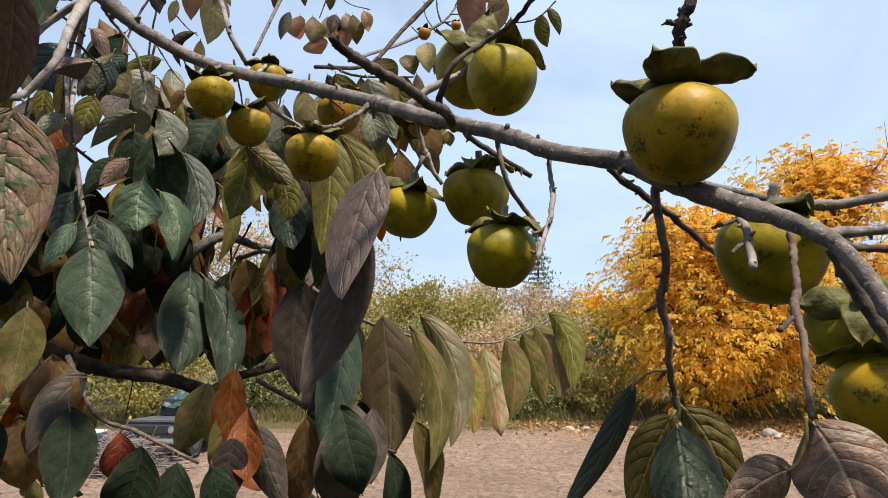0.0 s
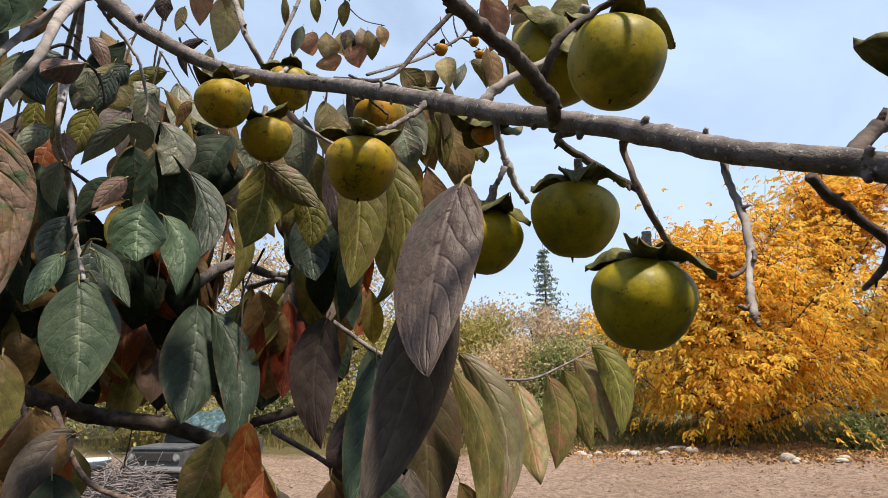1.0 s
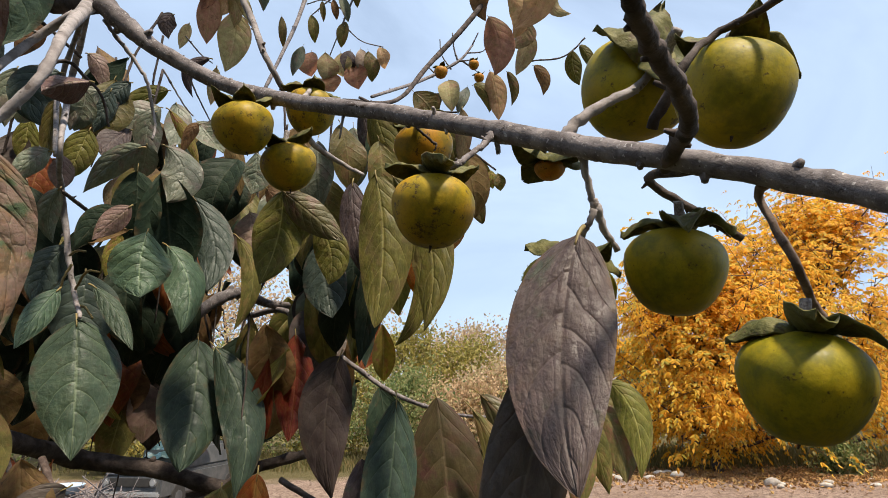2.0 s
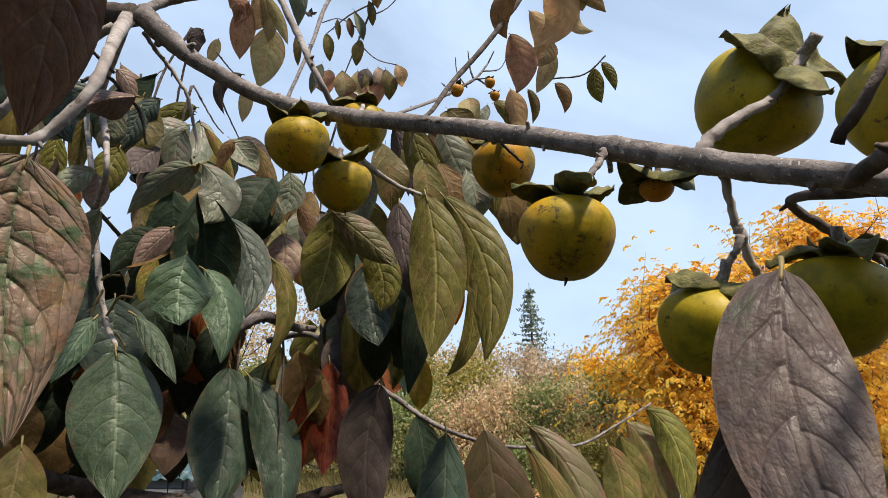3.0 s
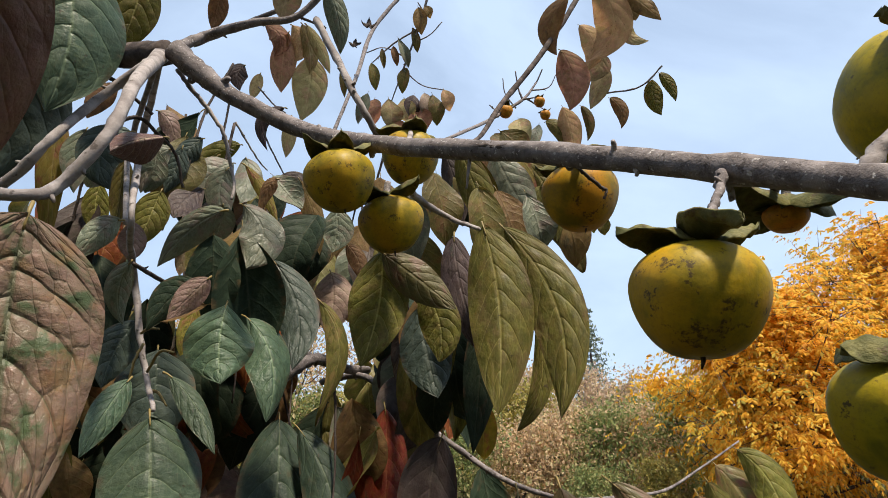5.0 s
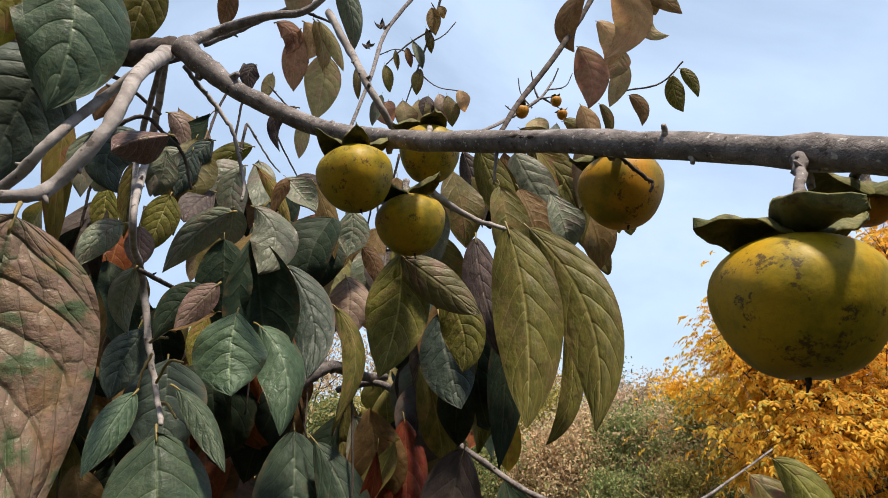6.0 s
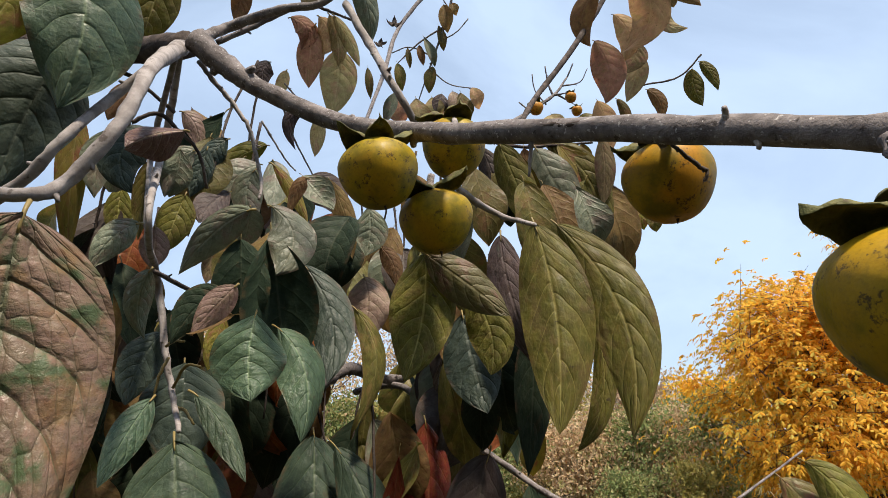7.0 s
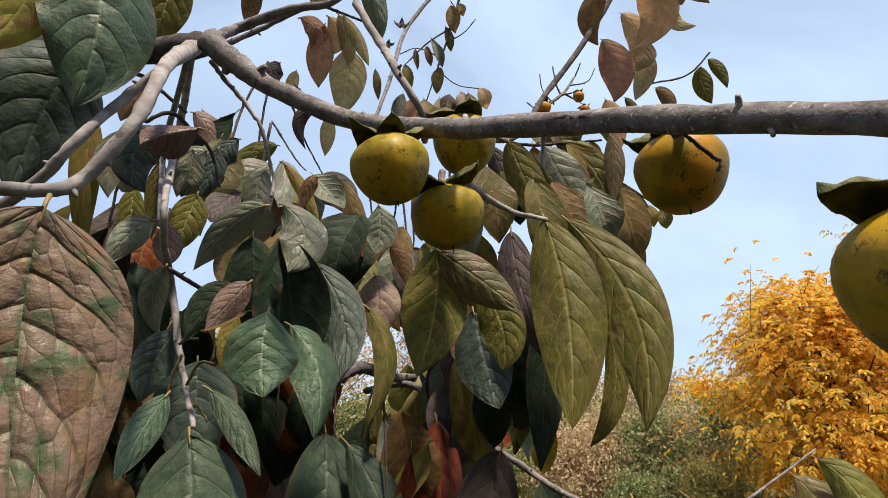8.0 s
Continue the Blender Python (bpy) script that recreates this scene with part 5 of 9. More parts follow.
branch("limb", [(-0.733, 0.954, 2.121, 0.0120), (-0.768, 1.130, 2.096, 0.0134), (-0.747, 1.256, 2.061, 0.0149), (-0.629, 1.271, 2.044, 0.0139), (-0.524, 1.287, 2.014, 0.0128), (-0.481, 1.286, 2.041, 0.0096), (-0.384, 1.291, 2.066, 0.0075)], BARK_DARK, 5)
branch("limb", [(-0.770, 1.356, 2.220, 0.0138), (-0.723, 1.359, 2.262, 0.0129), (-0.650, 1.371, 2.307, 0.0121), (-0.611, 1.399, 2.345, 0.0115), (-0.586, 1.444, 2.367, 0.0109), (-0.549, 1.503, 2.355, 0.0090), (-0.519, 1.558, 2.357, 0.0076)], BARK, 4)
branch("twig", [(-0.653, 1.659, 2.348, 0.0077), (-0.516, 1.510, 2.340, 0.0062), (-0.417, 1.394, 2.275, 0.0050), (-0.322, 1.310, 2.215, 0.0045), (-0.239, 1.272, 2.162, 0.0038), (-0.174, 1.298, 2.136, 0.0030), (-0.121, 1.408, 2.121, 0.0028), (-0.032, 1.561, 2.114, 0.0027), (0.047, 1.669, 2.115, 0.0029), (0.135, 1.752, 2.150, 0.0024), (0.241, 1.839, 2.200, 0.0020)], BARK, 4)
branch("branch", [(-0.367, 1.387, 2.759, 0.0045), (-0.290, 1.622, 2.880, 0.0054), (-0.230, 1.826, 3.094, 0.0071), (-0.107, 1.975, 3.341, 0.0089), (0.034, 2.110, 3.636, 0.0088), (0.122, 2.162, 3.840, 0.0092)], BARK_DARK, 3)
branch("twig", [(-0.378, 1.746, 2.959, 0.0045), (-0.309, 2.457, 3.409, 0.0067), (-0.173, 2.628, 3.588, 0.0061), (-0.107, 2.702, 3.713, 0.0038)], BARK, 2)
branch("twig", [(0.104, 2.215, 3.325, 0.0029), (0.222, 2.223, 3.342, 0.0029), (0.300, 2.213, 3.406, 0.0029)], BARK_DARK, 1)
branch("twig", [(-0.772, 1.967, 3.116, 0.0053), (-0.782, 2.255, 3.543, 0.0075), (-0.782, 2.459, 3.902, 0.0085), (-0.665, 2.590, 4.205, 0.0091)], BARK, 2)
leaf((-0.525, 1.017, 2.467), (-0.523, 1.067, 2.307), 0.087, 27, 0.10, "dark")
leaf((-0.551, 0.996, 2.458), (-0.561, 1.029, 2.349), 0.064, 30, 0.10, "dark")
leaf((-0.512, 0.928, 2.354), (-0.568, 0.946, 2.342), 0.025, 32, 0.20, "brown")
leaf((-1.500, 2.495, 2.753), (-1.423, 2.298, 2.539), 0.080, 52, 0.10, "olive")
leaf((-0.799, 2.499, 3.768), (-0.786, 2.536, 3.654), 0.049, 16, 0.10, "olive")
leaf((-0.653, 2.524, 3.742), (-0.676, 2.554, 3.635), 0.053, 13, 0.10, "olive")
leaf((-0.678, 2.483, 3.863), (-0.641, 2.525, 3.742), 0.044, 13, 0.10, "grey")
leaf((-0.613, 2.478, 3.903), (-0.599, 2.512, 3.801), 0.039, 12, 0.10, "olive")
leaf((-0.748, 2.487, 3.825), (-0.748, 2.514, 3.739), 0.027, 15, 0.10, "olive")
leaf((-0.584, 2.456, 3.986), (-0.576, 2.493, 3.870), 0.063, 11, 0.10, "brown")
leaf((-0.923, 2.487, 3.759), (-0.923, 2.527, 3.631), 0.036, 19, 0.10, "olive")
leaf((-0.555, 2.458, 3.991), (-0.534, 2.477, 3.939), 0.039, 10, 0.10, "brown")
leaf((-0.701, 2.491, 3.831), (-0.689, 2.517, 3.749), 0.034, 14, 0.10, "brown")
leaf((-0.670, 2.024, 3.308), (-0.709, 2.050, 3.213), 0.045, 17, 0.10, "grey")
leaf((-0.711, 2.246, 3.426), (-0.712, 2.274, 3.338), 0.094, -9, 0.20, "salmon")
leaf((-0.659, 2.253, 3.425), (-0.655, 2.287, 3.317), 0.085, 19, 0.20, "tan")
leaf((-0.603, 2.260, 3.424), (-0.597, 2.287, 3.340), 0.083, -4, 0.20, "tan")
leaf((-0.565, 2.261, 3.433), (-0.586, 2.285, 3.349), 0.064, 24, 0.20, "purple")
leaf((-0.553, 2.276, 3.389), (-0.539, 2.307, 3.294), 0.092, 2, 0.20, "salmon")
leaf((-0.498, 2.269, 3.432), (-0.493, 2.310, 3.323), 0.064, 30, 0.20, "olive")
leaf((-0.455, 2.270, 3.447), (-0.439, 2.295, 3.371), 0.051, 8, 0.20, "salmon")
leaf((-0.653, 2.278, 3.345), (-0.632, 2.299, 3.286), 0.104, -8, 0.20, "salmon")
leaf((-0.527, 2.264, 3.439), (-0.524, 2.293, 3.348), 0.057, 18, 0.20, "pink")
leaf((-0.191, 2.157, 3.231), (-0.177, 2.145, 3.104), 0.076, 1, 0.20, "tan")
leaf((-0.270, 2.162, 3.187), (-0.233, 2.140, 3.100), 0.076, 3, 0.20, "olive")
leaf((-0.126, 2.171, 3.211), (-0.159, 2.149, 3.098), 0.045, -0, 0.20, "grey")
leaf((-0.262, 1.164, 2.366), (-0.300, 1.227, 2.217), 0.054, 26, 0.10, "moss")
leaf((-0.272, 1.350, 2.286), (-0.274, 1.384, 2.184), 0.043, 14, 0.10, "yellow")
leaf((-0.273, 1.260, 2.392), (-0.269, 1.300, 2.275), 0.030, 24, 0.10, "orange")
leaf((-0.365, 1.206, 2.336), (-0.353, 1.276, 2.199), 0.053, 11, 0.10, "olive")
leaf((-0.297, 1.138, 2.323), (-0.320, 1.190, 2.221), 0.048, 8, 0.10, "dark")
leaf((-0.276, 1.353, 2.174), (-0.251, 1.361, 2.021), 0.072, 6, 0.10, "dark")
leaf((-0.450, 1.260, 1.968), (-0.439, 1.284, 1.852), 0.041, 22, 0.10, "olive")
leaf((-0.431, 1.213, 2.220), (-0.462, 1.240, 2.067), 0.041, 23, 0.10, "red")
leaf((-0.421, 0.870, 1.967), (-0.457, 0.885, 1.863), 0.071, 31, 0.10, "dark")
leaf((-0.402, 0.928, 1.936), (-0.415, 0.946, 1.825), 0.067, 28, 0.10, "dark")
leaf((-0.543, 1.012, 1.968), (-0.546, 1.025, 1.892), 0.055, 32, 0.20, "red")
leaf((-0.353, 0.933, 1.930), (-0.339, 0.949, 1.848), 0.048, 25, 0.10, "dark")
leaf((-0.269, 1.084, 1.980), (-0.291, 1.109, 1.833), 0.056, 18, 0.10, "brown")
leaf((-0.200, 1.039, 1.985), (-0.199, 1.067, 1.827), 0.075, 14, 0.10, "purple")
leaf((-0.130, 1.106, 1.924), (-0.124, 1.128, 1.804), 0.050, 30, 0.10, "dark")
leaf((-0.087, 1.101, 1.974), (-0.063, 1.129, 1.831), 0.054, 37, 0.10, "olive")
leaf((-0.738, 1.033, 2.615), (-0.780, 1.042, 2.563), 0.045, 42, 0.10, "grey")
leaf((-0.709, 1.085, 2.637), (-0.732, 1.102, 2.574), 0.044, 37, 0.10, "grey")
leaf((-0.546, 1.133, 2.598), (-0.509, 1.157, 2.549), 0.048, 24, 0.10, "grey")
branch("twig", [(-0.515, 1.449, 2.786, 0.0026), (-0.504, 1.455, 2.645, 0.0021), (-0.482, 1.428, 2.503, 0.0016), (-0.446, 1.435, 2.382, 0.0012)], BARK_DARK, 2)
leaf((-0.508, 1.430, 2.584), (-0.520, 1.424, 2.466), 0.086, 47, 0.11, "grey")
leaf((-0.457, 1.407, 2.449), (-0.448, 1.393, 2.352), 0.058, 52, 0.10, "dark")
leaf((-0.430, 1.421, 2.382), (-0.406, 1.422, 2.249), 0.077, 12, 0.05, "plum")
branch("twig", [(-0.472, 1.205, 2.398, 0.0026), (-0.463, 1.197, 2.299, 0.0021), (-0.453, 1.179, 2.200, 0.0016), (-0.453, 1.171, 2.115, 0.0012)], BARK_DARK, 2)
branch("twig", [(-0.526, 1.436, 2.397, 0.0026), (-0.566, 1.439, 2.315, 0.0021), (-0.581, 1.439, 2.232, 0.0016), (-0.604, 1.453, 2.161, 0.0012)], BARK_DARK, 2)
leaf((-0.561, 1.458, 2.319), (-0.581, 1.471, 2.216), 0.055, 39, 0.16, "olive")
leaf((-0.543, 1.440, 2.279), (-0.492, 1.436, 2.158), 0.079, -0, 0.12, "grey")
leaf((-0.571, 1.463, 2.240), (-0.559, 1.483, 2.101), 0.086, 2, 0.16, "olive")
leaf((-0.573, 1.433, 2.201), (-0.559, 1.416, 2.090), 0.065, 34, 0.20, "brown")
branch("twig", [(-0.448, 1.403, 2.758, 0.0026), (-0.477, 1.425, 2.661, 0.0021), (-0.484, 1.434, 2.564, 0.0016), (-0.516, 1.466, 2.482, 0.0012)], BARK_DARK, 2)
leaf((-0.500, 1.429, 2.620), (-0.536, 1.420, 2.517), 0.056, 34, 0.17, "brown")
leaf((-0.481, 1.426, 2.574), (-0.461, 1.400, 2.452), 0.071, 6, 0.22, "plum")
branch("twig", [(-0.872, 1.596, 2.306, 0.0026), (-0.902, 1.590, 2.217, 0.0021), (-0.936, 1.571, 2.127, 0.0016), (-0.941, 1.567, 2.050, 0.0012)], BARK_DARK, 2)
leaf((-0.888, 1.572, 2.264), (-0.886, 1.523, 2.165), 0.060, 38, 0.18, "olive")
leaf((-0.879, 1.583, 2.221), (-0.835, 1.581, 2.123), 0.060, -41, 0.13, "olive")
leaf((-0.890, 1.576, 2.178), (-0.854, 1.569, 2.065), 0.082, 56, 0.17, "olive")
branch("twig", [(-0.857, 1.480, 2.811, 0.0026), (-0.825, 1.469, 2.715, 0.0021), (-0.815, 1.477, 2.619, 0.0016), (-0.794, 1.472, 2.537, 0.0012)], BARK_DARK, 2)
leaf((-0.828, 1.466, 2.766), (-0.805, 1.456, 2.637), 0.090, 41, 0.15, "brown")
leaf((-0.825, 1.492, 2.720), (-0.808, 1.531, 2.581), 0.099, -4, 0.20, "pink")
leaf((-0.801, 1.490, 2.628), (-0.780, 1.517, 2.501), 0.089, 23, 0.14, "brown")
leaf((-0.816, 1.495, 2.582), (-0.833, 1.520, 2.478), 0.069, -3, 0.11, "brown")
leaf((-0.808, 1.494, 2.537), (-0.836, 1.505, 2.410), 0.078, 6, 0.15, "brown")
branch("twig", [(-0.821, 1.111, 2.619, 0.0026), (-0.809, 1.106, 2.526, 0.0021), (-0.815, 1.085, 2.432, 0.0016), (-0.808, 1.096, 2.353, 0.0012)], BARK_DARK, 2)
leaf((-0.810, 1.088, 2.574), (-0.790, 1.075, 2.445), 0.086, -1, 0.12, "plum")
leaf((-0.820, 1.084, 2.530), (-0.832, 1.032, 2.392), 0.099, -43, 0.11, "dark")
leaf((-0.797, 1.106, 2.486), (-0.773, 1.121, 2.354), 0.076, 53, 0.16, "dark")
leaf((-0.795, 1.091, 2.441), (-0.777, 1.083, 2.316), 0.071, 6, 0.10, "brown")
leaf((-0.796, 1.085, 2.397), (-0.767, 1.072, 2.300), 0.061, -44, 0.10, "brown")
leaf((-0.802, 1.109, 2.353), (-0.794, 1.123, 2.232), 0.074, -13, 0.08, "dark")
branch("twig", [(-1.138, 1.225, 2.609, 0.0026), (-1.100, 1.230, 2.496, 0.0021), (-1.074, 1.223, 2.384, 0.0016), (-1.035, 1.242, 2.287, 0.0012)], BARK_DARK, 2)
leaf((-1.045, 1.256, 2.341), (-1.038, 1.309, 2.216), 0.084, -13, 0.07, "grey")
leaf((-1.039, 1.260, 2.287), (-1.052, 1.315, 2.151), 0.075, -37, 0.15, "olive")
branch("twig", [(-0.359, 1.198, 2.513, 0.0026), (-0.374, 1.258, 2.434, 0.0021), (-0.359, 1.315, 2.354, 0.0016), (-0.354, 1.364, 2.286, 0.0012)], BARK_DARK, 2)
leaf((-0.367, 1.215, 2.475), (-0.377, 1.175, 2.357), 0.062, -31, 0.06, "moss")
leaf((-0.344, 1.250, 2.438), (-0.305, 1.239, 2.313), 0.086, -54, 0.22, "brown")
leaf((-0.373, 1.303, 2.400), (-0.402, 1.323, 2.306), 0.054, -54, 0.06, "plum")
leaf((-0.355, 1.294, 2.362), (-0.352, 1.283, 2.263), 0.054, 1, 0.13, "olive")
leaf((-0.372, 1.328, 2.324), (-0.392, 1.305, 2.198), 0.071, 51, 0.21, "plum")
leaf((-0.374, 1.373, 2.286), (-0.394, 1.377, 2.163), 0.078, 51, 0.17, "olive")
branch("twig", [(-0.948, 1.186, 2.449, 0.0026), (-0.931, 1.201, 2.350, 0.0021), (-0.911, 1.196, 2.251, 0.0016), (-0.911, 1.213, 2.166, 0.0012)], BARK_DARK, 2)
leaf((-0.943, 1.171, 2.402), (-0.942, 1.128, 2.284), 0.063, -36, 0.12, "olive")
leaf((-0.935, 1.176, 2.355), (-0.933, 1.126, 2.236), 0.076, 39, 0.20, "pink")
leaf((-0.924, 1.226, 2.260), (-0.928, 1.246, 2.130), 0.074, 13, 0.18, "olive")
leaf((-0.896, 1.219, 2.213), (-0.878, 1.234, 2.115), 0.060, 53, 0.21, "brown")
branch("twig", [(-0.678, 1.417, 2.469, 0.0026), (-0.643, 1.416, 2.328, 0.0021), (-0.608, 1.428, 2.186, 0.0016), (-0.579, 1.415, 2.065, 0.0012)], BARK_DARK, 2)
leaf((-0.666, 1.408, 2.402), (-0.679, 1.359, 2.279), 0.075, 56, 0.18, "brown")
leaf((-0.656, 1.440, 2.334), (-0.685, 1.468, 2.215), 0.066, 18, 0.23, "brown")
leaf((-0.632, 1.442, 2.267), (-0.635, 1.465, 2.173), 0.056, -47, 0.19, "dark")
leaf((-0.631, 1.412, 2.199), (-0.674, 1.398, 2.072), 0.085, 58, 0.10, "dark")
branch("twig", [(-1.039, 1.467, 2.414, 0.0026), (-1.017, 1.504, 2.327, 0.0021), (-0.969, 1.521, 2.241, 0.0016), (-0.932, 1.544, 2.167, 0.0012)], BARK_DARK, 2)
leaf((-1.049, 1.483, 2.373), (-1.066, 1.480, 2.279), 0.053, 53, 0.14, "olive")
leaf((-1.026, 1.509, 2.332), (-1.072, 1.540, 2.197), 0.072, 12, 0.12, "olive")
leaf((-0.987, 1.486, 2.290), (-0.983, 1.439, 2.159), 0.082, 56, 0.24, "dark")
leaf((-0.959, 1.527, 2.249), (-0.939, 1.555, 2.142), 0.066, 53, 0.19, "olive")
leaf((-0.974, 1.515, 2.208), (-0.997, 1.494, 2.096), 0.060, -3, 0.12, "dark")
branch("twig", [(-0.408, 1.553, 2.456, 0.0026), (-0.424, 1.574, 2.330, 0.0021), (-0.425, 1.592, 2.204, 0.0016), (-0.424, 1.625, 2.096, 0.0012)], BARK_DARK, 2)
leaf((-0.410, 1.543, 2.396), (-0.404, 1.516, 2.277), 0.061, 2, 0.24, "moss")
leaf((-0.406, 1.555, 2.336), (-0.398, 1.530, 2.220), 0.072, -54, 0.13, "pink")
leaf((-0.419, 1.601, 2.276), (-0.417, 1.627, 2.153), 0.075, 11, 0.23, "dark")
branch("twig", [(-0.574, 1.185, 2.586, 0.0026), (-0.577, 1.166, 2.476, 0.0021), (-0.584, 1.147, 2.365, 0.0016), (-0.595, 1.155, 2.270, 0.0012)], BARK_DARK, 2)
leaf((-0.587, 1.149, 2.534), (-0.598, 1.126, 2.443), 0.063, -15, 0.13, "brown")
leaf((-0.602, 1.163, 2.481), (-0.652, 1.163, 2.361), 0.071, -1, 0.16, "plum")
leaf((-0.603, 1.159, 2.428), (-0.626, 1.159, 2.336), 0.059, -55, 0.20, "olive")
branch("twig", [(-0.770, 1.387, 2.347, 0.0026), (-0.757, 1.414, 2.239, 0.0021), (-0.760, 1.460, 2.131, 0.0016), (-0.768, 1.484, 2.039, 0.0012)], BARK_DARK, 2)
leaf((-0.747, 1.390, 2.295), (-0.735, 1.382, 2.197), 0.056, -24, 0.05, "brown")
leaf((-0.766, 1.399, 2.244), (-0.766, 1.385, 2.126), 0.074, 48, 0.14, "brown")
leaf((-0.757, 1.418, 2.193), (-0.734, 1.406, 2.078), 0.075, 53, 0.11, "pink")
branch("twig", [(-0.670, 1.204, 2.858, 0.0026), (-0.693, 1.170, 2.743, 0.0021), (-0.700, 1.150, 2.628, 0.0016), (-0.726, 1.145, 2.530, 0.0012)], BARK_DARK, 2)
leaf((-0.706, 1.177, 2.749), (-0.765, 1.181, 2.617), 0.072, -1, 0.05, "dark")
leaf((-0.711, 1.153, 2.694), (-0.723, 1.137, 2.574), 0.082, 40, 0.06, "olive")
branch("twig", [(-0.854, 1.433, 2.461, 0.0026), (-0.826, 1.487, 2.321, 0.0021), (-0.803, 1.513, 2.182, 0.0016), (-0.781, 1.554, 2.062, 0.0012)], BARK_DARK, 2)
leaf((-0.847, 1.442, 2.395), (-0.857, 1.416, 2.294), 0.070, 15, 0.09, "olive")
leaf((-0.846, 1.489, 2.328), (-0.868, 1.509, 2.237), 0.050, -9, 0.07, "dark")
leaf((-0.826, 1.477, 2.262), (-0.843, 1.427, 2.129), 0.088, -4, 0.22, "dark")
leaf((-0.795, 1.499, 2.195), (-0.756, 1.473, 2.060), 0.091, 46, 0.15, "plum")
branch("twig", [(-0.780, 1.580, 2.728, 0.0026), (-0.799, 1.613, 2.633, 0.0021), (-0.826, 1.640, 2.537, 0.0016), (-0.848, 1.673, 2.455, 0.0012)], BARK_DARK, 2)
leaf((-0.812, 1.597, 2.683), (-0.840, 1.569, 2.549), 0.075, -24, 0.13, "brown")
leaf((-0.823, 1.629, 2.637), (-0.853, 1.657, 2.528), 0.070, 56, 0.15, "moss")
leaf((-0.798, 1.633, 2.592), (-0.782, 1.637, 2.478), 0.079, 11, 0.06, "brown")
leaf((-0.827, 1.624, 2.546), (-0.824, 1.583, 2.432), 0.066, -48, 0.12, "olive")
leaf((-0.849, 1.675, 2.501), (-0.858, 1.690, 2.407), 0.050, -19, 0.09, "plum")
leaf((-0.865, 1.685, 2.455), (-0.874, 1.722, 2.327), 0.079, -48, 0.22, "olive")
branch("twig", [(-0.814, 1.424, 2.512, 0.0026), (-0.816, 1.412, 2.419, 0.0021), (-0.806, 1.413, 2.326, 0.0016), (-0.812, 1.414, 2.247, 0.0012)], BARK_DARK, 2)
leaf((-0.824, 1.435, 2.468), (-0.834, 1.466, 2.365), 0.063, -24, 0.19, "dark")
leaf((-0.829, 1.430, 2.424), (-0.858, 1.461, 2.309), 0.077, 1, 0.22, "brown")
leaf((-0.835, 1.418, 2.379), (-0.875, 1.427, 2.257), 0.079, 42, 0.09, "olive")
leaf((-0.832, 1.419, 2.335), (-0.856, 1.438, 2.239), 0.071, 42, 0.07, "brown")
leaf((-0.819, 1.426, 2.291), (-0.831, 1.460, 2.183), 0.077, -16, 0.21, "moss")
leaf((-0.801, 1.423, 2.247), (-0.781, 1.435, 2.135), 0.067, 43, 0.25, "olive")
branch("twig", [(-1.025, 1.454, 2.732, 0.0026), (-1.035, 1.457, 2.643, 0.0021), (-1.044, 1.479, 2.554, 0.0016), (-1.058, 1.460, 2.477, 0.0012)], BARK_DARK, 2)
leaf((-1.043, 1.466, 2.689), (-1.073, 1.480, 2.553), 0.070, 24, 0.20, "brown")
leaf((-1.047, 1.443, 2.647), (-1.076, 1.422, 2.535), 0.081, -23, 0.10, "olive")
leaf((-1.044, 1.478, 2.604), (-1.053, 1.511, 2.513), 0.060, 33, 0.23, "olive")
leaf((-1.045, 1.481, 2.562), (-1.043, 1.515, 2.447), 0.079, -29, 0.08, "dark")
leaf((-1.036, 1.451, 2.520), (-1.013, 1.433, 2.391), 0.074, -13, 0.10, "brown")
leaf((-1.074, 1.451, 2.477), (-1.110, 1.444, 2.379), 0.068, 32, 0.14, "plum")
branch("twig", [(-0.948, 1.548, 2.601, 0.0026), (-0.935, 1.564, 2.498, 0.0021), (-0.938, 1.569, 2.394, 0.0016), (-0.915, 1.561, 2.305, 0.0012)], BARK_DARK, 2)
leaf((-0.940, 1.534, 2.502), (-0.938, 1.500, 2.404), 0.053, -6, 0.16, "olive")
leaf((-0.925, 1.541, 2.453), (-0.913, 1.512, 2.334), 0.081, 13, 0.22, "pink")
leaf((-0.937, 1.580, 2.404), (-0.949, 1.612, 2.301), 0.057, 6, 0.09, "olive")
leaf((-0.919, 1.545, 2.354), (-0.905, 1.504, 2.232), 0.070, 39, 0.10, "brown")
leaf((-0.938, 1.559, 2.305), (-1.000, 1.553, 2.168), 0.079, -46, 0.10, "plum")
branch("twig", [(-0.544, 1.559, 2.795, 0.0026), (-0.573, 1.606, 2.713, 0.0021), (-0.598, 1.614, 2.631, 0.0016), (-0.610, 1.627, 2.561, 0.0012)], BARK_DARK, 2)
leaf((-0.595, 1.611, 2.678), (-0.612, 1.640, 2.559), 0.074, -1, 0.18, "brown")
leaf((-0.591, 1.629, 2.639), (-0.592, 1.660, 2.524), 0.084, -21, 0.19, "grey")
leaf((-0.594, 1.601, 2.600), (-0.587, 1.571, 2.477), 0.065, 33, 0.18, "pink")
branch("twig", [(-0.612, 1.478, 2.838, 0.0026), (-0.593, 1.507, 2.718, 0.0021), (-0.587, 1.515, 2.598, 0.0016), (-0.574, 1.520, 2.495, 0.0012)], BARK_DARK, 2)
leaf((-0.597, 1.491, 2.609), (-0.624, 1.451, 2.488), 0.077, 48, 0.15, "olive")
leaf((-0.562, 1.513, 2.552), (-0.528, 1.505, 2.438), 0.069, -34, 0.14, "brown")
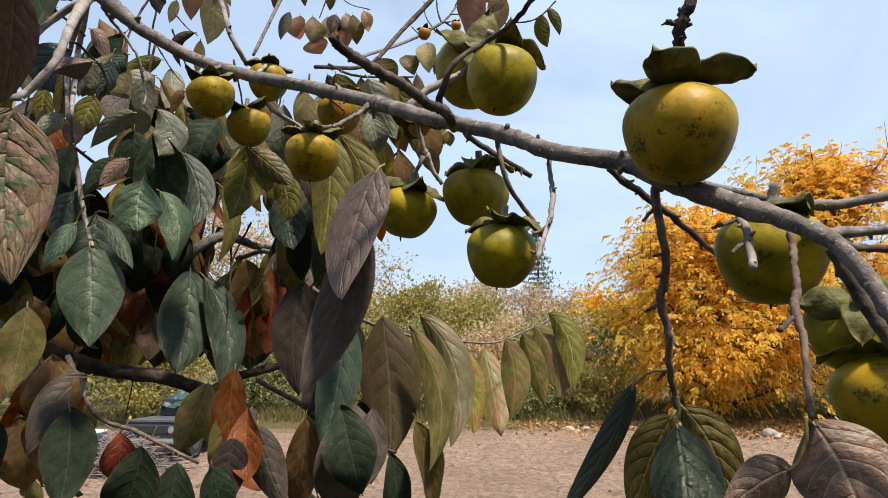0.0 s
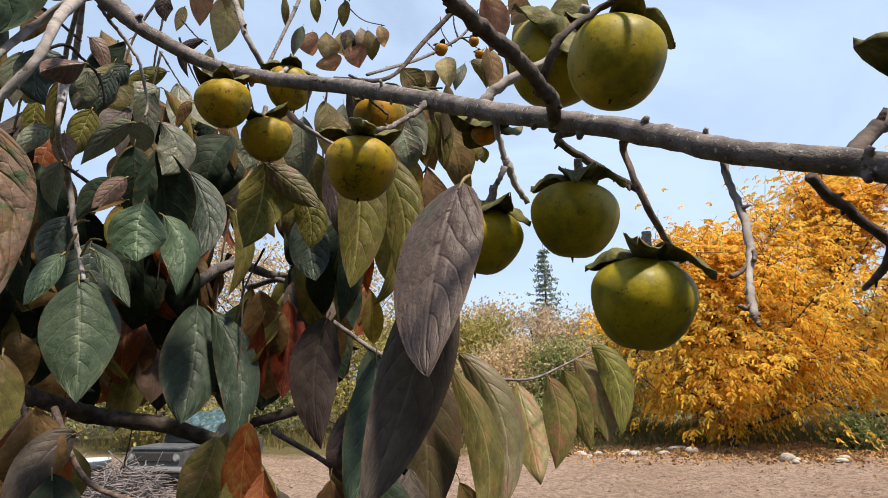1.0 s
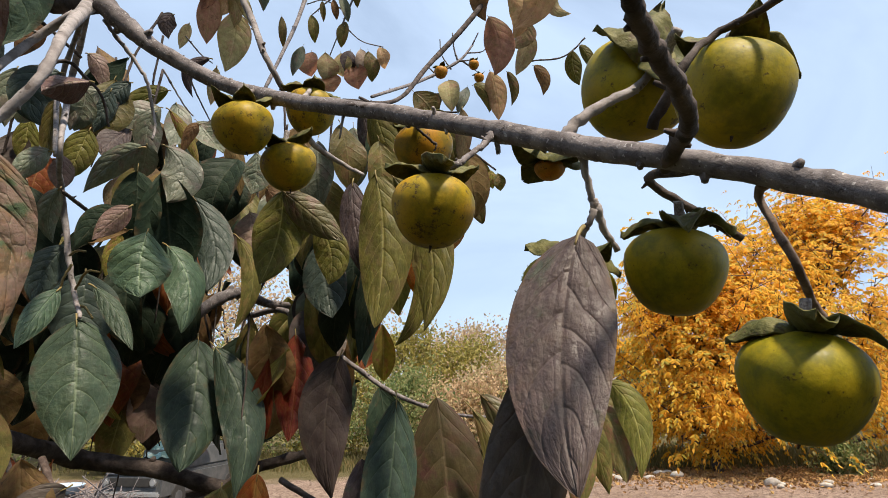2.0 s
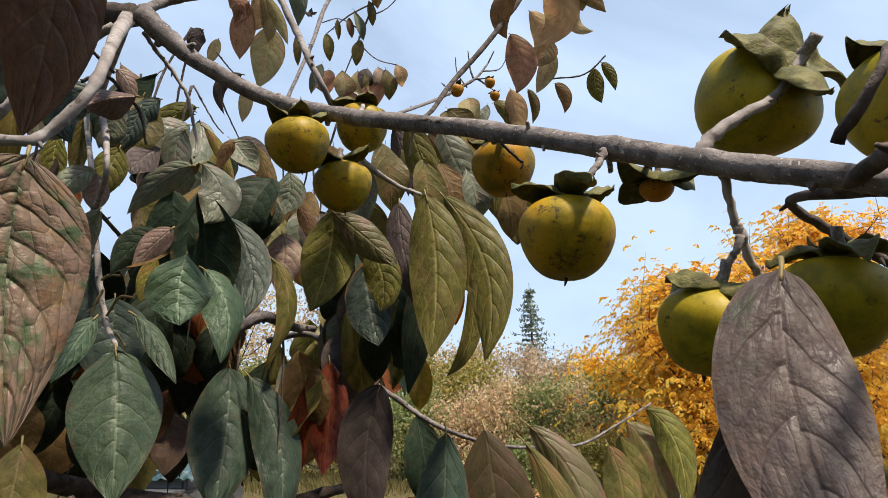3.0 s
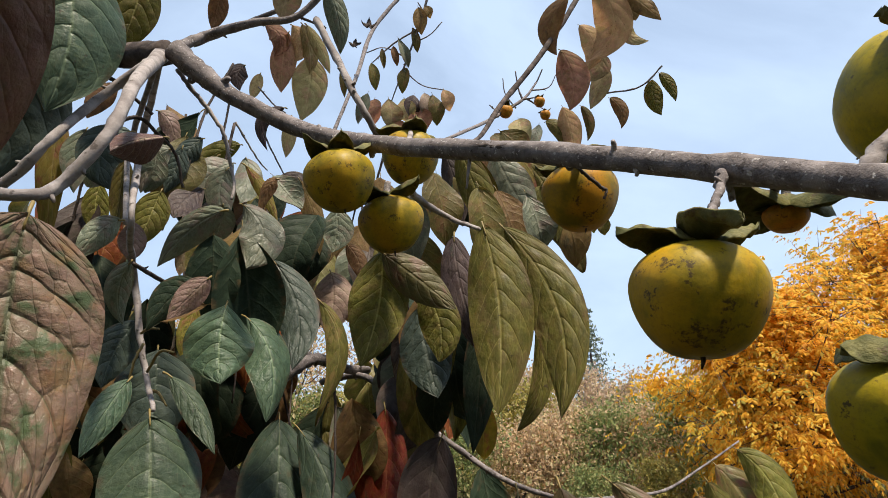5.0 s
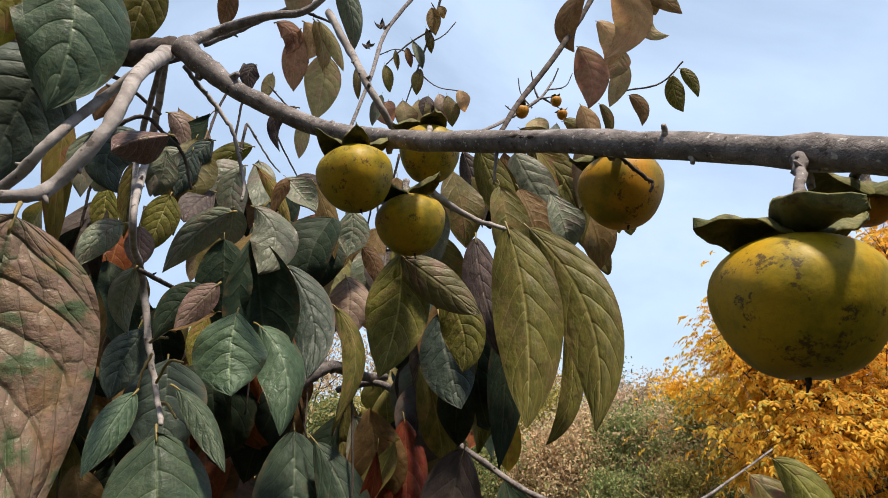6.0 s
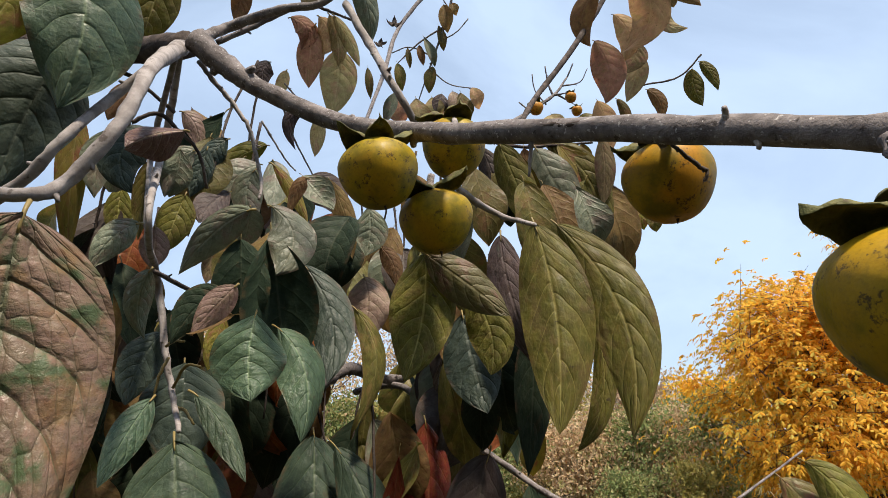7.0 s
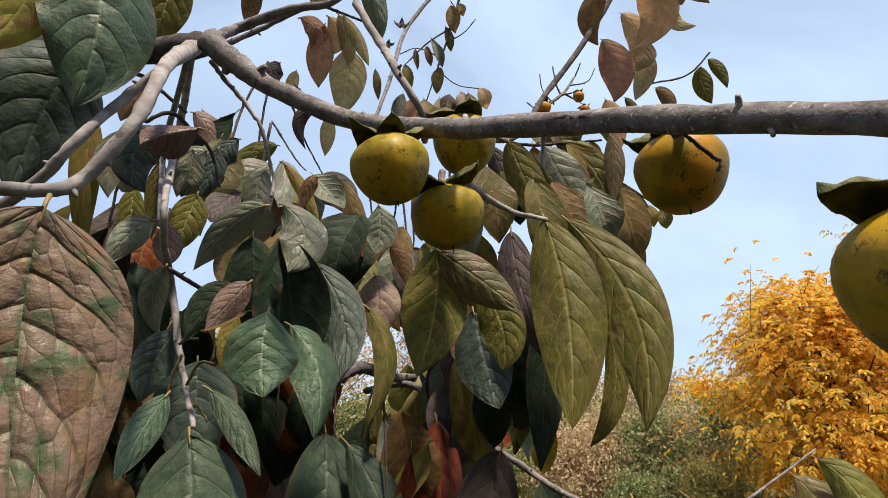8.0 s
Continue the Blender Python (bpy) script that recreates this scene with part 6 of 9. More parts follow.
branch("twig", [(-0.833, 1.480, 2.340, 0.0026), (-0.841, 1.498, 2.199, 0.0021), (-0.835, 1.511, 2.058, 0.0016), (-0.848, 1.510, 1.937, 0.0012)], BARK_DARK, 2)
leaf((-0.835, 1.465, 2.273), (-0.833, 1.420, 2.134), 0.098, -27, 0.14, "dark")
leaf((-0.839, 1.511, 2.206), (-0.839, 1.524, 2.089), 0.060, -2, 0.20, "dark")
branch("twig", [(-0.774, 1.386, 2.935, 0.0026), (-0.793, 1.398, 2.812, 0.0021), (-0.794, 1.412, 2.688, 0.0016), (-0.789, 1.436, 2.583, 0.0012)], BARK_DARK, 2)
leaf((-0.803, 1.407, 2.817), (-0.842, 1.430, 2.689), 0.078, -27, 0.21, "pink")
leaf((-0.806, 1.413, 2.759), (-0.833, 1.441, 2.639), 0.070, -32, 0.23, "moss")
leaf((-0.785, 1.432, 2.700), (-0.778, 1.477, 2.601), 0.067, -21, 0.07, "dark")
leaf((-0.799, 1.439, 2.641), (-0.820, 1.475, 2.549), 0.054, -24, 0.11, "olive")
leaf((-0.806, 1.441, 2.583), (-0.853, 1.460, 2.467), 0.072, -1, 0.19, "plum")
branch("twig", [(-0.670, 1.564, 2.501, 0.0026), (-0.667, 1.527, 2.380, 0.0021), (-0.653, 1.487, 2.260, 0.0016), (-0.654, 1.451, 2.157, 0.0012)], BARK_DARK, 2)
leaf((-0.689, 1.540, 2.444), (-0.731, 1.528, 2.314), 0.087, -22, 0.06, "dark")
leaf((-0.684, 1.542, 2.386), (-0.693, 1.560, 2.288), 0.064, -3, 0.16, "brown")
leaf((-0.671, 1.531, 2.329), (-0.677, 1.541, 2.226), 0.058, -51, 0.07, "brown")
leaf((-0.666, 1.477, 2.271), (-0.680, 1.442, 2.164), 0.069, 57, 0.17, "olive")
leaf((-0.635, 1.465, 2.214), (-0.616, 1.431, 2.089), 0.091, -0, 0.13, "brown")
branch("twig", [(-0.675, 1.235, 2.758, 0.0026), (-0.688, 1.225, 2.614, 0.0021), (-0.699, 1.225, 2.470, 0.0016), (-0.701, 1.231, 2.347, 0.0012)], BARK_DARK, 2)
leaf((-0.702, 1.230, 2.690), (-0.742, 1.223, 2.563), 0.091, 12, 0.15, "dark")
leaf((-0.704, 1.223, 2.621), (-0.717, 1.205, 2.525), 0.062, -11, 0.10, "pink")
leaf((-0.702, 1.246, 2.553), (-0.726, 1.277, 2.456), 0.058, -56, 0.08, "olive")
leaf((-0.693, 1.245, 2.416), (-0.683, 1.271, 2.292), 0.079, -5, 0.15, "dark")
leaf((-0.682, 1.224, 2.347), (-0.632, 1.225, 2.228), 0.083, -21, 0.12, "plum")
branch("twig", [(-0.395, 1.414, 2.491, 0.0026), (-0.385, 1.404, 2.376, 0.0021), (-0.395, 1.405, 2.262, 0.0016), (-0.392, 1.394, 2.163, 0.0012)], BARK_DARK, 2)
leaf((-0.385, 1.397, 2.436), (-0.370, 1.353, 2.303), 0.075, 13, 0.24, "olive")
leaf((-0.415, 1.407, 2.382), (-0.446, 1.397, 2.245), 0.070, -7, 0.09, "grey")
leaf((-0.407, 1.395, 2.327), (-0.428, 1.367, 2.188), 0.092, 34, 0.15, "plum")
leaf((-0.379, 1.423, 2.273), (-0.367, 1.462, 2.149), 0.065, 7, 0.19, "brown")
leaf((-0.379, 1.424, 2.218), (-0.350, 1.447, 2.119), 0.055, 37, 0.06, "dark")
branch("twig", [(-1.121, 1.527, 2.895, 0.0026), (-1.134, 1.529, 2.817, 0.0021), (-1.133, 1.537, 2.739, 0.0016), (-1.144, 1.532, 2.671, 0.0012)], BARK_DARK, 2)
leaf((-1.161, 1.531, 2.709), (-1.177, 1.535, 2.579), 0.076, -33, 0.07, "brown")
leaf((-1.124, 1.524, 2.671), (-1.069, 1.507, 2.554), 0.078, 28, 0.17, "dark")
branch("twig", [(-0.828, 1.317, 2.842, 0.0026), (-0.808, 1.322, 2.710, 0.0021), (-0.807, 1.335, 2.578, 0.0016), (-0.804, 1.342, 2.464, 0.0012)], BARK_DARK, 2)
leaf((-0.827, 1.301, 2.779), (-0.839, 1.287, 2.669), 0.059, -26, 0.25, "plum")
leaf((-0.806, 1.350, 2.653), (-0.800, 1.397, 2.542), 0.068, 36, 0.18, "olive")
leaf((-0.788, 1.325, 2.590), (-0.764, 1.310, 2.482), 0.058, 57, 0.12, "olive")
leaf((-0.779, 1.341, 2.527), (-0.731, 1.341, 2.428), 0.062, -28, 0.08, "olive")
leaf((-0.795, 1.367, 2.464), (-0.796, 1.385, 2.326), 0.083, 51, 0.17, "dark")
branch("twig", [(-0.879, 1.218, 2.556, 0.0026), (-0.865, 1.230, 2.475, 0.0021), (-0.853, 1.263, 2.393, 0.0016), (-0.840, 1.269, 2.323, 0.0012)], BARK_DARK, 2)
leaf((-0.879, 1.210, 2.517), (-0.913, 1.173, 2.384), 0.080, 17, 0.19, "brown")
leaf((-0.878, 1.247, 2.478), (-0.906, 1.260, 2.361), 0.071, 3, 0.22, "pink")
leaf((-0.878, 1.236, 2.440), (-0.898, 1.228, 2.325), 0.077, -15, 0.09, "brown")
leaf((-0.844, 1.231, 2.401), (-0.829, 1.210, 2.279), 0.089, -35, 0.19, "brown")
leaf((-0.863, 1.240, 2.362), (-0.881, 1.215, 2.245), 0.076, 57, 0.17, "brown")
leaf((-0.862, 1.273, 2.323), (-0.907, 1.290, 2.202), 0.065, -7, 0.19, "dark")
branch("twig", [(-0.749, 1.289, 2.411, 0.0026), (-0.806, 1.297, 2.278, 0.0021), (-0.844, 1.315, 2.144, 0.0016), (-0.871, 1.313, 2.030, 0.0012)], BARK_DARK, 2)
leaf((-0.762, 1.309, 2.347), (-0.727, 1.331, 2.224), 0.073, 57, 0.16, "brown")
leaf((-0.781, 1.285, 2.284), (-0.768, 1.254, 2.147), 0.090, -15, 0.21, "grey")
leaf((-0.832, 1.316, 2.220), (-0.858, 1.350, 2.107), 0.072, 45, 0.23, "moss")
branch("twig", [(-0.422, 1.515, 2.807, 0.0026), (-0.433, 1.531, 2.667, 0.0021), (-0.434, 1.555, 2.527, 0.0016), (-0.446, 1.559, 2.407, 0.0012)], BARK_DARK, 2)
leaf((-0.416, 1.544, 2.607), (-0.396, 1.552, 2.504), 0.068, 34, 0.21, "pink")
leaf((-0.450, 1.530, 2.541), (-0.456, 1.520, 2.448), 0.059, -60, 0.10, "dark")
leaf((-0.439, 1.575, 2.474), (-0.434, 1.619, 2.375), 0.066, 32, 0.08, "plum")
leaf((-0.433, 1.581, 2.407), (-0.421, 1.606, 2.280), 0.071, 48, 0.08, "dark")
# filler leaves; those in the dark tone paint shade into the gaps
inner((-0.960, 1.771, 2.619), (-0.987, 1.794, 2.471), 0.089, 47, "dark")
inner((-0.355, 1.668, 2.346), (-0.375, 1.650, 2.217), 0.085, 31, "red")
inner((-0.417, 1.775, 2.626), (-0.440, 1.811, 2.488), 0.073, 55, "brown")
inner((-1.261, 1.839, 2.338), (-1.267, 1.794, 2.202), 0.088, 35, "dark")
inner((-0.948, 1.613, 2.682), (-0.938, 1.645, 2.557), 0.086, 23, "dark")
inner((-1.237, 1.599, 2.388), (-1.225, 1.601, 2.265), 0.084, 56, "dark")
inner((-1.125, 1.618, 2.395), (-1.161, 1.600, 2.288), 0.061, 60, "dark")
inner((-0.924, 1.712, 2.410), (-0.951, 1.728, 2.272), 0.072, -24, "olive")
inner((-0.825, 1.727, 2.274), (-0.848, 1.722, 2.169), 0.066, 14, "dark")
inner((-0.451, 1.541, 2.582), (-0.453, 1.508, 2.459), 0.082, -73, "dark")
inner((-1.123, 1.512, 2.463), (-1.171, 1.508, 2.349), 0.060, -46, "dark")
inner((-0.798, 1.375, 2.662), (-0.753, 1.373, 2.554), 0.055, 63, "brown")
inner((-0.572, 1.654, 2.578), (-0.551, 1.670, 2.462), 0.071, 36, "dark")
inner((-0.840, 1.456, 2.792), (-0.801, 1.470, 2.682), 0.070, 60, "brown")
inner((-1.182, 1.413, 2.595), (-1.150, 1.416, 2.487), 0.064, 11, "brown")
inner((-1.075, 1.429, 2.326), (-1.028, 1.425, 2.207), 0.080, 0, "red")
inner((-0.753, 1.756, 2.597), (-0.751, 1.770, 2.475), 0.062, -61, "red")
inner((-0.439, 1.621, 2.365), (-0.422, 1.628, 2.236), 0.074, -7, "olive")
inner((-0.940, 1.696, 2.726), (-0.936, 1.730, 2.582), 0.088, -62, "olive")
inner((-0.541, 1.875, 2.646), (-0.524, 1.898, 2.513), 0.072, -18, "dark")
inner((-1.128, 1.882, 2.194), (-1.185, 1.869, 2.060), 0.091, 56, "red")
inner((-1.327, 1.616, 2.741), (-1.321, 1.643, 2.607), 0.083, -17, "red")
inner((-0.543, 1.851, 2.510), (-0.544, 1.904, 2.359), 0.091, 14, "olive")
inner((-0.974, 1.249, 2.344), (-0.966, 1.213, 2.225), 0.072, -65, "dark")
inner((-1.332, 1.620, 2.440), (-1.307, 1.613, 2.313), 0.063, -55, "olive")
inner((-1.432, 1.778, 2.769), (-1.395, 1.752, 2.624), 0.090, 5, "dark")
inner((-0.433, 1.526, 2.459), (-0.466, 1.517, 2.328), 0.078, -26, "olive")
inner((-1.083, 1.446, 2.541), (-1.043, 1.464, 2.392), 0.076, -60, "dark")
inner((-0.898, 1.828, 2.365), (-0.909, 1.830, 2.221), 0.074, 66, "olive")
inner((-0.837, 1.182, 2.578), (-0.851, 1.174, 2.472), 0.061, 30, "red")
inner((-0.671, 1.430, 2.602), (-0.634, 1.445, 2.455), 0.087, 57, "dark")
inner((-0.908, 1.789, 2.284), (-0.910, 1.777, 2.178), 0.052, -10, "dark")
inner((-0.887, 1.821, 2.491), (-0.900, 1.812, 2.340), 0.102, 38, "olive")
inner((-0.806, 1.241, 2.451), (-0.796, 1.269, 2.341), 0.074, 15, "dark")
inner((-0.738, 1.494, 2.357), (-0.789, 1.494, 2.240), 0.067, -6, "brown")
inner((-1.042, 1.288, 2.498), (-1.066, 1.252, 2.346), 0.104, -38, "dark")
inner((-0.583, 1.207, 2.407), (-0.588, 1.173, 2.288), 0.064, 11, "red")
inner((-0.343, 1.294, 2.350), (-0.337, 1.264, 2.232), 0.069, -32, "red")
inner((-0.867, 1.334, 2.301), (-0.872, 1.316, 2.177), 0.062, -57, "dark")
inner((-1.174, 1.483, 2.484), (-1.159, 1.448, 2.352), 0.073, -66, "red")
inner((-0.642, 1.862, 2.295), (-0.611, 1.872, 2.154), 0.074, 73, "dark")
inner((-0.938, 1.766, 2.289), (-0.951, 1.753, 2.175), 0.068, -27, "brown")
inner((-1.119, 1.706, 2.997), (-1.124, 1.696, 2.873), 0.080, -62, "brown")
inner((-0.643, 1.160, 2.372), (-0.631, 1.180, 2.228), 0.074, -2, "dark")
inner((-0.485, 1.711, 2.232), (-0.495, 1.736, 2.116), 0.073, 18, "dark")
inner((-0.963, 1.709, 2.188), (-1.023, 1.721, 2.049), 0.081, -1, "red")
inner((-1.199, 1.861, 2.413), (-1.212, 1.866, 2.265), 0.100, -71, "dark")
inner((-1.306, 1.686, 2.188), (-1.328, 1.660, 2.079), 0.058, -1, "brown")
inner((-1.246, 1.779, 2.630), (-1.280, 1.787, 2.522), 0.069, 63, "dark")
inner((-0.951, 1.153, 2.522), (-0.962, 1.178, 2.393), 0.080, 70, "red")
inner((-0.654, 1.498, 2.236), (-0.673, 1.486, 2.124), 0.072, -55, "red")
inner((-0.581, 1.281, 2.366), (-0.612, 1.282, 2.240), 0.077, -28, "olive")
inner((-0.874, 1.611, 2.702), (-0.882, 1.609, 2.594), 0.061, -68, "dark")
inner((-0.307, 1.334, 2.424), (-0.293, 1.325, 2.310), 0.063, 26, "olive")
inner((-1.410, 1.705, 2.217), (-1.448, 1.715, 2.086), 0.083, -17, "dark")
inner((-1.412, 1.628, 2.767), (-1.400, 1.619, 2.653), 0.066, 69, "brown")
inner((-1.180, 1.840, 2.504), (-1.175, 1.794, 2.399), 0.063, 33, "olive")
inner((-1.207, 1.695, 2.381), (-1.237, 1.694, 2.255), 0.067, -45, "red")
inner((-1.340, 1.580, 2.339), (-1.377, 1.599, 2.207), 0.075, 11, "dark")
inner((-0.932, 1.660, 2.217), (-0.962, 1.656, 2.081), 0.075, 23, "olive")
inner((-0.553, 1.836, 2.424), (-0.581, 1.850, 2.274), 0.079, -22, "dark")
inner((-0.852, 1.681, 2.618), (-0.859, 1.625, 2.477), 0.088, -3, "olive")
inner((-1.002, 1.409, 2.432), (-0.993, 1.421, 2.281), 0.094, -3, "brown")
inner((-1.009, 1.617, 2.309), (-1.005, 1.654, 2.186), 0.066, 36, "dark")
inner((-1.094, 1.334, 2.210), (-1.109, 1.368, 2.090), 0.066, -60, "red")
inner((-0.571, 1.631, 2.299), (-0.572, 1.568, 2.149), 0.103, -64, "olive")
inner((-1.002, 1.763, 2.777), (-0.975, 1.774, 2.640), 0.088, 22, "red")
inner((-1.330, 1.737, 2.370), (-1.317, 1.759, 2.218), 0.100, 40, "red")
inner((-1.389, 1.640, 2.294), (-1.402, 1.645, 2.170), 0.079, -26, "olive")
inner((-1.029, 1.627, 2.149), (-1.062, 1.636, 2.043), 0.070, 39, "dark")
inner((-0.720, 1.429, 2.368), (-0.756, 1.445, 2.231), 0.083, 3, "olive")
inner((-0.981, 1.878, 2.501), (-0.960, 1.895, 2.356), 0.081, 56, "dark")
inner((-1.332, 1.601, 2.647), (-1.308, 1.585, 2.500), 0.099, -62, "olive")
inner((-1.264, 1.602, 2.770), (-1.225, 1.603, 2.643), 0.068, 62, "dark")
inner((-0.438, 1.836, 2.443), (-0.490, 1.837, 2.297), 0.087, 37, "dark")
inner((-1.467, 1.662, 2.891), (-1.492, 1.646, 2.772), 0.081, -61, "olive")
inner((-0.898, 1.731, 2.885), (-0.894, 1.685, 2.763), 0.068, -43, "dark")
inner((-1.437, 1.698, 2.534), (-1.492, 1.703, 2.391), 0.085, 47, "dark")
inner((-0.473, 1.825, 2.344), (-0.426, 1.837, 2.194), 0.083, -72, "dark")
inner((-0.683, 1.788, 2.736), (-0.701, 1.754, 2.591), 0.085, 16, "olive")
inner((-0.989, 1.585, 2.398), (-0.961, 1.602, 2.286), 0.057, -75, "olive")
inner((-0.999, 1.870, 2.431), (-1.015, 1.915, 2.287), 0.099, 52, "dark")
inner((-1.148, 1.462, 2.211), (-1.134, 1.452, 2.065), 0.086, -1, "dark")
inner((-0.703, 1.524, 2.247), (-0.717, 1.554, 2.140), 0.053, 58, "dark")
inner((-1.218, 1.665, 2.784), (-1.210, 1.702, 2.677), 0.063, -31, "dark")
inner((-1.403, 1.687, 2.696), (-1.409, 1.700, 2.586), 0.068, -24, "dark")
inner((-1.358, 1.747, 2.545), (-1.370, 1.771, 2.407), 0.081, -51, "dark")
inner((-1.027, 1.794, 2.443), (-0.999, 1.808, 2.295), 0.092, 70, "red")
inner((-1.332, 1.578, 2.385), (-1.356, 1.586, 2.266), 0.062, 4, "olive")
inner((-1.025, 1.558, 2.316), (-1.034, 1.557, 2.192), 0.077, -72, "red")
inner((-0.486, 1.811, 2.548), (-0.454, 1.847, 2.427), 0.080, -20, "brown")
inner((-0.413, 1.251, 2.236), (-0.447, 1.230, 2.106), 0.089, -48, "olive")
inner((-0.874, 1.515, 2.358), (-0.865, 1.510, 2.220), 0.073, -20, "dark")
inner((-0.938, 1.844, 2.455), (-0.913, 1.872, 2.310), 0.085, 36, "dark")
inner((-1.321, 1.546, 2.824), (-1.302, 1.563, 2.702), 0.061, -68, "red")
inner((-0.894, 1.342, 2.242), (-0.952, 1.340, 2.111), 0.068, 31, "dark")
inner((-0.833, 1.215, 2.504), (-0.854, 1.234, 2.397), 0.069, -57, "dark")
inner((-0.808, 1.587, 2.770), (-0.758, 1.577, 2.633), 0.080, 57, "dark")
inner((-0.959, 1.505, 2.432), (-0.965, 1.464, 2.305), 0.074, 13, "dark")
inner((-1.405, 1.740, 2.343), (-1.414, 1.743, 2.192), 0.097, 53, "dark")
inner((-0.570, 1.505, 2.190), (-0.584, 1.459, 2.061), 0.084, 52, "olive")
inner((-1.294, 1.623, 2.281), (-1.296, 1.674, 2.162), 0.070, -1, "dark")
inner((-0.408, 1.381, 2.504), (-0.411, 1.341, 2.386), 0.072, 30, "dark")
inner((-0.970, 1.761, 2.462), (-0.984, 1.737, 2.312), 0.096, 75, "dark")
inner((-0.944, 1.187, 2.566), (-0.990, 1.198, 2.432), 0.074, -38, "dark")
inner((-0.686, 1.656, 2.182), (-0.675, 1.618, 2.038), 0.075, -20, "dark")
inner((-0.995, 1.868, 2.637), (-1.042, 1.869, 2.509), 0.068, -22, "red")
inner((-0.863, 1.610, 2.771), (-0.875, 1.601, 2.650), 0.080, 52, "dark")
inner((-0.541, 1.253, 2.566), (-0.537, 1.240, 2.454), 0.066, 48, "dark")
inner((-0.511, 1.687, 2.417), (-0.521, 1.651, 2.285), 0.083, 52, "dark")
inner((-0.874, 1.337, 2.808), (-0.839, 1.310, 2.661), 0.072, 59, "olive")
inner((-1.300, 1.707, 2.375), (-1.281, 1.741, 2.230), 0.080, -34, "brown")
inner((-0.478, 1.623, 2.467), (-0.467, 1.589, 2.351), 0.074, -23, "olive")
inner((-0.827, 1.665, 2.498), (-0.846, 1.660, 2.378), 0.081, -27, "olive")
inner((-1.259, 1.725, 2.646), (-1.240, 1.737, 2.536), 0.054, 53, "dark")
inner((-1.245, 1.768, 2.401), (-1.236, 1.779, 2.276), 0.069, 55, "olive")
inner((-1.036, 1.787, 2.777), (-1.054, 1.789, 2.644), 0.082, -16, "dark")
inner((-1.209, 1.790, 2.360), (-1.184, 1.801, 2.241), 0.060, 59, "dark")
inner((-1.040, 1.690, 2.989), (-1.063, 1.683, 2.843), 0.088, -37, "dark")
inner((-1.205, 1.579, 2.456), (-1.216, 1.553, 2.325), 0.090, 62, "dark")
inner((-1.111, 1.882, 2.931), (-1.096, 1.897, 2.827), 0.061, 11, "olive")
inner((-0.342, 1.340, 2.449), (-0.371, 1.362, 2.321), 0.069, 34, "red")
inner((-0.871, 1.768, 2.790), (-0.859, 1.777, 2.651), 0.072, -63, "olive")
inner((-0.399, 1.742, 2.565), (-0.385, 1.686, 2.425), 0.083, -33, "brown")
inner((-0.657, 1.553, 2.413), (-0.694, 1.540, 2.270), 0.090, -64, "dark")
inner((-0.910, 1.337, 2.476), (-0.922, 1.342, 2.354), 0.059, 33, "olive")
inner((-1.391, 1.599, 2.586), (-1.372, 1.607, 2.448), 0.084, 66, "dark")
inner((-0.952, 1.488, 2.320), (-0.968, 1.483, 2.198), 0.061, -71, "red")
inner((-0.697, 1.886, 2.207), (-0.716, 1.874, 2.076), 0.076, -39, "brown")
inner((-1.025, 1.829, 2.323), (-0.986, 1.864, 2.192), 0.066, -69, "red")
inner((-1.022, 1.813, 2.399), (-1.012, 1.842, 2.270), 0.086, 44, "dark")
inner((-1.133, 1.885, 2.444), (-1.135, 1.908, 2.337), 0.072, 32, "brown")
inner((-0.419, 1.505, 2.282), (-0.446, 1.511, 2.168), 0.078, -44, "dark")
inner((-0.330, 1.246, 2.350), (-0.284, 1.250, 2.202), 0.078, 34, "dark")
inner((-0.661, 1.594, 2.679), (-0.651, 1.600, 2.552), 0.080, 16, "dark")
inner((-1.099, 1.807, 2.337), (-1.072, 1.787, 2.216), 0.068, 16, "dark")
inner((-0.502, 1.722, 2.440), (-0.517, 1.684, 2.291), 0.076, -11, "olive")
inner((-1.226, 1.690, 2.254), (-1.254, 1.654, 2.119), 0.079, -7, "dark")
inner((-1.472, 1.817, 2.847), (-1.491, 1.789, 2.720), 0.066, 54, "red")
inner((-1.042, 1.456, 2.399), (-0.995, 1.450, 2.281), 0.064, -7, "olive")
inner((-0.669, 1.373, 2.633), (-0.642, 1.341, 2.482), 0.094, 15, "dark")
inner((-0.633, 1.235, 2.328), (-0.605, 1.238, 2.223), 0.060, -28, "red")
inner((-1.080, 1.326, 2.583), (-1.062, 1.347, 2.450), 0.083, -12, "dark")
inner((-1.010, 1.697, 2.327), (-1.013, 1.717, 2.185), 0.085, 23, "dark")
inner((-1.164, 1.883, 2.273), (-1.113, 1.882, 2.150), 0.060, 32, "dark")
inner((-1.070, 1.625, 2.461), (-1.080, 1.653, 2.329), 0.065, -53, "brown")
inner((-0.464, 1.644, 2.365), (-0.427, 1.647, 2.222), 0.090, 39, "red")
inner((-0.401, 1.344, 2.495), (-0.396, 1.360, 2.353), 0.076, -35, "dark")
inner((-0.549, 1.658, 2.344), (-0.537, 1.667, 2.204), 0.083, 8, "olive")
inner((-0.485, 1.165, 2.542), (-0.514, 1.147, 2.417), 0.081, 1, "dark")
inner((-0.474, 1.802, 2.475), (-0.499, 1.827, 2.330), 0.084, -31, "dark")
inner((-0.797, 1.668, 2.392), (-0.812, 1.642, 2.285), 0.063, 68, "dark")
inner((-1.396, 1.839, 2.522), (-1.426, 1.835, 2.372), 0.084, 39, "brown")
inner((-1.296, 1.618, 2.653), (-1.303, 1.652, 2.530), 0.078, 20, "dark")
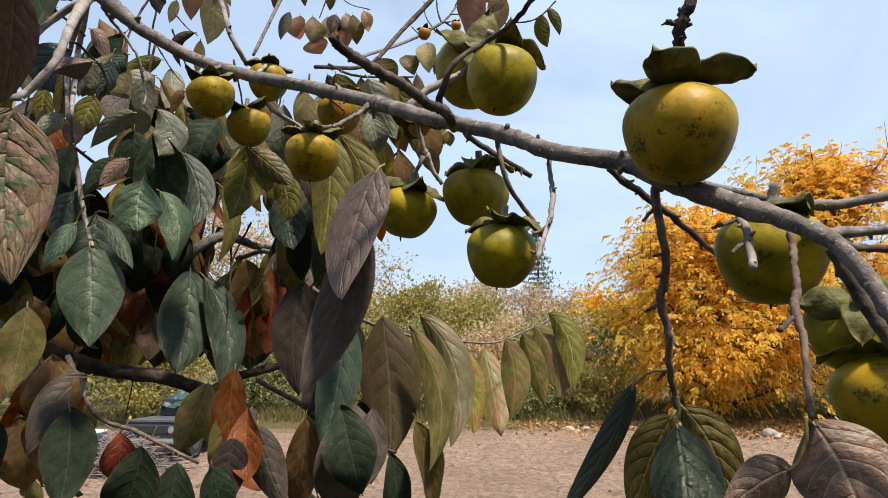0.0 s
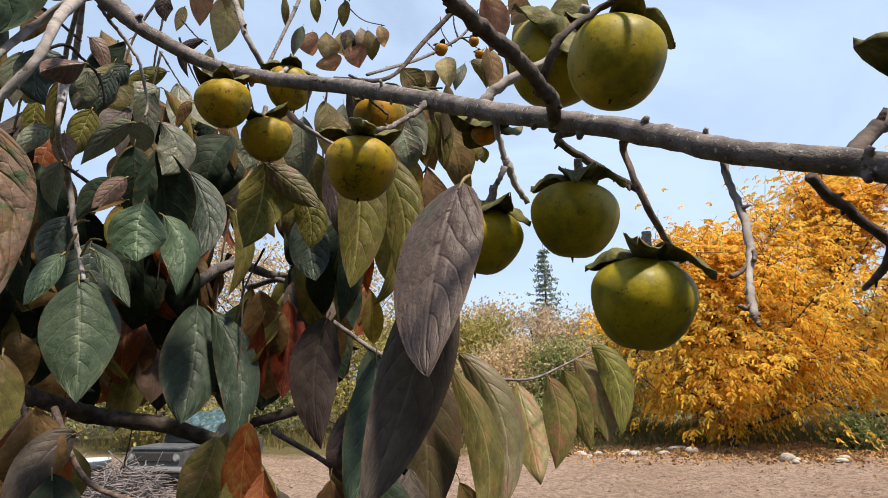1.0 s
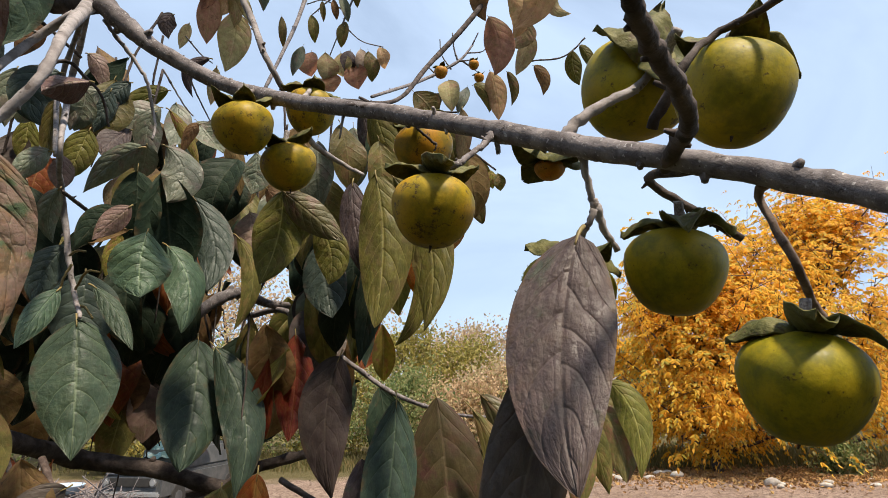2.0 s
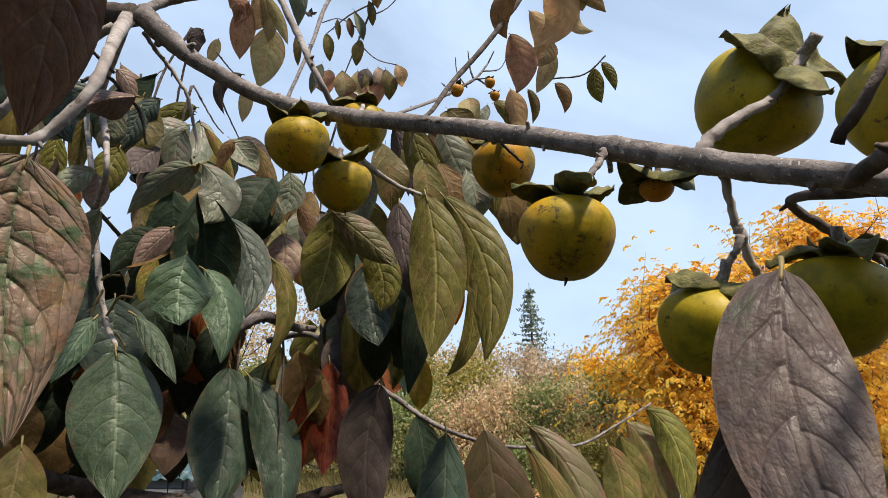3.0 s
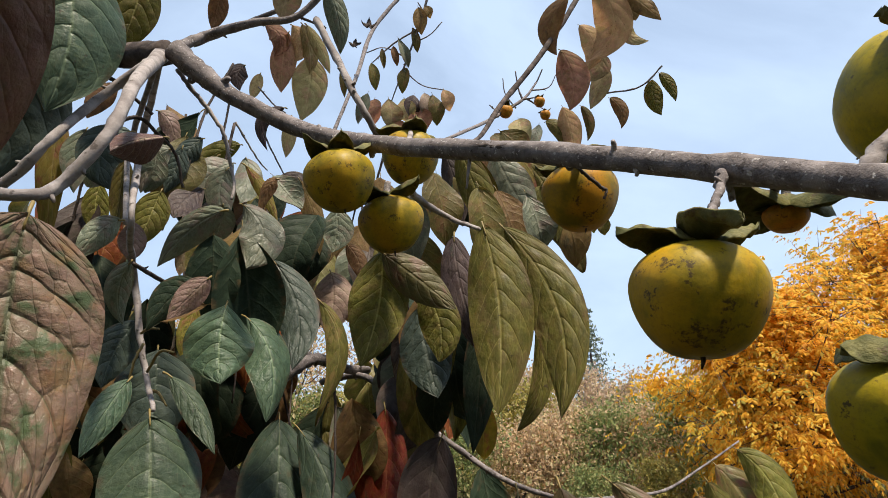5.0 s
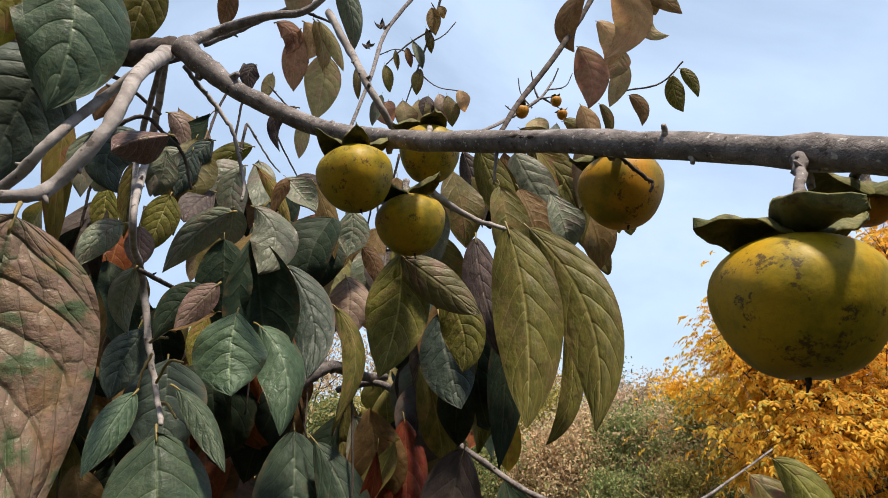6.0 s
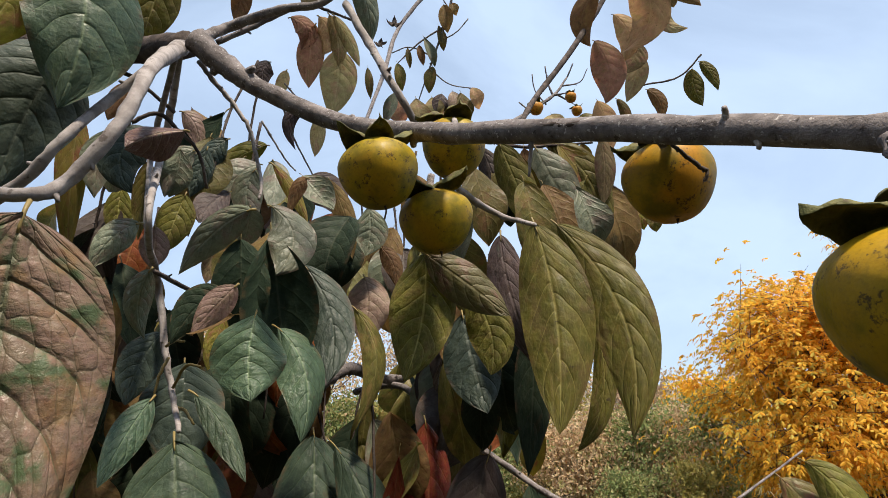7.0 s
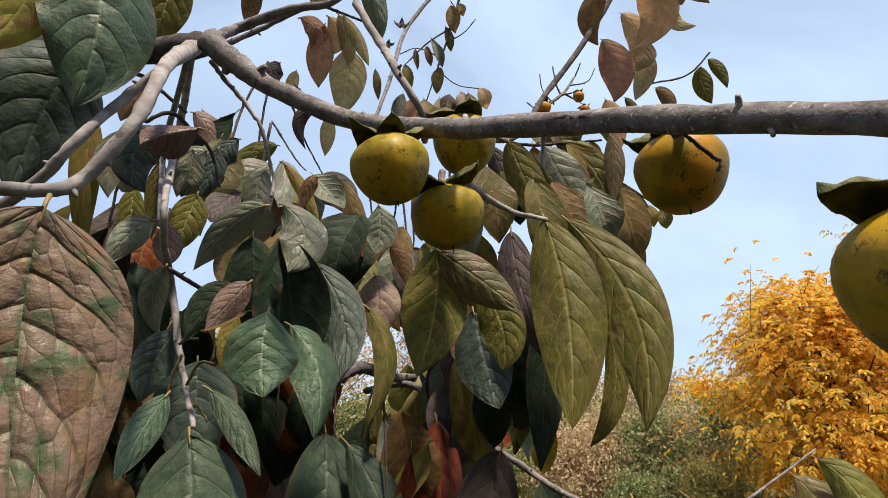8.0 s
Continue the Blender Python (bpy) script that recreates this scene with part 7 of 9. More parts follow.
inner((-0.447, 1.382, 2.565), (-0.394, 1.372, 2.415), 0.073, -30, "olive")
inner((-1.491, 1.716, 2.609), (-1.504, 1.728, 2.504), 0.056, 41, "dark")
inner((-0.744, 1.765, 2.647), (-0.788, 1.768, 2.535), 0.077, 28, "brown")
inner((-1.429, 1.808, 2.743), (-1.435, 1.851, 2.626), 0.080, 64, "dark")
inner((-0.852, 1.719, 2.474), (-0.830, 1.695, 2.366), 0.063, 5, "dark")
inner((-1.463, 1.752, 2.722), (-1.461, 1.744, 2.581), 0.070, 63, "olive")
inner((-0.689, 1.232, 2.417), (-0.688, 1.284, 2.269), 0.087, -64, "dark")
inner((-0.404, 1.542, 2.217), (-0.395, 1.579, 2.112), 0.071, 9, "dark")
inner((-1.001, 1.782, 2.789), (-1.002, 1.770, 2.678), 0.069, -59, "dark")
inner((-1.190, 1.629, 2.768), (-1.209, 1.656, 2.652), 0.058, 18, "dark")
inner((-0.868, 1.324, 2.369), (-0.915, 1.326, 2.241), 0.065, 54, "dark")
inner((-0.473, 1.754, 2.369), (-0.448, 1.735, 2.262), 0.057, -3, "olive")
inner((-0.909, 1.383, 2.808), (-0.891, 1.374, 2.683), 0.075, 28, "brown")
inner((-0.551, 1.861, 2.612), (-0.548, 1.877, 2.500), 0.068, 15, "red")
inner((-1.095, 1.844, 2.802), (-1.084, 1.831, 2.690), 0.058, 6, "red")
inner((-1.085, 1.646, 2.979), (-1.083, 1.666, 2.838), 0.078, 8, "brown")
inner((-0.949, 1.339, 2.357), (-0.960, 1.353, 2.244), 0.065, -22, "brown")
inner((-0.826, 1.415, 2.682), (-0.817, 1.392, 2.561), 0.083, -50, "dark")
inner((-1.127, 1.623, 2.977), (-1.076, 1.634, 2.832), 0.093, -20, "dark")
inner((-0.628, 1.847, 2.719), (-0.630, 1.829, 2.597), 0.062, -37, "dark")
inner((-0.791, 1.470, 2.382), (-0.786, 1.439, 2.272), 0.059, -68, "dark")
inner((-0.944, 1.759, 2.579), (-0.929, 1.761, 2.458), 0.083, -62, "dark")
inner((-0.476, 1.778, 2.267), (-0.447, 1.801, 2.132), 0.076, -33, "red")
inner((-0.857, 1.630, 2.545), (-0.813, 1.637, 2.426), 0.058, 64, "brown")
inner((-0.752, 1.168, 2.214), (-0.724, 1.158, 2.105), 0.060, 60, "dark")
inner((-0.812, 1.817, 2.786), (-0.812, 1.847, 2.638), 0.101, -12, "dark")
inner((-0.457, 1.541, 2.498), (-0.404, 1.545, 2.351), 0.074, 10, "olive")
inner((-0.633, 1.230, 2.372), (-0.626, 1.247, 2.267), 0.062, -65, "brown")
inner((-1.190, 1.666, 2.280), (-1.140, 1.665, 2.152), 0.072, 1, "olive")
inner((-1.420, 1.829, 2.816), (-1.429, 1.857, 2.690), 0.066, 41, "dark")
inner((-0.803, 1.821, 2.773), (-0.871, 1.816, 2.621), 0.079, -17, "olive")
inner((-0.556, 1.851, 2.203), (-0.521, 1.829, 2.071), 0.069, 72, "brown")
inner((-0.284, 1.160, 2.379), (-0.279, 1.210, 2.239), 0.077, -4, "dark")
inner((-0.439, 1.560, 2.446), (-0.436, 1.585, 2.328), 0.058, 40, "brown")
inner((-1.021, 1.652, 2.212), (-0.993, 1.670, 2.086), 0.069, 48, "brown")
inner((-1.037, 1.662, 2.551), (-1.061, 1.645, 2.427), 0.086, -36, "dark")
inner((-1.230, 1.781, 2.606), (-1.257, 1.785, 2.460), 0.090, 22, "dark")
inner((-0.450, 1.435, 2.278), (-0.476, 1.432, 2.163), 0.077, 9, "dark")
inner((-0.575, 1.321, 2.617), (-0.588, 1.329, 2.509), 0.067, -25, "red")
inner((-0.807, 1.285, 2.205), (-0.808, 1.318, 2.100), 0.065, -31, "dark")
inner((-1.057, 1.710, 2.499), (-1.002, 1.692, 2.364), 0.071, 7, "dark")
inner((-0.984, 1.302, 2.476), (-0.996, 1.264, 2.329), 0.101, 67, "dark")
inner((-0.897, 1.682, 2.666), (-0.897, 1.617, 2.515), 0.099, -61, "dark")
inner((-0.362, 1.482, 2.412), (-0.386, 1.468, 2.278), 0.092, 48, "dark")
inner((-1.062, 1.847, 2.787), (-1.052, 1.877, 2.636), 0.103, 66, "red")
inner((-0.452, 1.247, 2.277), (-0.448, 1.293, 2.147), 0.085, 22, "brown")
inner((-1.014, 1.355, 2.336), (-1.002, 1.368, 2.225), 0.061, -1, "dark")
inner((-0.828, 1.686, 2.751), (-0.855, 1.681, 2.609), 0.074, 39, "dark")
inner((-1.060, 1.589, 2.220), (-1.043, 1.586, 2.111), 0.069, -14, "olive")
inner((-1.084, 1.759, 2.929), (-1.070, 1.747, 2.786), 0.083, -73, "dark")
inner((-0.726, 1.493, 2.509), (-0.744, 1.515, 2.363), 0.090, 64, "red")
inner((-1.001, 1.849, 2.746), (-0.995, 1.830, 2.619), 0.081, 14, "olive")
inner((-0.767, 1.588, 2.469), (-0.777, 1.603, 2.347), 0.064, 66, "red")
inner((-0.609, 1.731, 2.181), (-0.615, 1.683, 2.050), 0.070, 58, "dark")
inner((-0.625, 1.191, 2.517), (-0.609, 1.166, 2.389), 0.077, 38, "dark")
inner((-0.398, 1.494, 2.479), (-0.404, 1.487, 2.358), 0.083, -41, "dark")
inner((-0.957, 1.398, 2.214), (-0.973, 1.418, 2.064), 0.103, 57, "brown")
inner((-0.725, 1.363, 2.335), (-0.708, 1.380, 2.199), 0.076, 46, "olive")
inner((-0.634, 1.722, 2.156), (-0.625, 1.704, 2.047), 0.066, -7, "dark")
inner((-1.142, 1.336, 2.433), (-1.124, 1.310, 2.302), 0.086, -65, "olive")
inner((-0.561, 1.446, 2.289), (-0.606, 1.428, 2.158), 0.084, -32, "dark")
inner((-0.969, 1.389, 2.518), (-0.968, 1.353, 2.373), 0.087, -53, "dark")
inner((-1.023, 1.772, 2.643), (-1.042, 1.750, 2.492), 0.087, -7, "dark")
inner((-0.372, 1.680, 2.366), (-0.420, 1.675, 2.218), 0.083, 15, "brown")
inner((-0.369, 1.524, 2.573), (-0.339, 1.543, 2.425), 0.086, 12, "dark")
inner((-1.006, 1.500, 2.907), (-1.000, 1.511, 2.789), 0.068, 60, "red")
inner((-1.495, 1.815, 2.769), (-1.502, 1.845, 2.658), 0.068, -30, "dark")
inner((-1.350, 1.783, 2.213), (-1.339, 1.760, 2.068), 0.097, 20, "brown")
inner((-0.786, 1.748, 2.205), (-0.796, 1.767, 2.083), 0.059, -22, "dark")
inner((-0.945, 1.741, 2.653), (-0.917, 1.707, 2.515), 0.083, -39, "dark")
inner((-1.357, 1.755, 2.489), (-1.372, 1.789, 2.369), 0.067, 42, "red")
inner((-1.076, 1.746, 2.206), (-1.134, 1.751, 2.056), 0.080, 37, "olive")
inner((-1.404, 1.571, 2.520), (-1.366, 1.599, 2.387), 0.070, -38, "brown")
inner((-0.752, 1.592, 2.796), (-0.768, 1.609, 2.675), 0.065, 1, "dark")
inner((-0.934, 1.893, 2.649), (-0.986, 1.894, 2.502), 0.078, 3, "red")
inner((-0.878, 1.334, 2.836), (-0.848, 1.347, 2.698), 0.085, 30, "dark")
inner((-0.527, 1.702, 2.291), (-0.525, 1.652, 2.156), 0.082, -32, "dark")
inner((-0.776, 1.355, 2.738), (-0.802, 1.354, 2.614), 0.068, -40, "brown")
inner((-0.488, 1.680, 2.601), (-0.529, 1.665, 2.471), 0.071, -70, "dark")
inner((-0.957, 1.884, 2.955), (-0.957, 1.908, 2.826), 0.069, 26, "olive")
inner((-1.076, 1.583, 2.455), (-1.115, 1.600, 2.310), 0.097, 40, "dark")
inner((-1.278, 1.834, 2.391), (-1.297, 1.799, 2.255), 0.085, -38, "dark")
inner((-0.564, 1.676, 2.580), (-0.558, 1.683, 2.466), 0.072, 26, "red")
inner((-0.324, 1.402, 2.543), (-0.311, 1.354, 2.400), 0.072, 74, "dark")
inner((-1.405, 1.686, 2.552), (-1.361, 1.716, 2.410), 0.090, 7, "red")
inner((-1.067, 1.715, 2.968), (-1.078, 1.759, 2.842), 0.077, -29, "red")
inner((-0.924, 1.797, 2.511), (-0.925, 1.773, 2.403), 0.057, 73, "dark")
inner((-0.577, 1.844, 2.221), (-0.620, 1.823, 2.084), 0.076, -35, "olive")
inner((-0.768, 1.691, 2.605), (-0.783, 1.724, 2.489), 0.077, 67, "dark")
inner((-0.821, 1.454, 2.317), (-0.802, 1.463, 2.175), 0.094, 23, "dark")
inner((-0.752, 1.838, 2.656), (-0.758, 1.880, 2.509), 0.093, 10, "dark")
inner((-1.012, 1.401, 2.627), (-1.026, 1.355, 2.484), 0.083, -20, "red")
inner((-0.815, 1.694, 2.872), (-0.821, 1.726, 2.742), 0.065, 69, "red")
inner((-0.921, 1.799, 2.179), (-0.896, 1.786, 2.067), 0.063, -36, "brown")
inner((-0.903, 1.241, 2.304), (-0.963, 1.221, 2.161), 0.087, 74, "dark")
inner((-0.789, 1.674, 2.341), (-0.825, 1.655, 2.224), 0.081, 70, "brown")
inner((-1.243, 1.616, 2.433), (-1.257, 1.622, 2.290), 0.078, 39, "olive")
inner((-0.484, 1.407, 2.499), (-0.462, 1.443, 2.379), 0.075, 48, "brown")
inner((-1.299, 1.686, 2.328), (-1.344, 1.700, 2.193), 0.086, -22, "brown")
inner((-0.631, 1.192, 2.348), (-0.663, 1.209, 2.206), 0.078, 32, "dark")
inner((-0.754, 1.534, 2.722), (-0.750, 1.519, 2.604), 0.060, -52, "brown")
inner((-1.156, 1.522, 2.592), (-1.129, 1.561, 2.470), 0.073, -21, "dark")
inner((-1.186, 1.635, 2.286), (-1.147, 1.600, 2.160), 0.073, -36, "olive")
inner((-0.501, 1.447, 2.206), (-0.521, 1.469, 2.079), 0.069, 53, "brown")
inner((-1.088, 1.614, 2.467), (-1.106, 1.603, 2.342), 0.079, -59, "dark")
inner((-0.995, 1.714, 2.554), (-1.003, 1.736, 2.419), 0.073, 10, "dark")
inner((-1.408, 1.571, 2.656), (-1.395, 1.573, 2.550), 0.070, -45, "red")
inner((-1.408, 1.734, 2.762), (-1.395, 1.710, 2.638), 0.060, 0, "dark")
inner((-0.969, 1.699, 2.794), (-0.958, 1.755, 2.661), 0.082, -67, "olive")
inner((-0.671, 1.363, 2.529), (-0.626, 1.366, 2.424), 0.067, -1, "brown")
inner((-0.677, 1.236, 2.265), (-0.683, 1.212, 2.127), 0.080, -42, "olive")
inner((-0.937, 1.414, 2.931), (-0.918, 1.408, 2.782), 0.083, 72, "brown")
inner((-0.910, 1.768, 2.390), (-0.900, 1.726, 2.279), 0.061, 4, "dark")
inner((-0.902, 1.824, 2.740), (-0.925, 1.810, 2.629), 0.066, -23, "dark")
inner((-0.667, 1.882, 2.759), (-0.689, 1.843, 2.609), 0.086, 5, "red")
inner((-0.457, 1.760, 2.274), (-0.460, 1.785, 2.138), 0.091, 19, "dark")
inner((-0.744, 1.326, 2.264), (-0.723, 1.276, 2.115), 0.079, 25, "red")
inner((-1.349, 1.642, 2.474), (-1.341, 1.649, 2.329), 0.073, -21, "red")
inner((-0.512, 1.807, 2.441), (-0.523, 1.757, 2.307), 0.065, 6, "dark")
inner((-0.814, 1.651, 2.193), (-0.797, 1.648, 2.071), 0.061, -36, "dark")
inner((-0.363, 1.332, 2.466), (-0.306, 1.316, 2.322), 0.092, 13, "dark")
inner((-1.075, 1.281, 2.256), (-1.044, 1.293, 2.121), 0.073, -63, "dark")
inner((-0.536, 1.494, 2.234), (-0.542, 1.463, 2.114), 0.082, 20, "olive")
inner((-1.135, 1.474, 2.482), (-1.156, 1.496, 2.349), 0.085, -7, "dark")
inner((-1.218, 1.828, 2.419), (-1.247, 1.850, 2.293), 0.069, 42, "dark")
inner((-0.701, 1.200, 2.356), (-0.691, 1.177, 2.214), 0.089, 74, "red")
inner((-0.605, 1.815, 2.422), (-0.610, 1.873, 2.280), 0.094, 1, "olive")
inner((-0.413, 1.791, 2.625), (-0.446, 1.799, 2.507), 0.068, -39, "dark")
inner((-0.836, 1.180, 2.424), (-0.823, 1.161, 2.303), 0.080, -32, "dark")
inner((-1.292, 1.891, 2.622), (-1.305, 1.844, 2.488), 0.093, -39, "dark")
inner((-0.854, 1.483, 2.773), (-0.864, 1.439, 2.645), 0.082, 16, "dark")
inner((-1.344, 1.730, 2.542), (-1.384, 1.709, 2.394), 0.085, -4, "red")
inner((-1.268, 1.654, 2.740), (-1.272, 1.691, 2.606), 0.071, -37, "brown")
inner((-0.802, 1.528, 2.769), (-0.792, 1.521, 2.660), 0.068, -53, "dark")
inner((-0.930, 1.775, 2.440), (-0.909, 1.742, 2.310), 0.075, -68, "red")
inner((-1.384, 1.807, 2.414), (-1.370, 1.848, 2.264), 0.074, -4, "olive")
inner((-0.586, 1.267, 2.329), (-0.646, 1.255, 2.179), 0.077, 20, "dark")
inner((-0.846, 1.580, 2.454), (-0.804, 1.565, 2.320), 0.084, -34, "dark")
inner((-0.566, 1.293, 2.229), (-0.531, 1.336, 2.090), 0.093, -52, "dark")
inner((-0.767, 1.503, 2.546), (-0.748, 1.480, 2.403), 0.083, 32, "dark")
inner((-0.794, 1.486, 2.221), (-0.801, 1.466, 2.095), 0.087, -57, "brown")
inner((-0.897, 1.607, 2.578), (-0.890, 1.617, 2.446), 0.070, 64, "dark")
inner((-0.794, 1.576, 2.529), (-0.742, 1.587, 2.406), 0.077, 6, "olive")
inner((-0.971, 1.859, 2.182), (-0.962, 1.875, 2.065), 0.062, 46, "red")
inner((-0.419, 1.523, 2.545), (-0.409, 1.484, 2.434), 0.058, -1, "olive")
inner((-1.378, 1.679, 2.495), (-1.373, 1.655, 2.371), 0.062, 63, "red")
inner((-0.881, 1.577, 2.739), (-0.874, 1.618, 2.607), 0.081, 53, "dark")
inner((-1.354, 1.613, 2.757), (-1.373, 1.670, 2.611), 0.085, 43, "dark")
inner((-1.492, 1.731, 2.272), (-1.504, 1.748, 2.138), 0.075, 17, "dark")
inner((-0.855, 1.500, 2.318), (-0.888, 1.532, 2.203), 0.065, -54, "dark")
inner((-1.178, 1.836, 2.440), (-1.202, 1.868, 2.310), 0.088, 41, "dark")
inner((-0.993, 1.701, 2.912), (-1.028, 1.709, 2.783), 0.080, -66, "dark")
inner((-1.255, 1.603, 2.413), (-1.292, 1.635, 2.276), 0.074, -51, "olive")
inner((-0.897, 1.199, 2.106), (-0.922, 1.183, 1.976), 0.067, 23, "dark")
inner((-0.726, 1.022, 2.107), (-0.736, 0.993, 1.956), 0.095, -11, "brown")
inner((-0.893, 1.279, 1.918), (-0.898, 1.309, 1.797), 0.070, -49, "olive")
inner((-0.748, 1.170, 1.989), (-0.721, 1.190, 1.868), 0.067, -68, "dark")
inner((-0.842, 1.273, 2.032), (-0.803, 1.270, 1.891), 0.082, 70, "olive")
inner((-0.883, 1.222, 1.970), (-0.848, 1.214, 1.837), 0.091, 38, "brown")
inner((-0.677, 1.083, 2.077), (-0.665, 1.064, 1.945), 0.073, -14, "red")
inner((-0.867, 1.238, 2.077), (-0.843, 1.229, 1.941), 0.090, -15, "red")
inner((-0.651, 1.003, 2.014), (-0.661, 1.011, 1.885), 0.085, -17, "red")
inner((-0.678, 1.089, 1.985), (-0.680, 1.121, 1.844), 0.090, -5, "dark")
inner((-0.824, 1.151, 1.962), (-0.855, 1.145, 1.845), 0.075, -52, "brown")
inner((-0.866, 1.228, 2.018), (-0.871, 1.200, 1.877), 0.087, -61, "red")
inner((-0.769, 1.222, 1.976), (-0.779, 1.193, 1.840), 0.084, -33, "red")
inner((-0.824, 1.055, 2.103), (-0.815, 1.044, 1.980), 0.061, 42, "brown")
inner((-0.631, 0.963, 2.089), (-0.608, 0.971, 1.965), 0.079, 17, "brown")
inner((-0.804, 1.034, 2.001), (-0.786, 1.054, 1.883), 0.074, 26, "dark")
inner((-0.208, 1.232, 1.977), (-0.221, 1.224, 1.861), 0.070, 38, "olive")
inner((-0.275, 1.251, 1.963), (-0.259, 1.283, 1.817), 0.084, -64, "purple")
inner((-0.258, 1.117, 2.073), (-0.244, 1.109, 1.961), 0.062, 14, "purple")
inner((-0.151, 1.052, 1.999), (-0.155, 1.019, 1.886), 0.064, 45, "plum")
inner((-0.241, 1.108, 1.946), (-0.254, 1.127, 1.841), 0.072, -31, "brown")
inner((-0.303, 1.262, 1.943), (-0.319, 1.321, 1.799), 0.076, -71, "olive")
inner((-0.193, 1.166, 2.004), (-0.165, 1.181, 1.881), 0.071, -14, "dark")
inner((-0.266, 1.233, 2.059), (-0.259, 1.175, 1.917), 0.087, 20, "brown")
inner((-0.191, 1.252, 2.028), (-0.234, 1.255, 1.886), 0.072, 41, "dark")
inner((-0.199, 1.277, 2.038), (-0.184, 1.316, 1.921), 0.074, -52, "dark")
inner((-0.205, 1.293, 2.020), (-0.230, 1.307, 1.907), 0.056, 62, "olive")
inner((-0.192, 1.015, 2.008), (-0.152, 0.993, 1.881), 0.079, 11, "dark")
inner((-0.252, 1.177, 2.030), (-0.262, 1.193, 1.919), 0.056, -37, "dark")
inner((-0.223, 1.128, 2.013), (-0.165, 1.131, 1.870), 0.079, 37, "plum")
inner((-0.414, 1.141, 2.007), (-0.385, 1.113, 1.873), 0.086, 55, "olive")
inner((-0.454, 1.180, 2.048), (-0.454, 1.150, 1.910), 0.091, -27, "olive")
inner((-0.336, 1.010, 2.005), (-0.323, 0.988, 1.899), 0.054, -5, "red")
inner((-0.388, 1.064, 2.012), (-0.404, 1.081, 1.892), 0.072, 42, "olive")
inner((-0.387, 1.077, 2.000), (-0.338, 1.066, 1.869), 0.068, -70, "red")
branch("twig", [(-0.643, 1.013, 2.085, 0.0046), (-0.570, 0.984, 1.999, 0.0035), (-0.472, 0.946, 1.974, 0.0029), (-0.377, 0.940, 1.934, 0.0024)], BARK_TWIG, 2)
branch("twig", [(-0.386, 1.166, 2.040, 0.0046), (-0.278, 1.111, 1.996, 0.0038), (-0.213, 1.093, 1.957, 0.0033), (-0.121, 1.107, 1.924, 0.0023)], BARK_DARK, 2)
branch("twig", [(-0.750, 1.070, 2.114, 0.0044), (-0.645, 0.993, 2.023, 0.0031), (-0.583, 0.935, 1.979, 0.0021)], BARK_DARK, 2)
branch("limb", [(-0.931, 1.035, 2.965, 0.0204), (-0.948, 1.029, 2.878, 0.0215), (-0.962, 1.012, 2.792, 0.0222), (-1.004, 0.996, 2.719, 0.0230), (-1.202, 0.993, 2.605, 0.0254)], BARK_DARK, 3)
dried_calyx((-0.715, 2.178, 3.697), 0.062)
dried_calyx((-0.772, 2.190, 3.627), 0.049)
branch("limb", [(0.216, 0.386, 2.131, 0.0036), (0.223, 0.381, 2.107, 0.0035), (0.232, 0.376, 2.083, 0.0034), (0.245, 0.371, 2.056, 0.0035)], BARK_DARK, 2)
branch("bark_scar", [(-0.204, 0.754, 2.416, 0.0016), (-0.187, 0.739, 2.406, 0.0021), (-0.170, 0.725, 2.396, 0.0012)], BARK_DARK, 0)
branch("stub", [(-0.117, 0.689, 2.365, 0.0028), (-0.119, 0.680, 2.372, 0.0012)], BARK_PALE, 0)
branch("stub", [(-0.107, 0.681, 2.359, 0.0025), (-0.109, 0.678, 2.348, 0.0011)], BARK_PALE, 0)
branch("stub", [(-0.210, 0.766, 2.420, 0.0018), (-0.215, 0.769, 2.389, 0.0008)], BARK_PALE, 0)
branch("stub", [(-0.117, 0.689, 2.365, 0.0021), (-0.119, 0.682, 2.369, 0.0009)], BARK_PALE, 0)
branch("stub", [(0.080, 0.495, 2.228, 0.0025), (0.082, 0.488, 2.234, 0.0011)], BARK_PALE, 0)
branch("stub", [(0.132, 0.455, 2.201, 0.0035), (0.131, 0.448, 2.206, 0.0015)], BARK_PALE, 0)
leaf((-0.280, 1.311, 2.697), (-0.231, 1.361, 2.579), 0.072, -16, 0.12, "moss")
leaf((-0.188, 1.348, 2.706), (-0.130, 1.397, 2.594), 0.064, 15, 0.12, "yellow")
leaf((-0.149, 1.374, 2.716), (-0.141, 1.391, 2.670), 0.024, 11, 0.12, "yellow")
leaf((-0.298, 1.319, 2.661), (-0.275, 1.354, 2.571), 0.057, 16, 0.12, "dark")
leaf((-0.245, 1.337, 2.702), (-0.246, 1.371, 2.602), 0.053, 11, 0.12, "brown")
leaf((-0.335, 1.348, 2.679), (-0.332, 1.386, 2.568), 0.058, 13, 0.12, "grey")
leaf((-0.268, 1.334, 2.633), (-0.223, 1.377, 2.534), 0.058, 5, 0.12, "moss")
leaf((-0.181, 1.372, 2.638), (-0.153, 1.409, 2.547), 0.053, -3, 0.12, "brown")
leaf((-0.203, 1.365, 2.710), (-0.195, 1.403, 2.601), 0.051, -4, 0.12, "moss")
leaf((-0.150, 1.356, 2.640), (-0.168, 1.377, 2.543), 0.057, -16, 0.15, "olive")
leaf((-0.128, 1.387, 2.647), (-0.097, 1.422, 2.505), 0.074, 23, 0.15, "brown")
leaf((-0.145, 1.426, 2.604), (-0.084, 1.455, 2.502), 0.065, 20, 0.15, "olive")
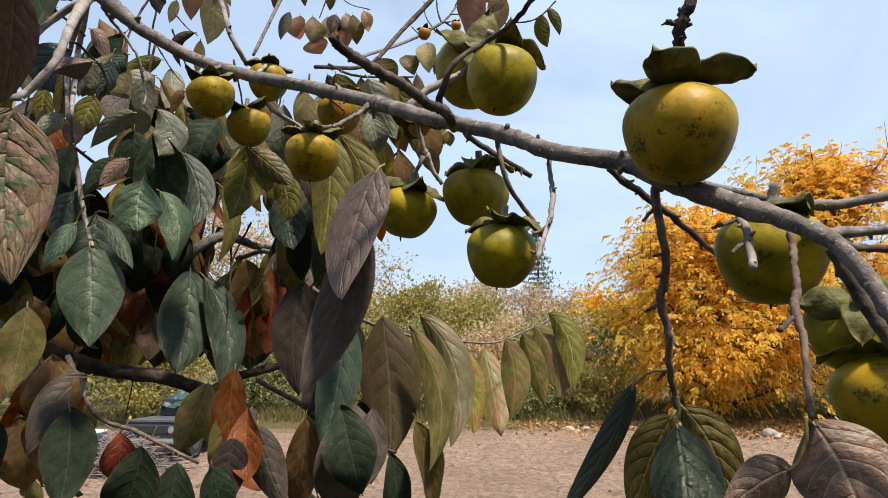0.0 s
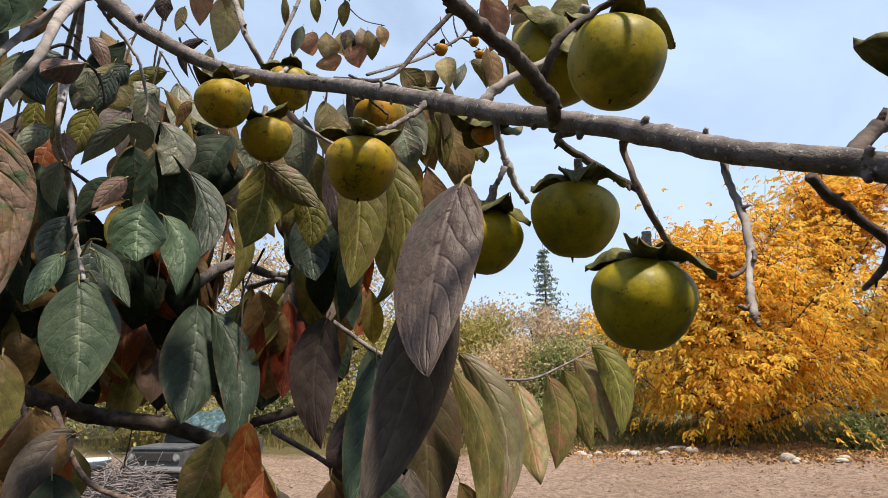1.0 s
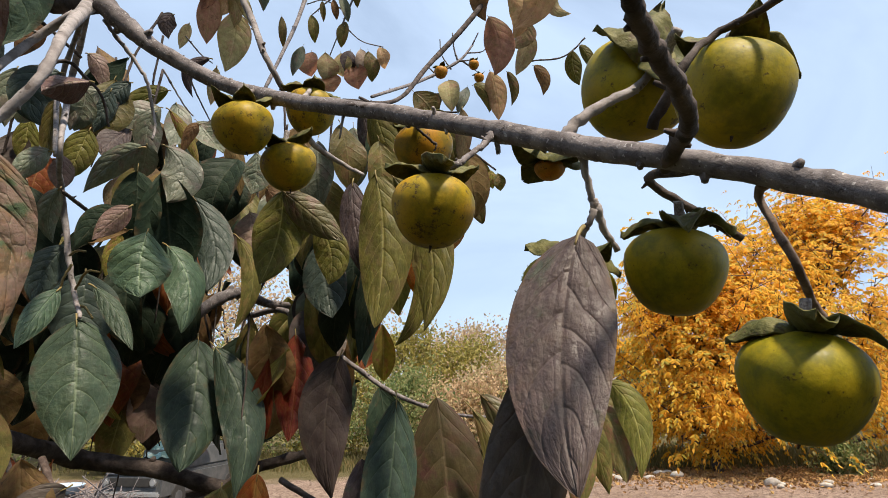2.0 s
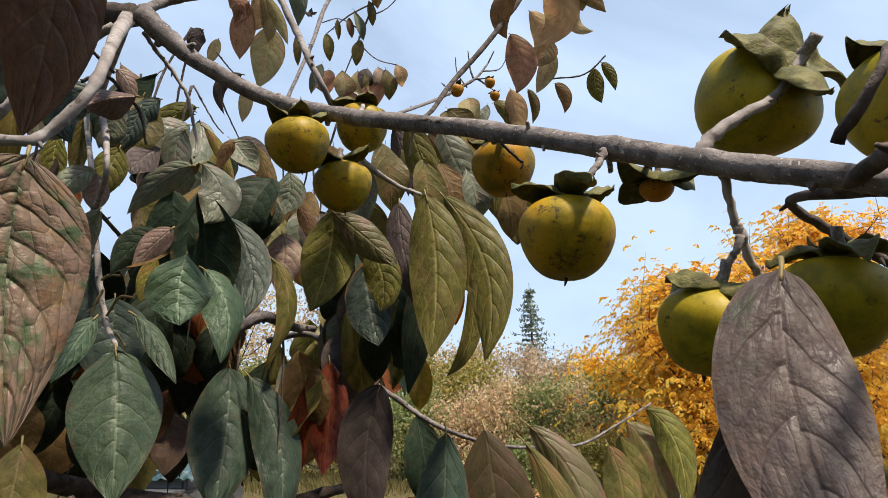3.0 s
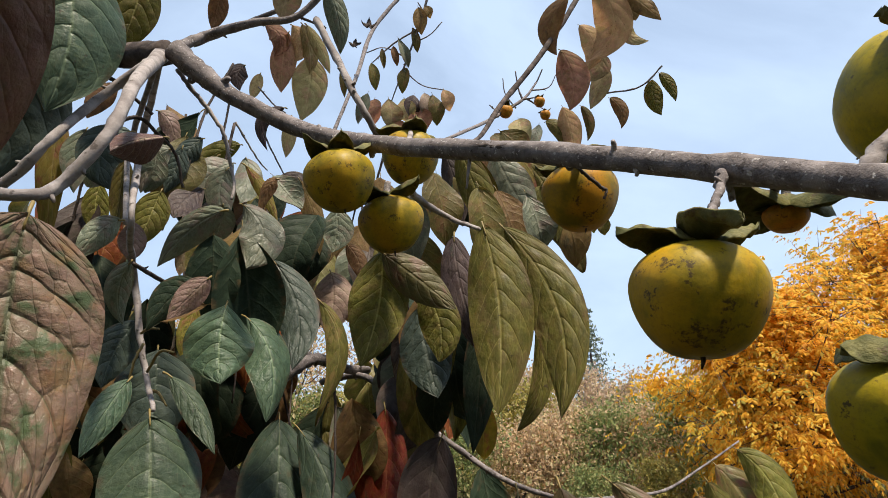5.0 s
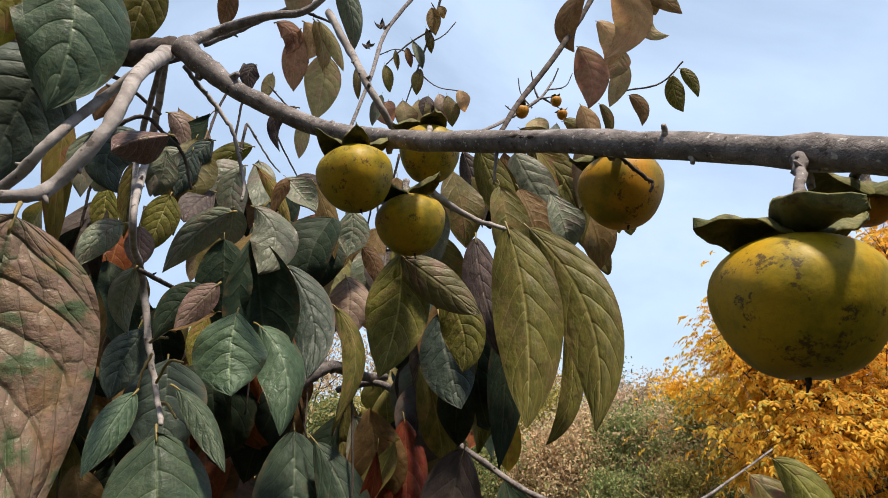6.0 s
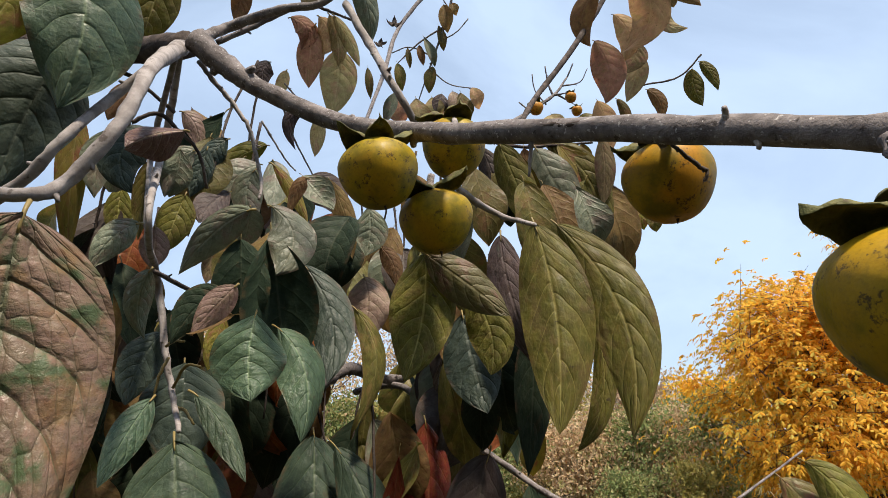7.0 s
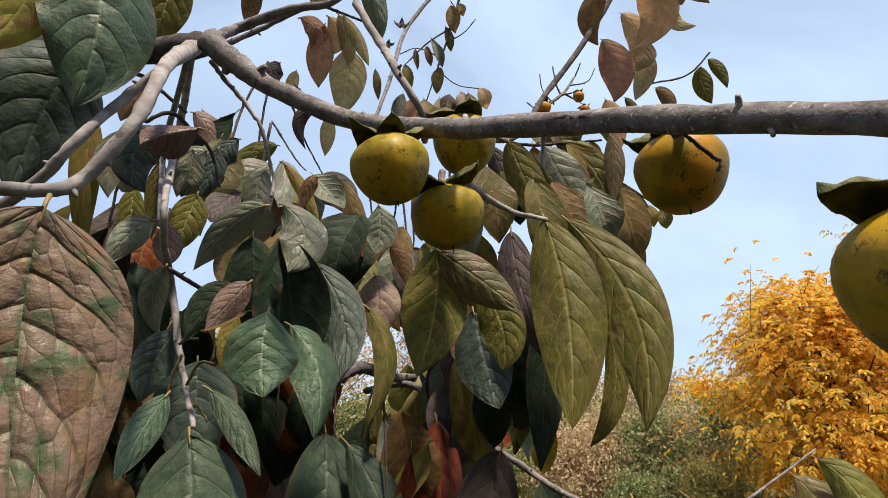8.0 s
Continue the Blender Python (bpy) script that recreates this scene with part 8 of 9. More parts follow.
leaf((-0.164, 1.377, 2.543), (-0.151, 1.405, 2.428), 0.061, 19, 0.15, "brown")
leaf((-0.193, 1.408, 2.530), (-0.202, 1.431, 2.430), 0.066, 18, 0.15, "olive")
leaf((-0.107, 1.418, 2.651), (-0.086, 1.446, 2.538), 0.060, 10, 0.15, "olive")
leaf((-0.052, 1.377, 2.582), (-0.047, 1.386, 2.548), 0.025, 5, 0.15, "olive")
leaf((-0.066, 1.403, 2.599), (-0.062, 1.412, 2.562), 0.023, 2, 0.15, "yellow")
leaf((-0.222, 1.446, 2.491), (-0.183, 1.467, 2.414), 0.055, 6, 0.15, "brown")
leaf((-0.214, 1.393, 2.458), (-0.210, 1.421, 2.338), 0.048, 3, 0.15, "orange")
leaf((-0.254, 1.418, 2.466), (-0.257, 1.454, 2.314), 0.064, 2, 0.15, "olive")
leaf((-0.249, 1.428, 2.560), (-0.241, 1.453, 2.455), 0.061, -1, 0.15, "olive")
leaf((-0.202, 1.367, 2.573), (-0.190, 1.388, 2.484), 0.054, -6, 0.15, "yellow")
leaf((-0.215, 1.355, 2.754), (-0.172, 1.371, 2.697), 0.056, -9, 0.15, "olive")
branch("twig", [(-0.182, 1.396, 2.674, 0.0030), (-0.170, 1.397, 2.633, 0.0029), (-0.166, 1.404, 2.561, 0.0023), (-0.189, 1.410, 2.527, 0.0023), (-0.221, 1.418, 2.480, 0.0018)], BARK_DARK, 2)
branch("twig", [(-0.182, 1.396, 2.674, 0.0030), (-0.125, 1.395, 2.655, 0.0029), (-0.054, 1.404, 2.599, 0.0018)], BARK_DARK, 2)
branch("twig", [(-0.329, 1.367, 2.754, 0.0030), (-0.269, 1.349, 2.716, 0.0029), (-0.198, 1.355, 2.709, 0.0024), (-0.130, 1.377, 2.717, 0.0019)], BARK_DARK, 2)
branch("twig", [(-0.518, 2.434, 4.083, 0.0061), (-0.589, 2.483, 3.898, 0.0049), (-0.666, 2.525, 3.733, 0.0036), (-0.726, 2.558, 3.604, 0.0024)], BARK, 1)
branch("twig", [(-0.589, 2.483, 3.898, 0.0036), (-0.701, 2.488, 3.840, 0.0036), (-0.794, 2.499, 3.768, 0.0024)], BARK, 1)
branch("twig", [(-0.617, 2.498, 3.839, 0.0036), (-0.542, 2.497, 3.870, 0.0024), (-0.487, 2.488, 3.920, 0.0024)], BARK, 1)
branch("twig", [(-0.666, 2.525, 3.733, 0.0036), (-0.590, 2.555, 3.666, 0.0024), (-0.495, 2.574, 3.641, 0.0024)], BARK, 1)
branch("twig", [(-0.644, 2.514, 3.779, 0.0036), (-0.738, 2.488, 3.827, 0.0024), (-0.816, 2.484, 3.810, 0.0024)], BARK, 1)
branch("twig", [(-0.557, 2.469, 3.956, 0.0036), (-0.583, 2.450, 4.005, 0.0024)], BARK, 1)
branch("twig", [(-0.173, 2.628, 3.588, 0.0049), (-0.189, 2.611, 3.635, 0.0036), (-0.195, 2.589, 3.705, 0.0024)], BARK, 1)
branch("twig", [(-0.204, 2.635, 3.554, 0.0036), (-0.244, 2.612, 3.613, 0.0024), (-0.250, 2.591, 3.678, 0.0024)], BARK, 1)
branch("twig", [(-0.109, 2.614, 3.657, 0.0036), (-0.082, 2.601, 3.707, 0.0024)], BARK, 1)
branch("twig", [(-0.135, 2.621, 3.622, 0.0036), (-0.062, 2.627, 3.632, 0.0024), (-0.027, 2.615, 3.683, 0.0018)], BARK, 1)
branch("twig", [(-0.272, 2.633, 3.532, 0.0036), (-0.314, 2.616, 3.572, 0.0024)], BARK, 1)
branch("twig", [(-0.633, 1.164, 2.716, 0.0018), (-0.620, 1.189, 2.687, 0.0015), (-0.609, 1.208, 2.664, 0.0013), (-0.599, 1.220, 2.652, 0.0010)], BARK_PALE, 2)
branch("twig", [(-0.620, 1.203, 2.766, 0.0020), (-0.617, 1.225, 2.736, 0.0017), (-0.609, 1.247, 2.707, 0.0015), (-0.595, 1.274, 2.670, 0.0012)], BARK, 2)
branch("twig", [(-0.611, 1.188, 2.795, 0.0014), (-0.593, 1.213, 2.773, 0.0012), (-0.576, 1.228, 2.762, 0.0010)], BARK, 2)
branch("twig", [(-0.610, 0.875, 2.548, 0.0022), (-0.589, 0.884, 2.560, 0.0021), (-0.577, 0.901, 2.550, 0.0019), (-0.564, 0.922, 2.531, 0.0018), (-0.563, 0.942, 2.498, 0.0016)], BARK_DARK, 2)
branch("twig", [(-0.699, 0.933, 2.670, 0.0030), (-0.682, 0.956, 2.661, 0.0026), (-0.656, 0.996, 2.636, 0.0022)], BARK_DARK, 2)
branch("twig", [(-0.790, 1.050, 2.603, 0.0022), (-0.801, 1.058, 2.572, 0.0019), (-0.817, 1.071, 2.516, 0.0016)], BARK_DARK, 2)
branch("twig", [(-0.735, 1.178, 2.889, 0.0046), (-0.680, 1.190, 2.917, 0.0044), (-0.622, 1.197, 2.945, 0.0042), (-0.564, 1.205, 2.968, 0.0040)], BARK, 2)
branch("twig", [(-0.584, 1.203, 2.960, 0.0030), (-0.551, 1.225, 2.952, 0.0025), (-0.517, 1.247, 2.943, 0.0020)], BARK_DARK, 2)
branch("petiole", [(0.151, 0.458, 2.071, 0.0010), (0.141, 0.460, 2.069, 0.0009), (0.132, 0.462, 2.062, 0.0008)], PETIOLE, 0)
branch("petiole", [(0.152, 0.443, 2.056, 0.0010), (0.152, 0.442, 2.048, 0.0009), (0.150, 0.442, 2.041, 0.0009)], PETIOLE, 0)
branch("petiole", [(0.206, 0.411, 2.048, 0.0010), (0.205, 0.410, 2.038, 0.0010), (0.201, 0.411, 2.027, 0.0009), (0.196, 0.412, 2.021, 0.0009)], PETIOLE, 0)
branch("petiole", [(-0.632, 1.004, 2.331, 0.0017), (-0.636, 0.998, 2.314, 0.0017), (-0.640, 0.996, 2.287, 0.0013)], PETIOLE, 0)
branch("petiole", [(-0.630, 1.014, 2.299, 0.0017), (-0.607, 1.000, 2.320, 0.0017), (-0.585, 0.993, 2.317, 0.0013)], PETIOLE, 0)
branch("petiole", [(-0.634, 1.000, 2.343, 0.0017), (-0.617, 0.990, 2.346, 0.0017), (-0.600, 0.983, 2.343, 0.0013)], PETIOLE, 0)
branch("petiole", [(-0.627, 1.021, 2.278, 0.0017), (-0.612, 1.013, 2.274, 0.0017), (-0.597, 1.009, 2.259, 0.0013)], PETIOLE, 0)
branch("twig", [(-0.135, 0.743, 2.393, 0.0011), (-0.136, 0.717, 2.373, 0.0010), (-0.129, 0.721, 2.367, 0.0012), (-0.123, 0.724, 2.362, 0.0013), (-0.120, 0.725, 2.360, 0.0010), (-0.122, 0.726, 2.355, 0.0009)], BARK_DARK, 1)
branch("twig", [(-0.136, 0.705, 2.376, 0.0030), (-0.136, 0.756, 2.398, 0.0025)], BARK_DARK, 0)
branch("twig", [(-0.052, 0.637, 2.326, 0.0025), (-0.033, 0.697, 2.338, 0.0020)], BARK_DARK, 0)
branch("twig", [(-0.340, 0.863, 2.495, 0.0030), (-0.339, 0.824, 2.470, 0.0025)], BARK_PALE, 0)
branch("twig", [(-0.270, 0.817, 2.455, 0.0030), (-0.287, 0.913, 2.526, 0.0025)], BARK_PALE, 0)
branch("twig", [(-0.245, 2.560, 3.530, 0.0013), (-0.280, 2.546, 3.470, 0.0047)], BARK, 0)
branch("twig", [(-0.105, 2.606, 3.579, 0.0013), (-0.173, 2.628, 3.588, 0.0049)], BARK, 0)
branch("twig", [(-0.084, 2.667, 3.550, 0.0013), (-0.160, 2.628, 3.593, 0.0049)], BARK, 0)
leaf((-0.328, 1.083, 2.532), (-0.323, 1.103, 2.426), 0.060, -2, 0.15, "grey")
leaf((-0.301, 1.110, 2.570), (-0.290, 1.129, 2.464), 0.060, 37, 0.15, "olive")
leaf((-0.380, 1.132, 2.578), (-0.391, 1.147, 2.487), 0.056, 38, 0.15, "brown")
leaf((-0.236, 1.091, 2.531), (-0.228, 1.111, 2.425), 0.059, 28, 0.15, "olive")
leaf((-0.214, 1.123, 2.538), (-0.193, 1.141, 2.444), 0.054, 24, 0.15, "brown")
leaf((-0.334, 1.150, 2.498), (-0.326, 1.171, 2.386), 0.063, 26, 0.15, "olive")
leaf((-0.175, 1.099, 2.520), (-0.158, 1.114, 2.444), 0.047, 16, 0.15, "grey")
leaf((-0.361, 1.121, 2.477), (-0.373, 1.136, 2.383), 0.053, 23, 0.15, "olive")
branch("twig", [(-0.762, 0.933, 2.570, 0.0033), (-0.772, 0.918, 2.576, 0.0029), (-0.779, 0.905, 2.578, 0.0025), (-0.784, 0.893, 2.578, 0.0028)], BARK_DARK, 1)
branch("twig", [(-0.072, 0.652, 2.337, 0.0025), (-0.071, 0.650, 2.325, 0.0019), (-0.070, 0.652, 2.319, 0.0016)], BARK_PALE, 1)
# leaves that stand out
spine_leaf((-0.460, 0.644, 2.344), (-0.460, 0.645, 2.266), (-0.443, 0.648, 2.155), 0.103, 44, "rust", fold=0.22, wave=0.02, curl=0.1, full=0.42)
spine_leaf((-0.615, 0.779, 2.693), (-0.609, 0.798, 2.616), (-0.627, 0.805, 2.526), 0.104, 52, "green", fold=0.35, wave=0.05)
spine_leaf((-0.667, 0.845, 2.622), (-0.689, 0.834, 2.560), (-0.718, 0.838, 2.465), 0.107, 59, "teal", fold=0.4, wave=0.04)
spine_leaf((-0.756, 0.846, 2.530), (-0.739, 0.860, 2.512), (-0.732, 0.872, 2.484), 0.044, 50, "green", fold=0.4)
spine_leaf((-0.626, 0.842, 2.610), (-0.638, 0.830, 2.584), (-0.654, 0.828, 2.544), 0.033, 46, "moss", fold=0.5, twist=40)
spine_leaf((-0.641, 0.926, 2.809), (-0.658, 0.937, 2.754), (-0.678, 0.945, 2.701), 0.060, 41, "moss", fold=0.2)
spine_leaf((-0.643, 0.759, 2.661), (-0.655, 0.763, 2.617), (-0.684, 0.760, 2.564), 0.054, 52, "yellow", fold=0.25)
spine_leaf((-0.787, 0.986, 2.652), (-0.788, 0.990, 2.573), (-0.793, 1.011, 2.452), 0.037, 45, "yellow", fold=0.3)
spine_leaf((-0.757, 1.045, 2.727), (-0.775, 1.035, 2.701), (-0.790, 1.035, 2.668), 0.034, 43, "brown", fold=0.4)
spine_leaf((-0.761, 1.146, 2.742), (-0.742, 1.158, 2.719), (-0.740, 1.171, 2.680), 0.035, 36, "pink", fold=0.3)
spine_leaf((-0.671, 1.255, 2.726), (-0.716, 1.235, 2.696), (-0.783, 1.222, 2.634), 0.040, 62, "moss", fold=0.5, twist=-30)
spine_leaf((-0.664, 1.223, 2.674), (-0.687, 1.201, 2.647), (-0.712, 1.189, 2.604), 0.060, 32, "grey", fold=0.2)
spine_leaf((-0.778, 1.475, 2.818), (-0.760, 1.458, 2.755), (-0.760, 1.434, 2.694), 0.059, 28, "grey", fold=0.2)
spine_leaf((-0.683, 1.173, 2.607), (-0.691, 1.143, 2.577), (-0.694, 1.122, 2.540), 0.048, 34, "purple", fold=0.2, full=0.5)
spine_leaf((-0.428, 0.803, 2.404), (-0.461, 0.807, 2.390), (-0.496, 0.817, 2.362), 0.027, 33, "grey", fold=0.25)
spine_leaf((-0.543, 0.997, 2.496), (-0.556, 1.017, 2.481), (-0.574, 1.037, 2.463), 0.035, 30, "grey", fold=0.2, full=0.5)
spine_leaf((-0.530, 1.021, 2.505), (-0.500, 1.022, 2.464), (-0.511, 1.006, 2.415), 0.056, 32, "grey", fold=0.2, wave=0.06, full=0.52)
spine_leaf((-0.512, 1.079, 2.447), (-0.472, 1.075, 2.375), (-0.468, 1.056, 2.297), 0.055, 22, "teal", fold=0.25)
spine_leaf((-0.508, 0.963, 2.362), (-0.507, 0.953, 2.317), (-0.499, 0.948, 2.273), 0.074, 29, "green", fold=0.42, wave=0.05, full=0.46)
spine_leaf((-0.514, 1.023, 2.359), (-0.477, 1.020, 2.306), (-0.472, 1.004, 2.237), 0.054, 40, "green", fold=0.55, twist=25)
spine_leaf((-0.572, 1.008, 2.374), (-0.578, 1.005, 2.344), (-0.583, 1.003, 2.314), 0.025, 32, "yellow", fold=0.3)
spine_leaf((-0.491, 0.895, 2.373), (-0.505, 0.887, 2.353), (-0.522, 0.879, 2.329), 0.027, 32, "pink", fold=0.3)
spine_leaf((-0.528, 0.939, 2.378), (-0.549, 0.927, 2.366), (-0.572, 0.922, 2.329), 0.038, 34, "dark", fold=0.3, full=0.5)
spine_leaf((-0.613, 0.932, 2.457), (-0.613, 0.936, 2.436), (-0.617, 0.940, 2.413), 0.030, 38, "pink", fold=0.35, full=0.5)
spine_leaf((-0.546, 0.849, 2.380), (-0.562, 0.859, 2.354), (-0.567, 0.878, 2.327), 0.024, 39, "grey", fold=0.6)
spine_leaf((-0.529, 0.808, 2.406), (-0.541, 0.796, 2.391), (-0.553, 0.790, 2.364), 0.025, 41, "grey", fold=0.25)
spine_leaf((-0.562, 0.892, 2.276), (-0.563, 0.867, 2.246), (-0.565, 0.844, 2.206), 0.029, 38, "green", fold=0.35)
spine_leaf((-0.525, 0.876, 2.239), (-0.508, 0.864, 2.172), (-0.492, 0.848, 2.097), 0.085, 34, "green", fold=0.38, wave=0.025, full=0.4)
spine_leaf((-0.519, 0.888, 2.278), (-0.488, 0.891, 2.246), (-0.467, 0.889, 2.204), 0.024, 56, "green", fold=0.5)
spine_leaf((-0.667, 1.083, 2.337), (-0.660, 1.077, 2.280), (-0.656, 1.072, 2.206), 0.098, 34, "teal", fold=0.3)
spine_leaf((-0.671, 1.042, 2.369), (-0.684, 1.025, 2.329), (-0.691, 1.018, 2.283), 0.048, 38, "teal", fold=0.4)
spine_leaf((-0.322, 0.927, 2.398), (-0.325, 0.926, 2.339), (-0.341, 0.920, 2.281), 0.060, 13, "moss", fold=0.25, wave=0.02)
spine_leaf((-0.319, 0.917, 2.393), (-0.284, 0.927, 2.365), (-0.249, 0.937, 2.335), 0.039, 9, "mauve", fold=0.3)
spine_leaf((-0.287, 0.960, 2.366), (-0.270, 0.963, 2.326), (-0.272, 0.964, 2.288), 0.043, 7, "moss", fold=0.25)
spine_leaf((-0.315, 1.072, 2.369), (-0.303, 1.065, 2.310), (-0.290, 1.058, 2.259), 0.062, 9, "teal", fold=0.25)
spine_leaf((-0.263, 1.039, 2.447), (-0.256, 1.035, 2.380), (-0.235, 1.034, 2.302), 0.043, 5, "purple", fold=0.3)
spine_leaf((-0.236, 1.071, 2.356), (-0.242, 1.068, 2.283), (-0.253, 1.062, 2.197), 0.043, 3, "dark", fold=0.3)
spine_leaf((-0.224, 1.004, 2.443), (-0.210, 0.989, 2.342), (-0.216, 0.968, 2.235), 0.071, 1, "moss", fold=0.28, wave=0.03)
spine_leaf((-0.202, 1.011, 2.443), (-0.150, 0.987, 2.340), (-0.156, 0.959, 2.231), 0.062, -13, "moss", fold=0.28, wave=0.03)
spine_leaf((-0.171, 1.059, 2.348), (-0.172, 1.052, 2.272), (-0.202, 1.043, 2.220), 0.024, -3, "moss", fold=0.4)
spine_leaf((-0.225, 1.324, 2.693), (-0.197, 1.334, 2.625), (-0.164, 1.345, 2.555), 0.079, -0, "grey", fold=0.2)
spine_leaf((-0.203, 1.356, 2.719), (-0.143, 1.362, 2.640), (-0.130, 1.379, 2.538), 0.062, -4, "moss", fold=0.25)
spine_leaf((-0.118, 1.341, 2.706), (-0.117, 1.351, 2.652), (-0.126, 1.365, 2.596), 0.034, -5, "tan", fold=0.3)
spine_leaf((-0.277, 1.245, 2.668), (-0.254, 1.261, 2.596), (-0.229, 1.281, 2.514), 0.055, 4, "moss", fold=0.25)
spine_leaf((-0.312, 1.304, 2.696), (-0.295, 1.315, 2.635), (-0.288, 1.330, 2.565), 0.045, 6, "plum", fold=0.3)
spine_leaf((-0.491, 1.242, 2.474), (-0.486, 1.244, 2.427), (-0.496, 1.243, 2.373), 0.065, 19, "pink", fold=0.3, wave=0.06)
spine_leaf((-0.474, 1.209, 2.573), (-0.472, 1.214, 2.536), (-0.481, 1.218, 2.498), 0.052, 19, "grey", fold=0.2, full=0.5)
spine_leaf((-0.476, 1.161, 2.408), (-0.447, 1.166, 2.339), (-0.468, 1.156, 2.256), 0.033, 38, "olive", fold=0.4)
spine_leaf((-0.618, 1.302, 2.675), (-0.581, 1.316, 2.652), (-0.570, 1.330, 2.609), 0.065, 23, "purple", fold=0.2)
spine_leaf((-0.490, 0.800, 2.480), (-0.504, 0.782, 2.469), (-0.519, 0.769, 2.452), 0.032, 39, "wine", fold=1.5, twist=30, wave=0.08)
spine_leaf((-0.681, 0.993, 2.612), (-0.707, 0.976, 2.576), (-0.702, 0.995, 2.531), 0.057, 42, "teal", fold=0.25)
spine_leaf((-0.697, 1.102, 2.643), (-0.716, 1.088, 2.617), (-0.731, 1.092, 2.570), 0.037, 37, "grey", fold=0.3)
spine_leaf((-0.699, 1.131, 2.661), (-0.707, 1.131, 2.625), (-0.721, 1.133, 2.586), 0.037, 35, "teal", fold=0.3)
spine_leaf((-0.681, 1.154, 2.686), (-0.700, 1.145, 2.659), (-0.710, 1.150, 2.623), 0.036, 34, "teal", fold=0.3)
spine_leaf((-0.732, 1.055, 2.607), (-0.736, 1.057, 2.559), (-0.742, 1.065, 2.498), 0.029, 40, "moss", fold=0.3)
spine_leaf((-0.691, 1.082, 2.566), (-0.700, 1.078, 2.527), (-0.713, 1.077, 2.482), 0.047, 37, "moss", fold=0.25)
spine_leaf((-0.639, 1.137, 2.522), (-0.649, 1.133, 2.477), (-0.659, 1.131, 2.436), 0.046, 32, "olive", fold=0.25)
spine_leaf((-0.697, 1.165, 2.515), (-0.699, 1.165, 2.489), (-0.703, 1.165, 2.462), 0.023, 33, "tan", fold=0.25)
spine_leaf((-0.507, 1.067, 2.559), (-0.517, 1.061, 2.544), (-0.530, 1.065, 2.509), 0.019, 26, "brown", fold=0.4)
spine_leaf((-0.552, 1.058, 2.581), (-0.528, 1.074, 2.545), (-0.515, 1.089, 2.502), 0.020, 41, "yellow", fold=0.4)
spine_leaf((-0.535, 1.204, 2.622), (-0.514, 1.219, 2.565), (-0.507, 1.233, 2.501), 0.033, 21, "brown", fold=0.3)
spine_leaf((-0.489, 1.264, 2.522), (-0.514, 1.251, 2.501), (-0.540, 1.244, 2.463), 0.031, 20, "brown", fold=0.3)
spine_leaf((-0.474, 1.267, 2.527), (-0.455, 1.273, 2.499), (-0.452, 1.278, 2.463), 0.030, 16, "brown", fold=0.3)
spine_leaf((-0.518, 1.262, 2.497), (-0.535, 1.254, 2.469), (-0.546, 1.253, 2.430), 0.029, 22, "tan", fold=0.3)
spine_leaf((-0.752, 0.996, 2.625), (-0.759, 0.997, 2.584), (-0.764, 1.006, 2.537), 0.040, 44, "grey", fold=0.3)
spine_leaf((-0.781, 1.070, 2.583), (-0.784, 1.072, 2.542), (-0.779, 1.083, 2.504), 0.036, 41, "moss", fold=0.3)
spine_leaf((-0.655, 1.192, 2.648), (-0.665, 1.192, 2.606), (-0.656, 1.210, 2.551), 0.048, 31, "grey", fold=0.3)
spine_leaf((-0.595, 1.259, 2.575), (-0.582, 1.267, 2.533), (-0.571, 1.277, 2.488), 0.045, 24, "grey", fold=0.3)
spine_leaf((-0.555, 1.281, 2.564), (-0.545, 1.286, 2.526), (-0.554, 1.289, 2.480), 0.044, 21, "plum", fold=0.3)
spine_leaf((-0.300, 0.453, 2.350), (-0.312, 0.470, 2.317), (-0.328, 0.486, 2.275), 0.034, 44, "chestnut", fold=0.15, wave=0.02)
spine_leaf((-0.039, 0.520, 2.223), (-0.053, 0.497, 2.168), (-0.053, 0.469, 2.118), 0.046, -19, "purple", fold=0.14, wave=0.02, full=0.42)
spine_leaf((-0.052, 0.527, 2.183), (-0.067, 0.520, 2.118), (-0.091, 0.507, 2.055), 0.039, 15, "plum", fold=0.25)
spine_leaf((-0.309, 1.187, 2.218), (-0.329, 1.186, 2.123), (-0.317, 1.195, 2.008), 0.081, 19, "plum", fold=0.25)
spine_leaf((-0.208, 1.101, 2.152), (-0.213, 1.077, 2.040), (-0.230, 1.048, 1.936), 0.072, 15, "forest", fold=0.3)
spine_leaf((-0.159, 1.175, 2.154), (-0.144, 1.168, 2.030), (-0.139, 1.157, 1.905), 0.110, 10, "mauve", fold=0.22, wave=0.02)
spine_leaf((-0.105, 1.138, 2.137), (-0.048, 1.114, 2.014), (-0.066, 1.079, 1.901), 0.053, 20, "olive", fold=0.4)
spine_leaf((-0.094, 1.207, 2.157), (-0.025, 1.170, 2.054), (-0.034, 1.124, 1.929), 0.064, 4, "mauve", fold=0.35)
spine_leaf((-0.029, 1.564, 2.092), (-0.013, 1.539, 2.000), (-0.011, 1.515, 1.903), 0.063, 2, "yellow", fold=0.3)
spine_leaf((0.011, 1.815, 2.100), (0.036, 1.744, 1.981), (0.054, 1.677, 1.874), 0.090, 0, "blush", fold=0.3)
spine_leaf((0.068, 1.492, 2.119), (0.087, 1.485, 2.034), (0.074, 1.480, 1.939), 0.068, -2, "blush", fold=0.3)
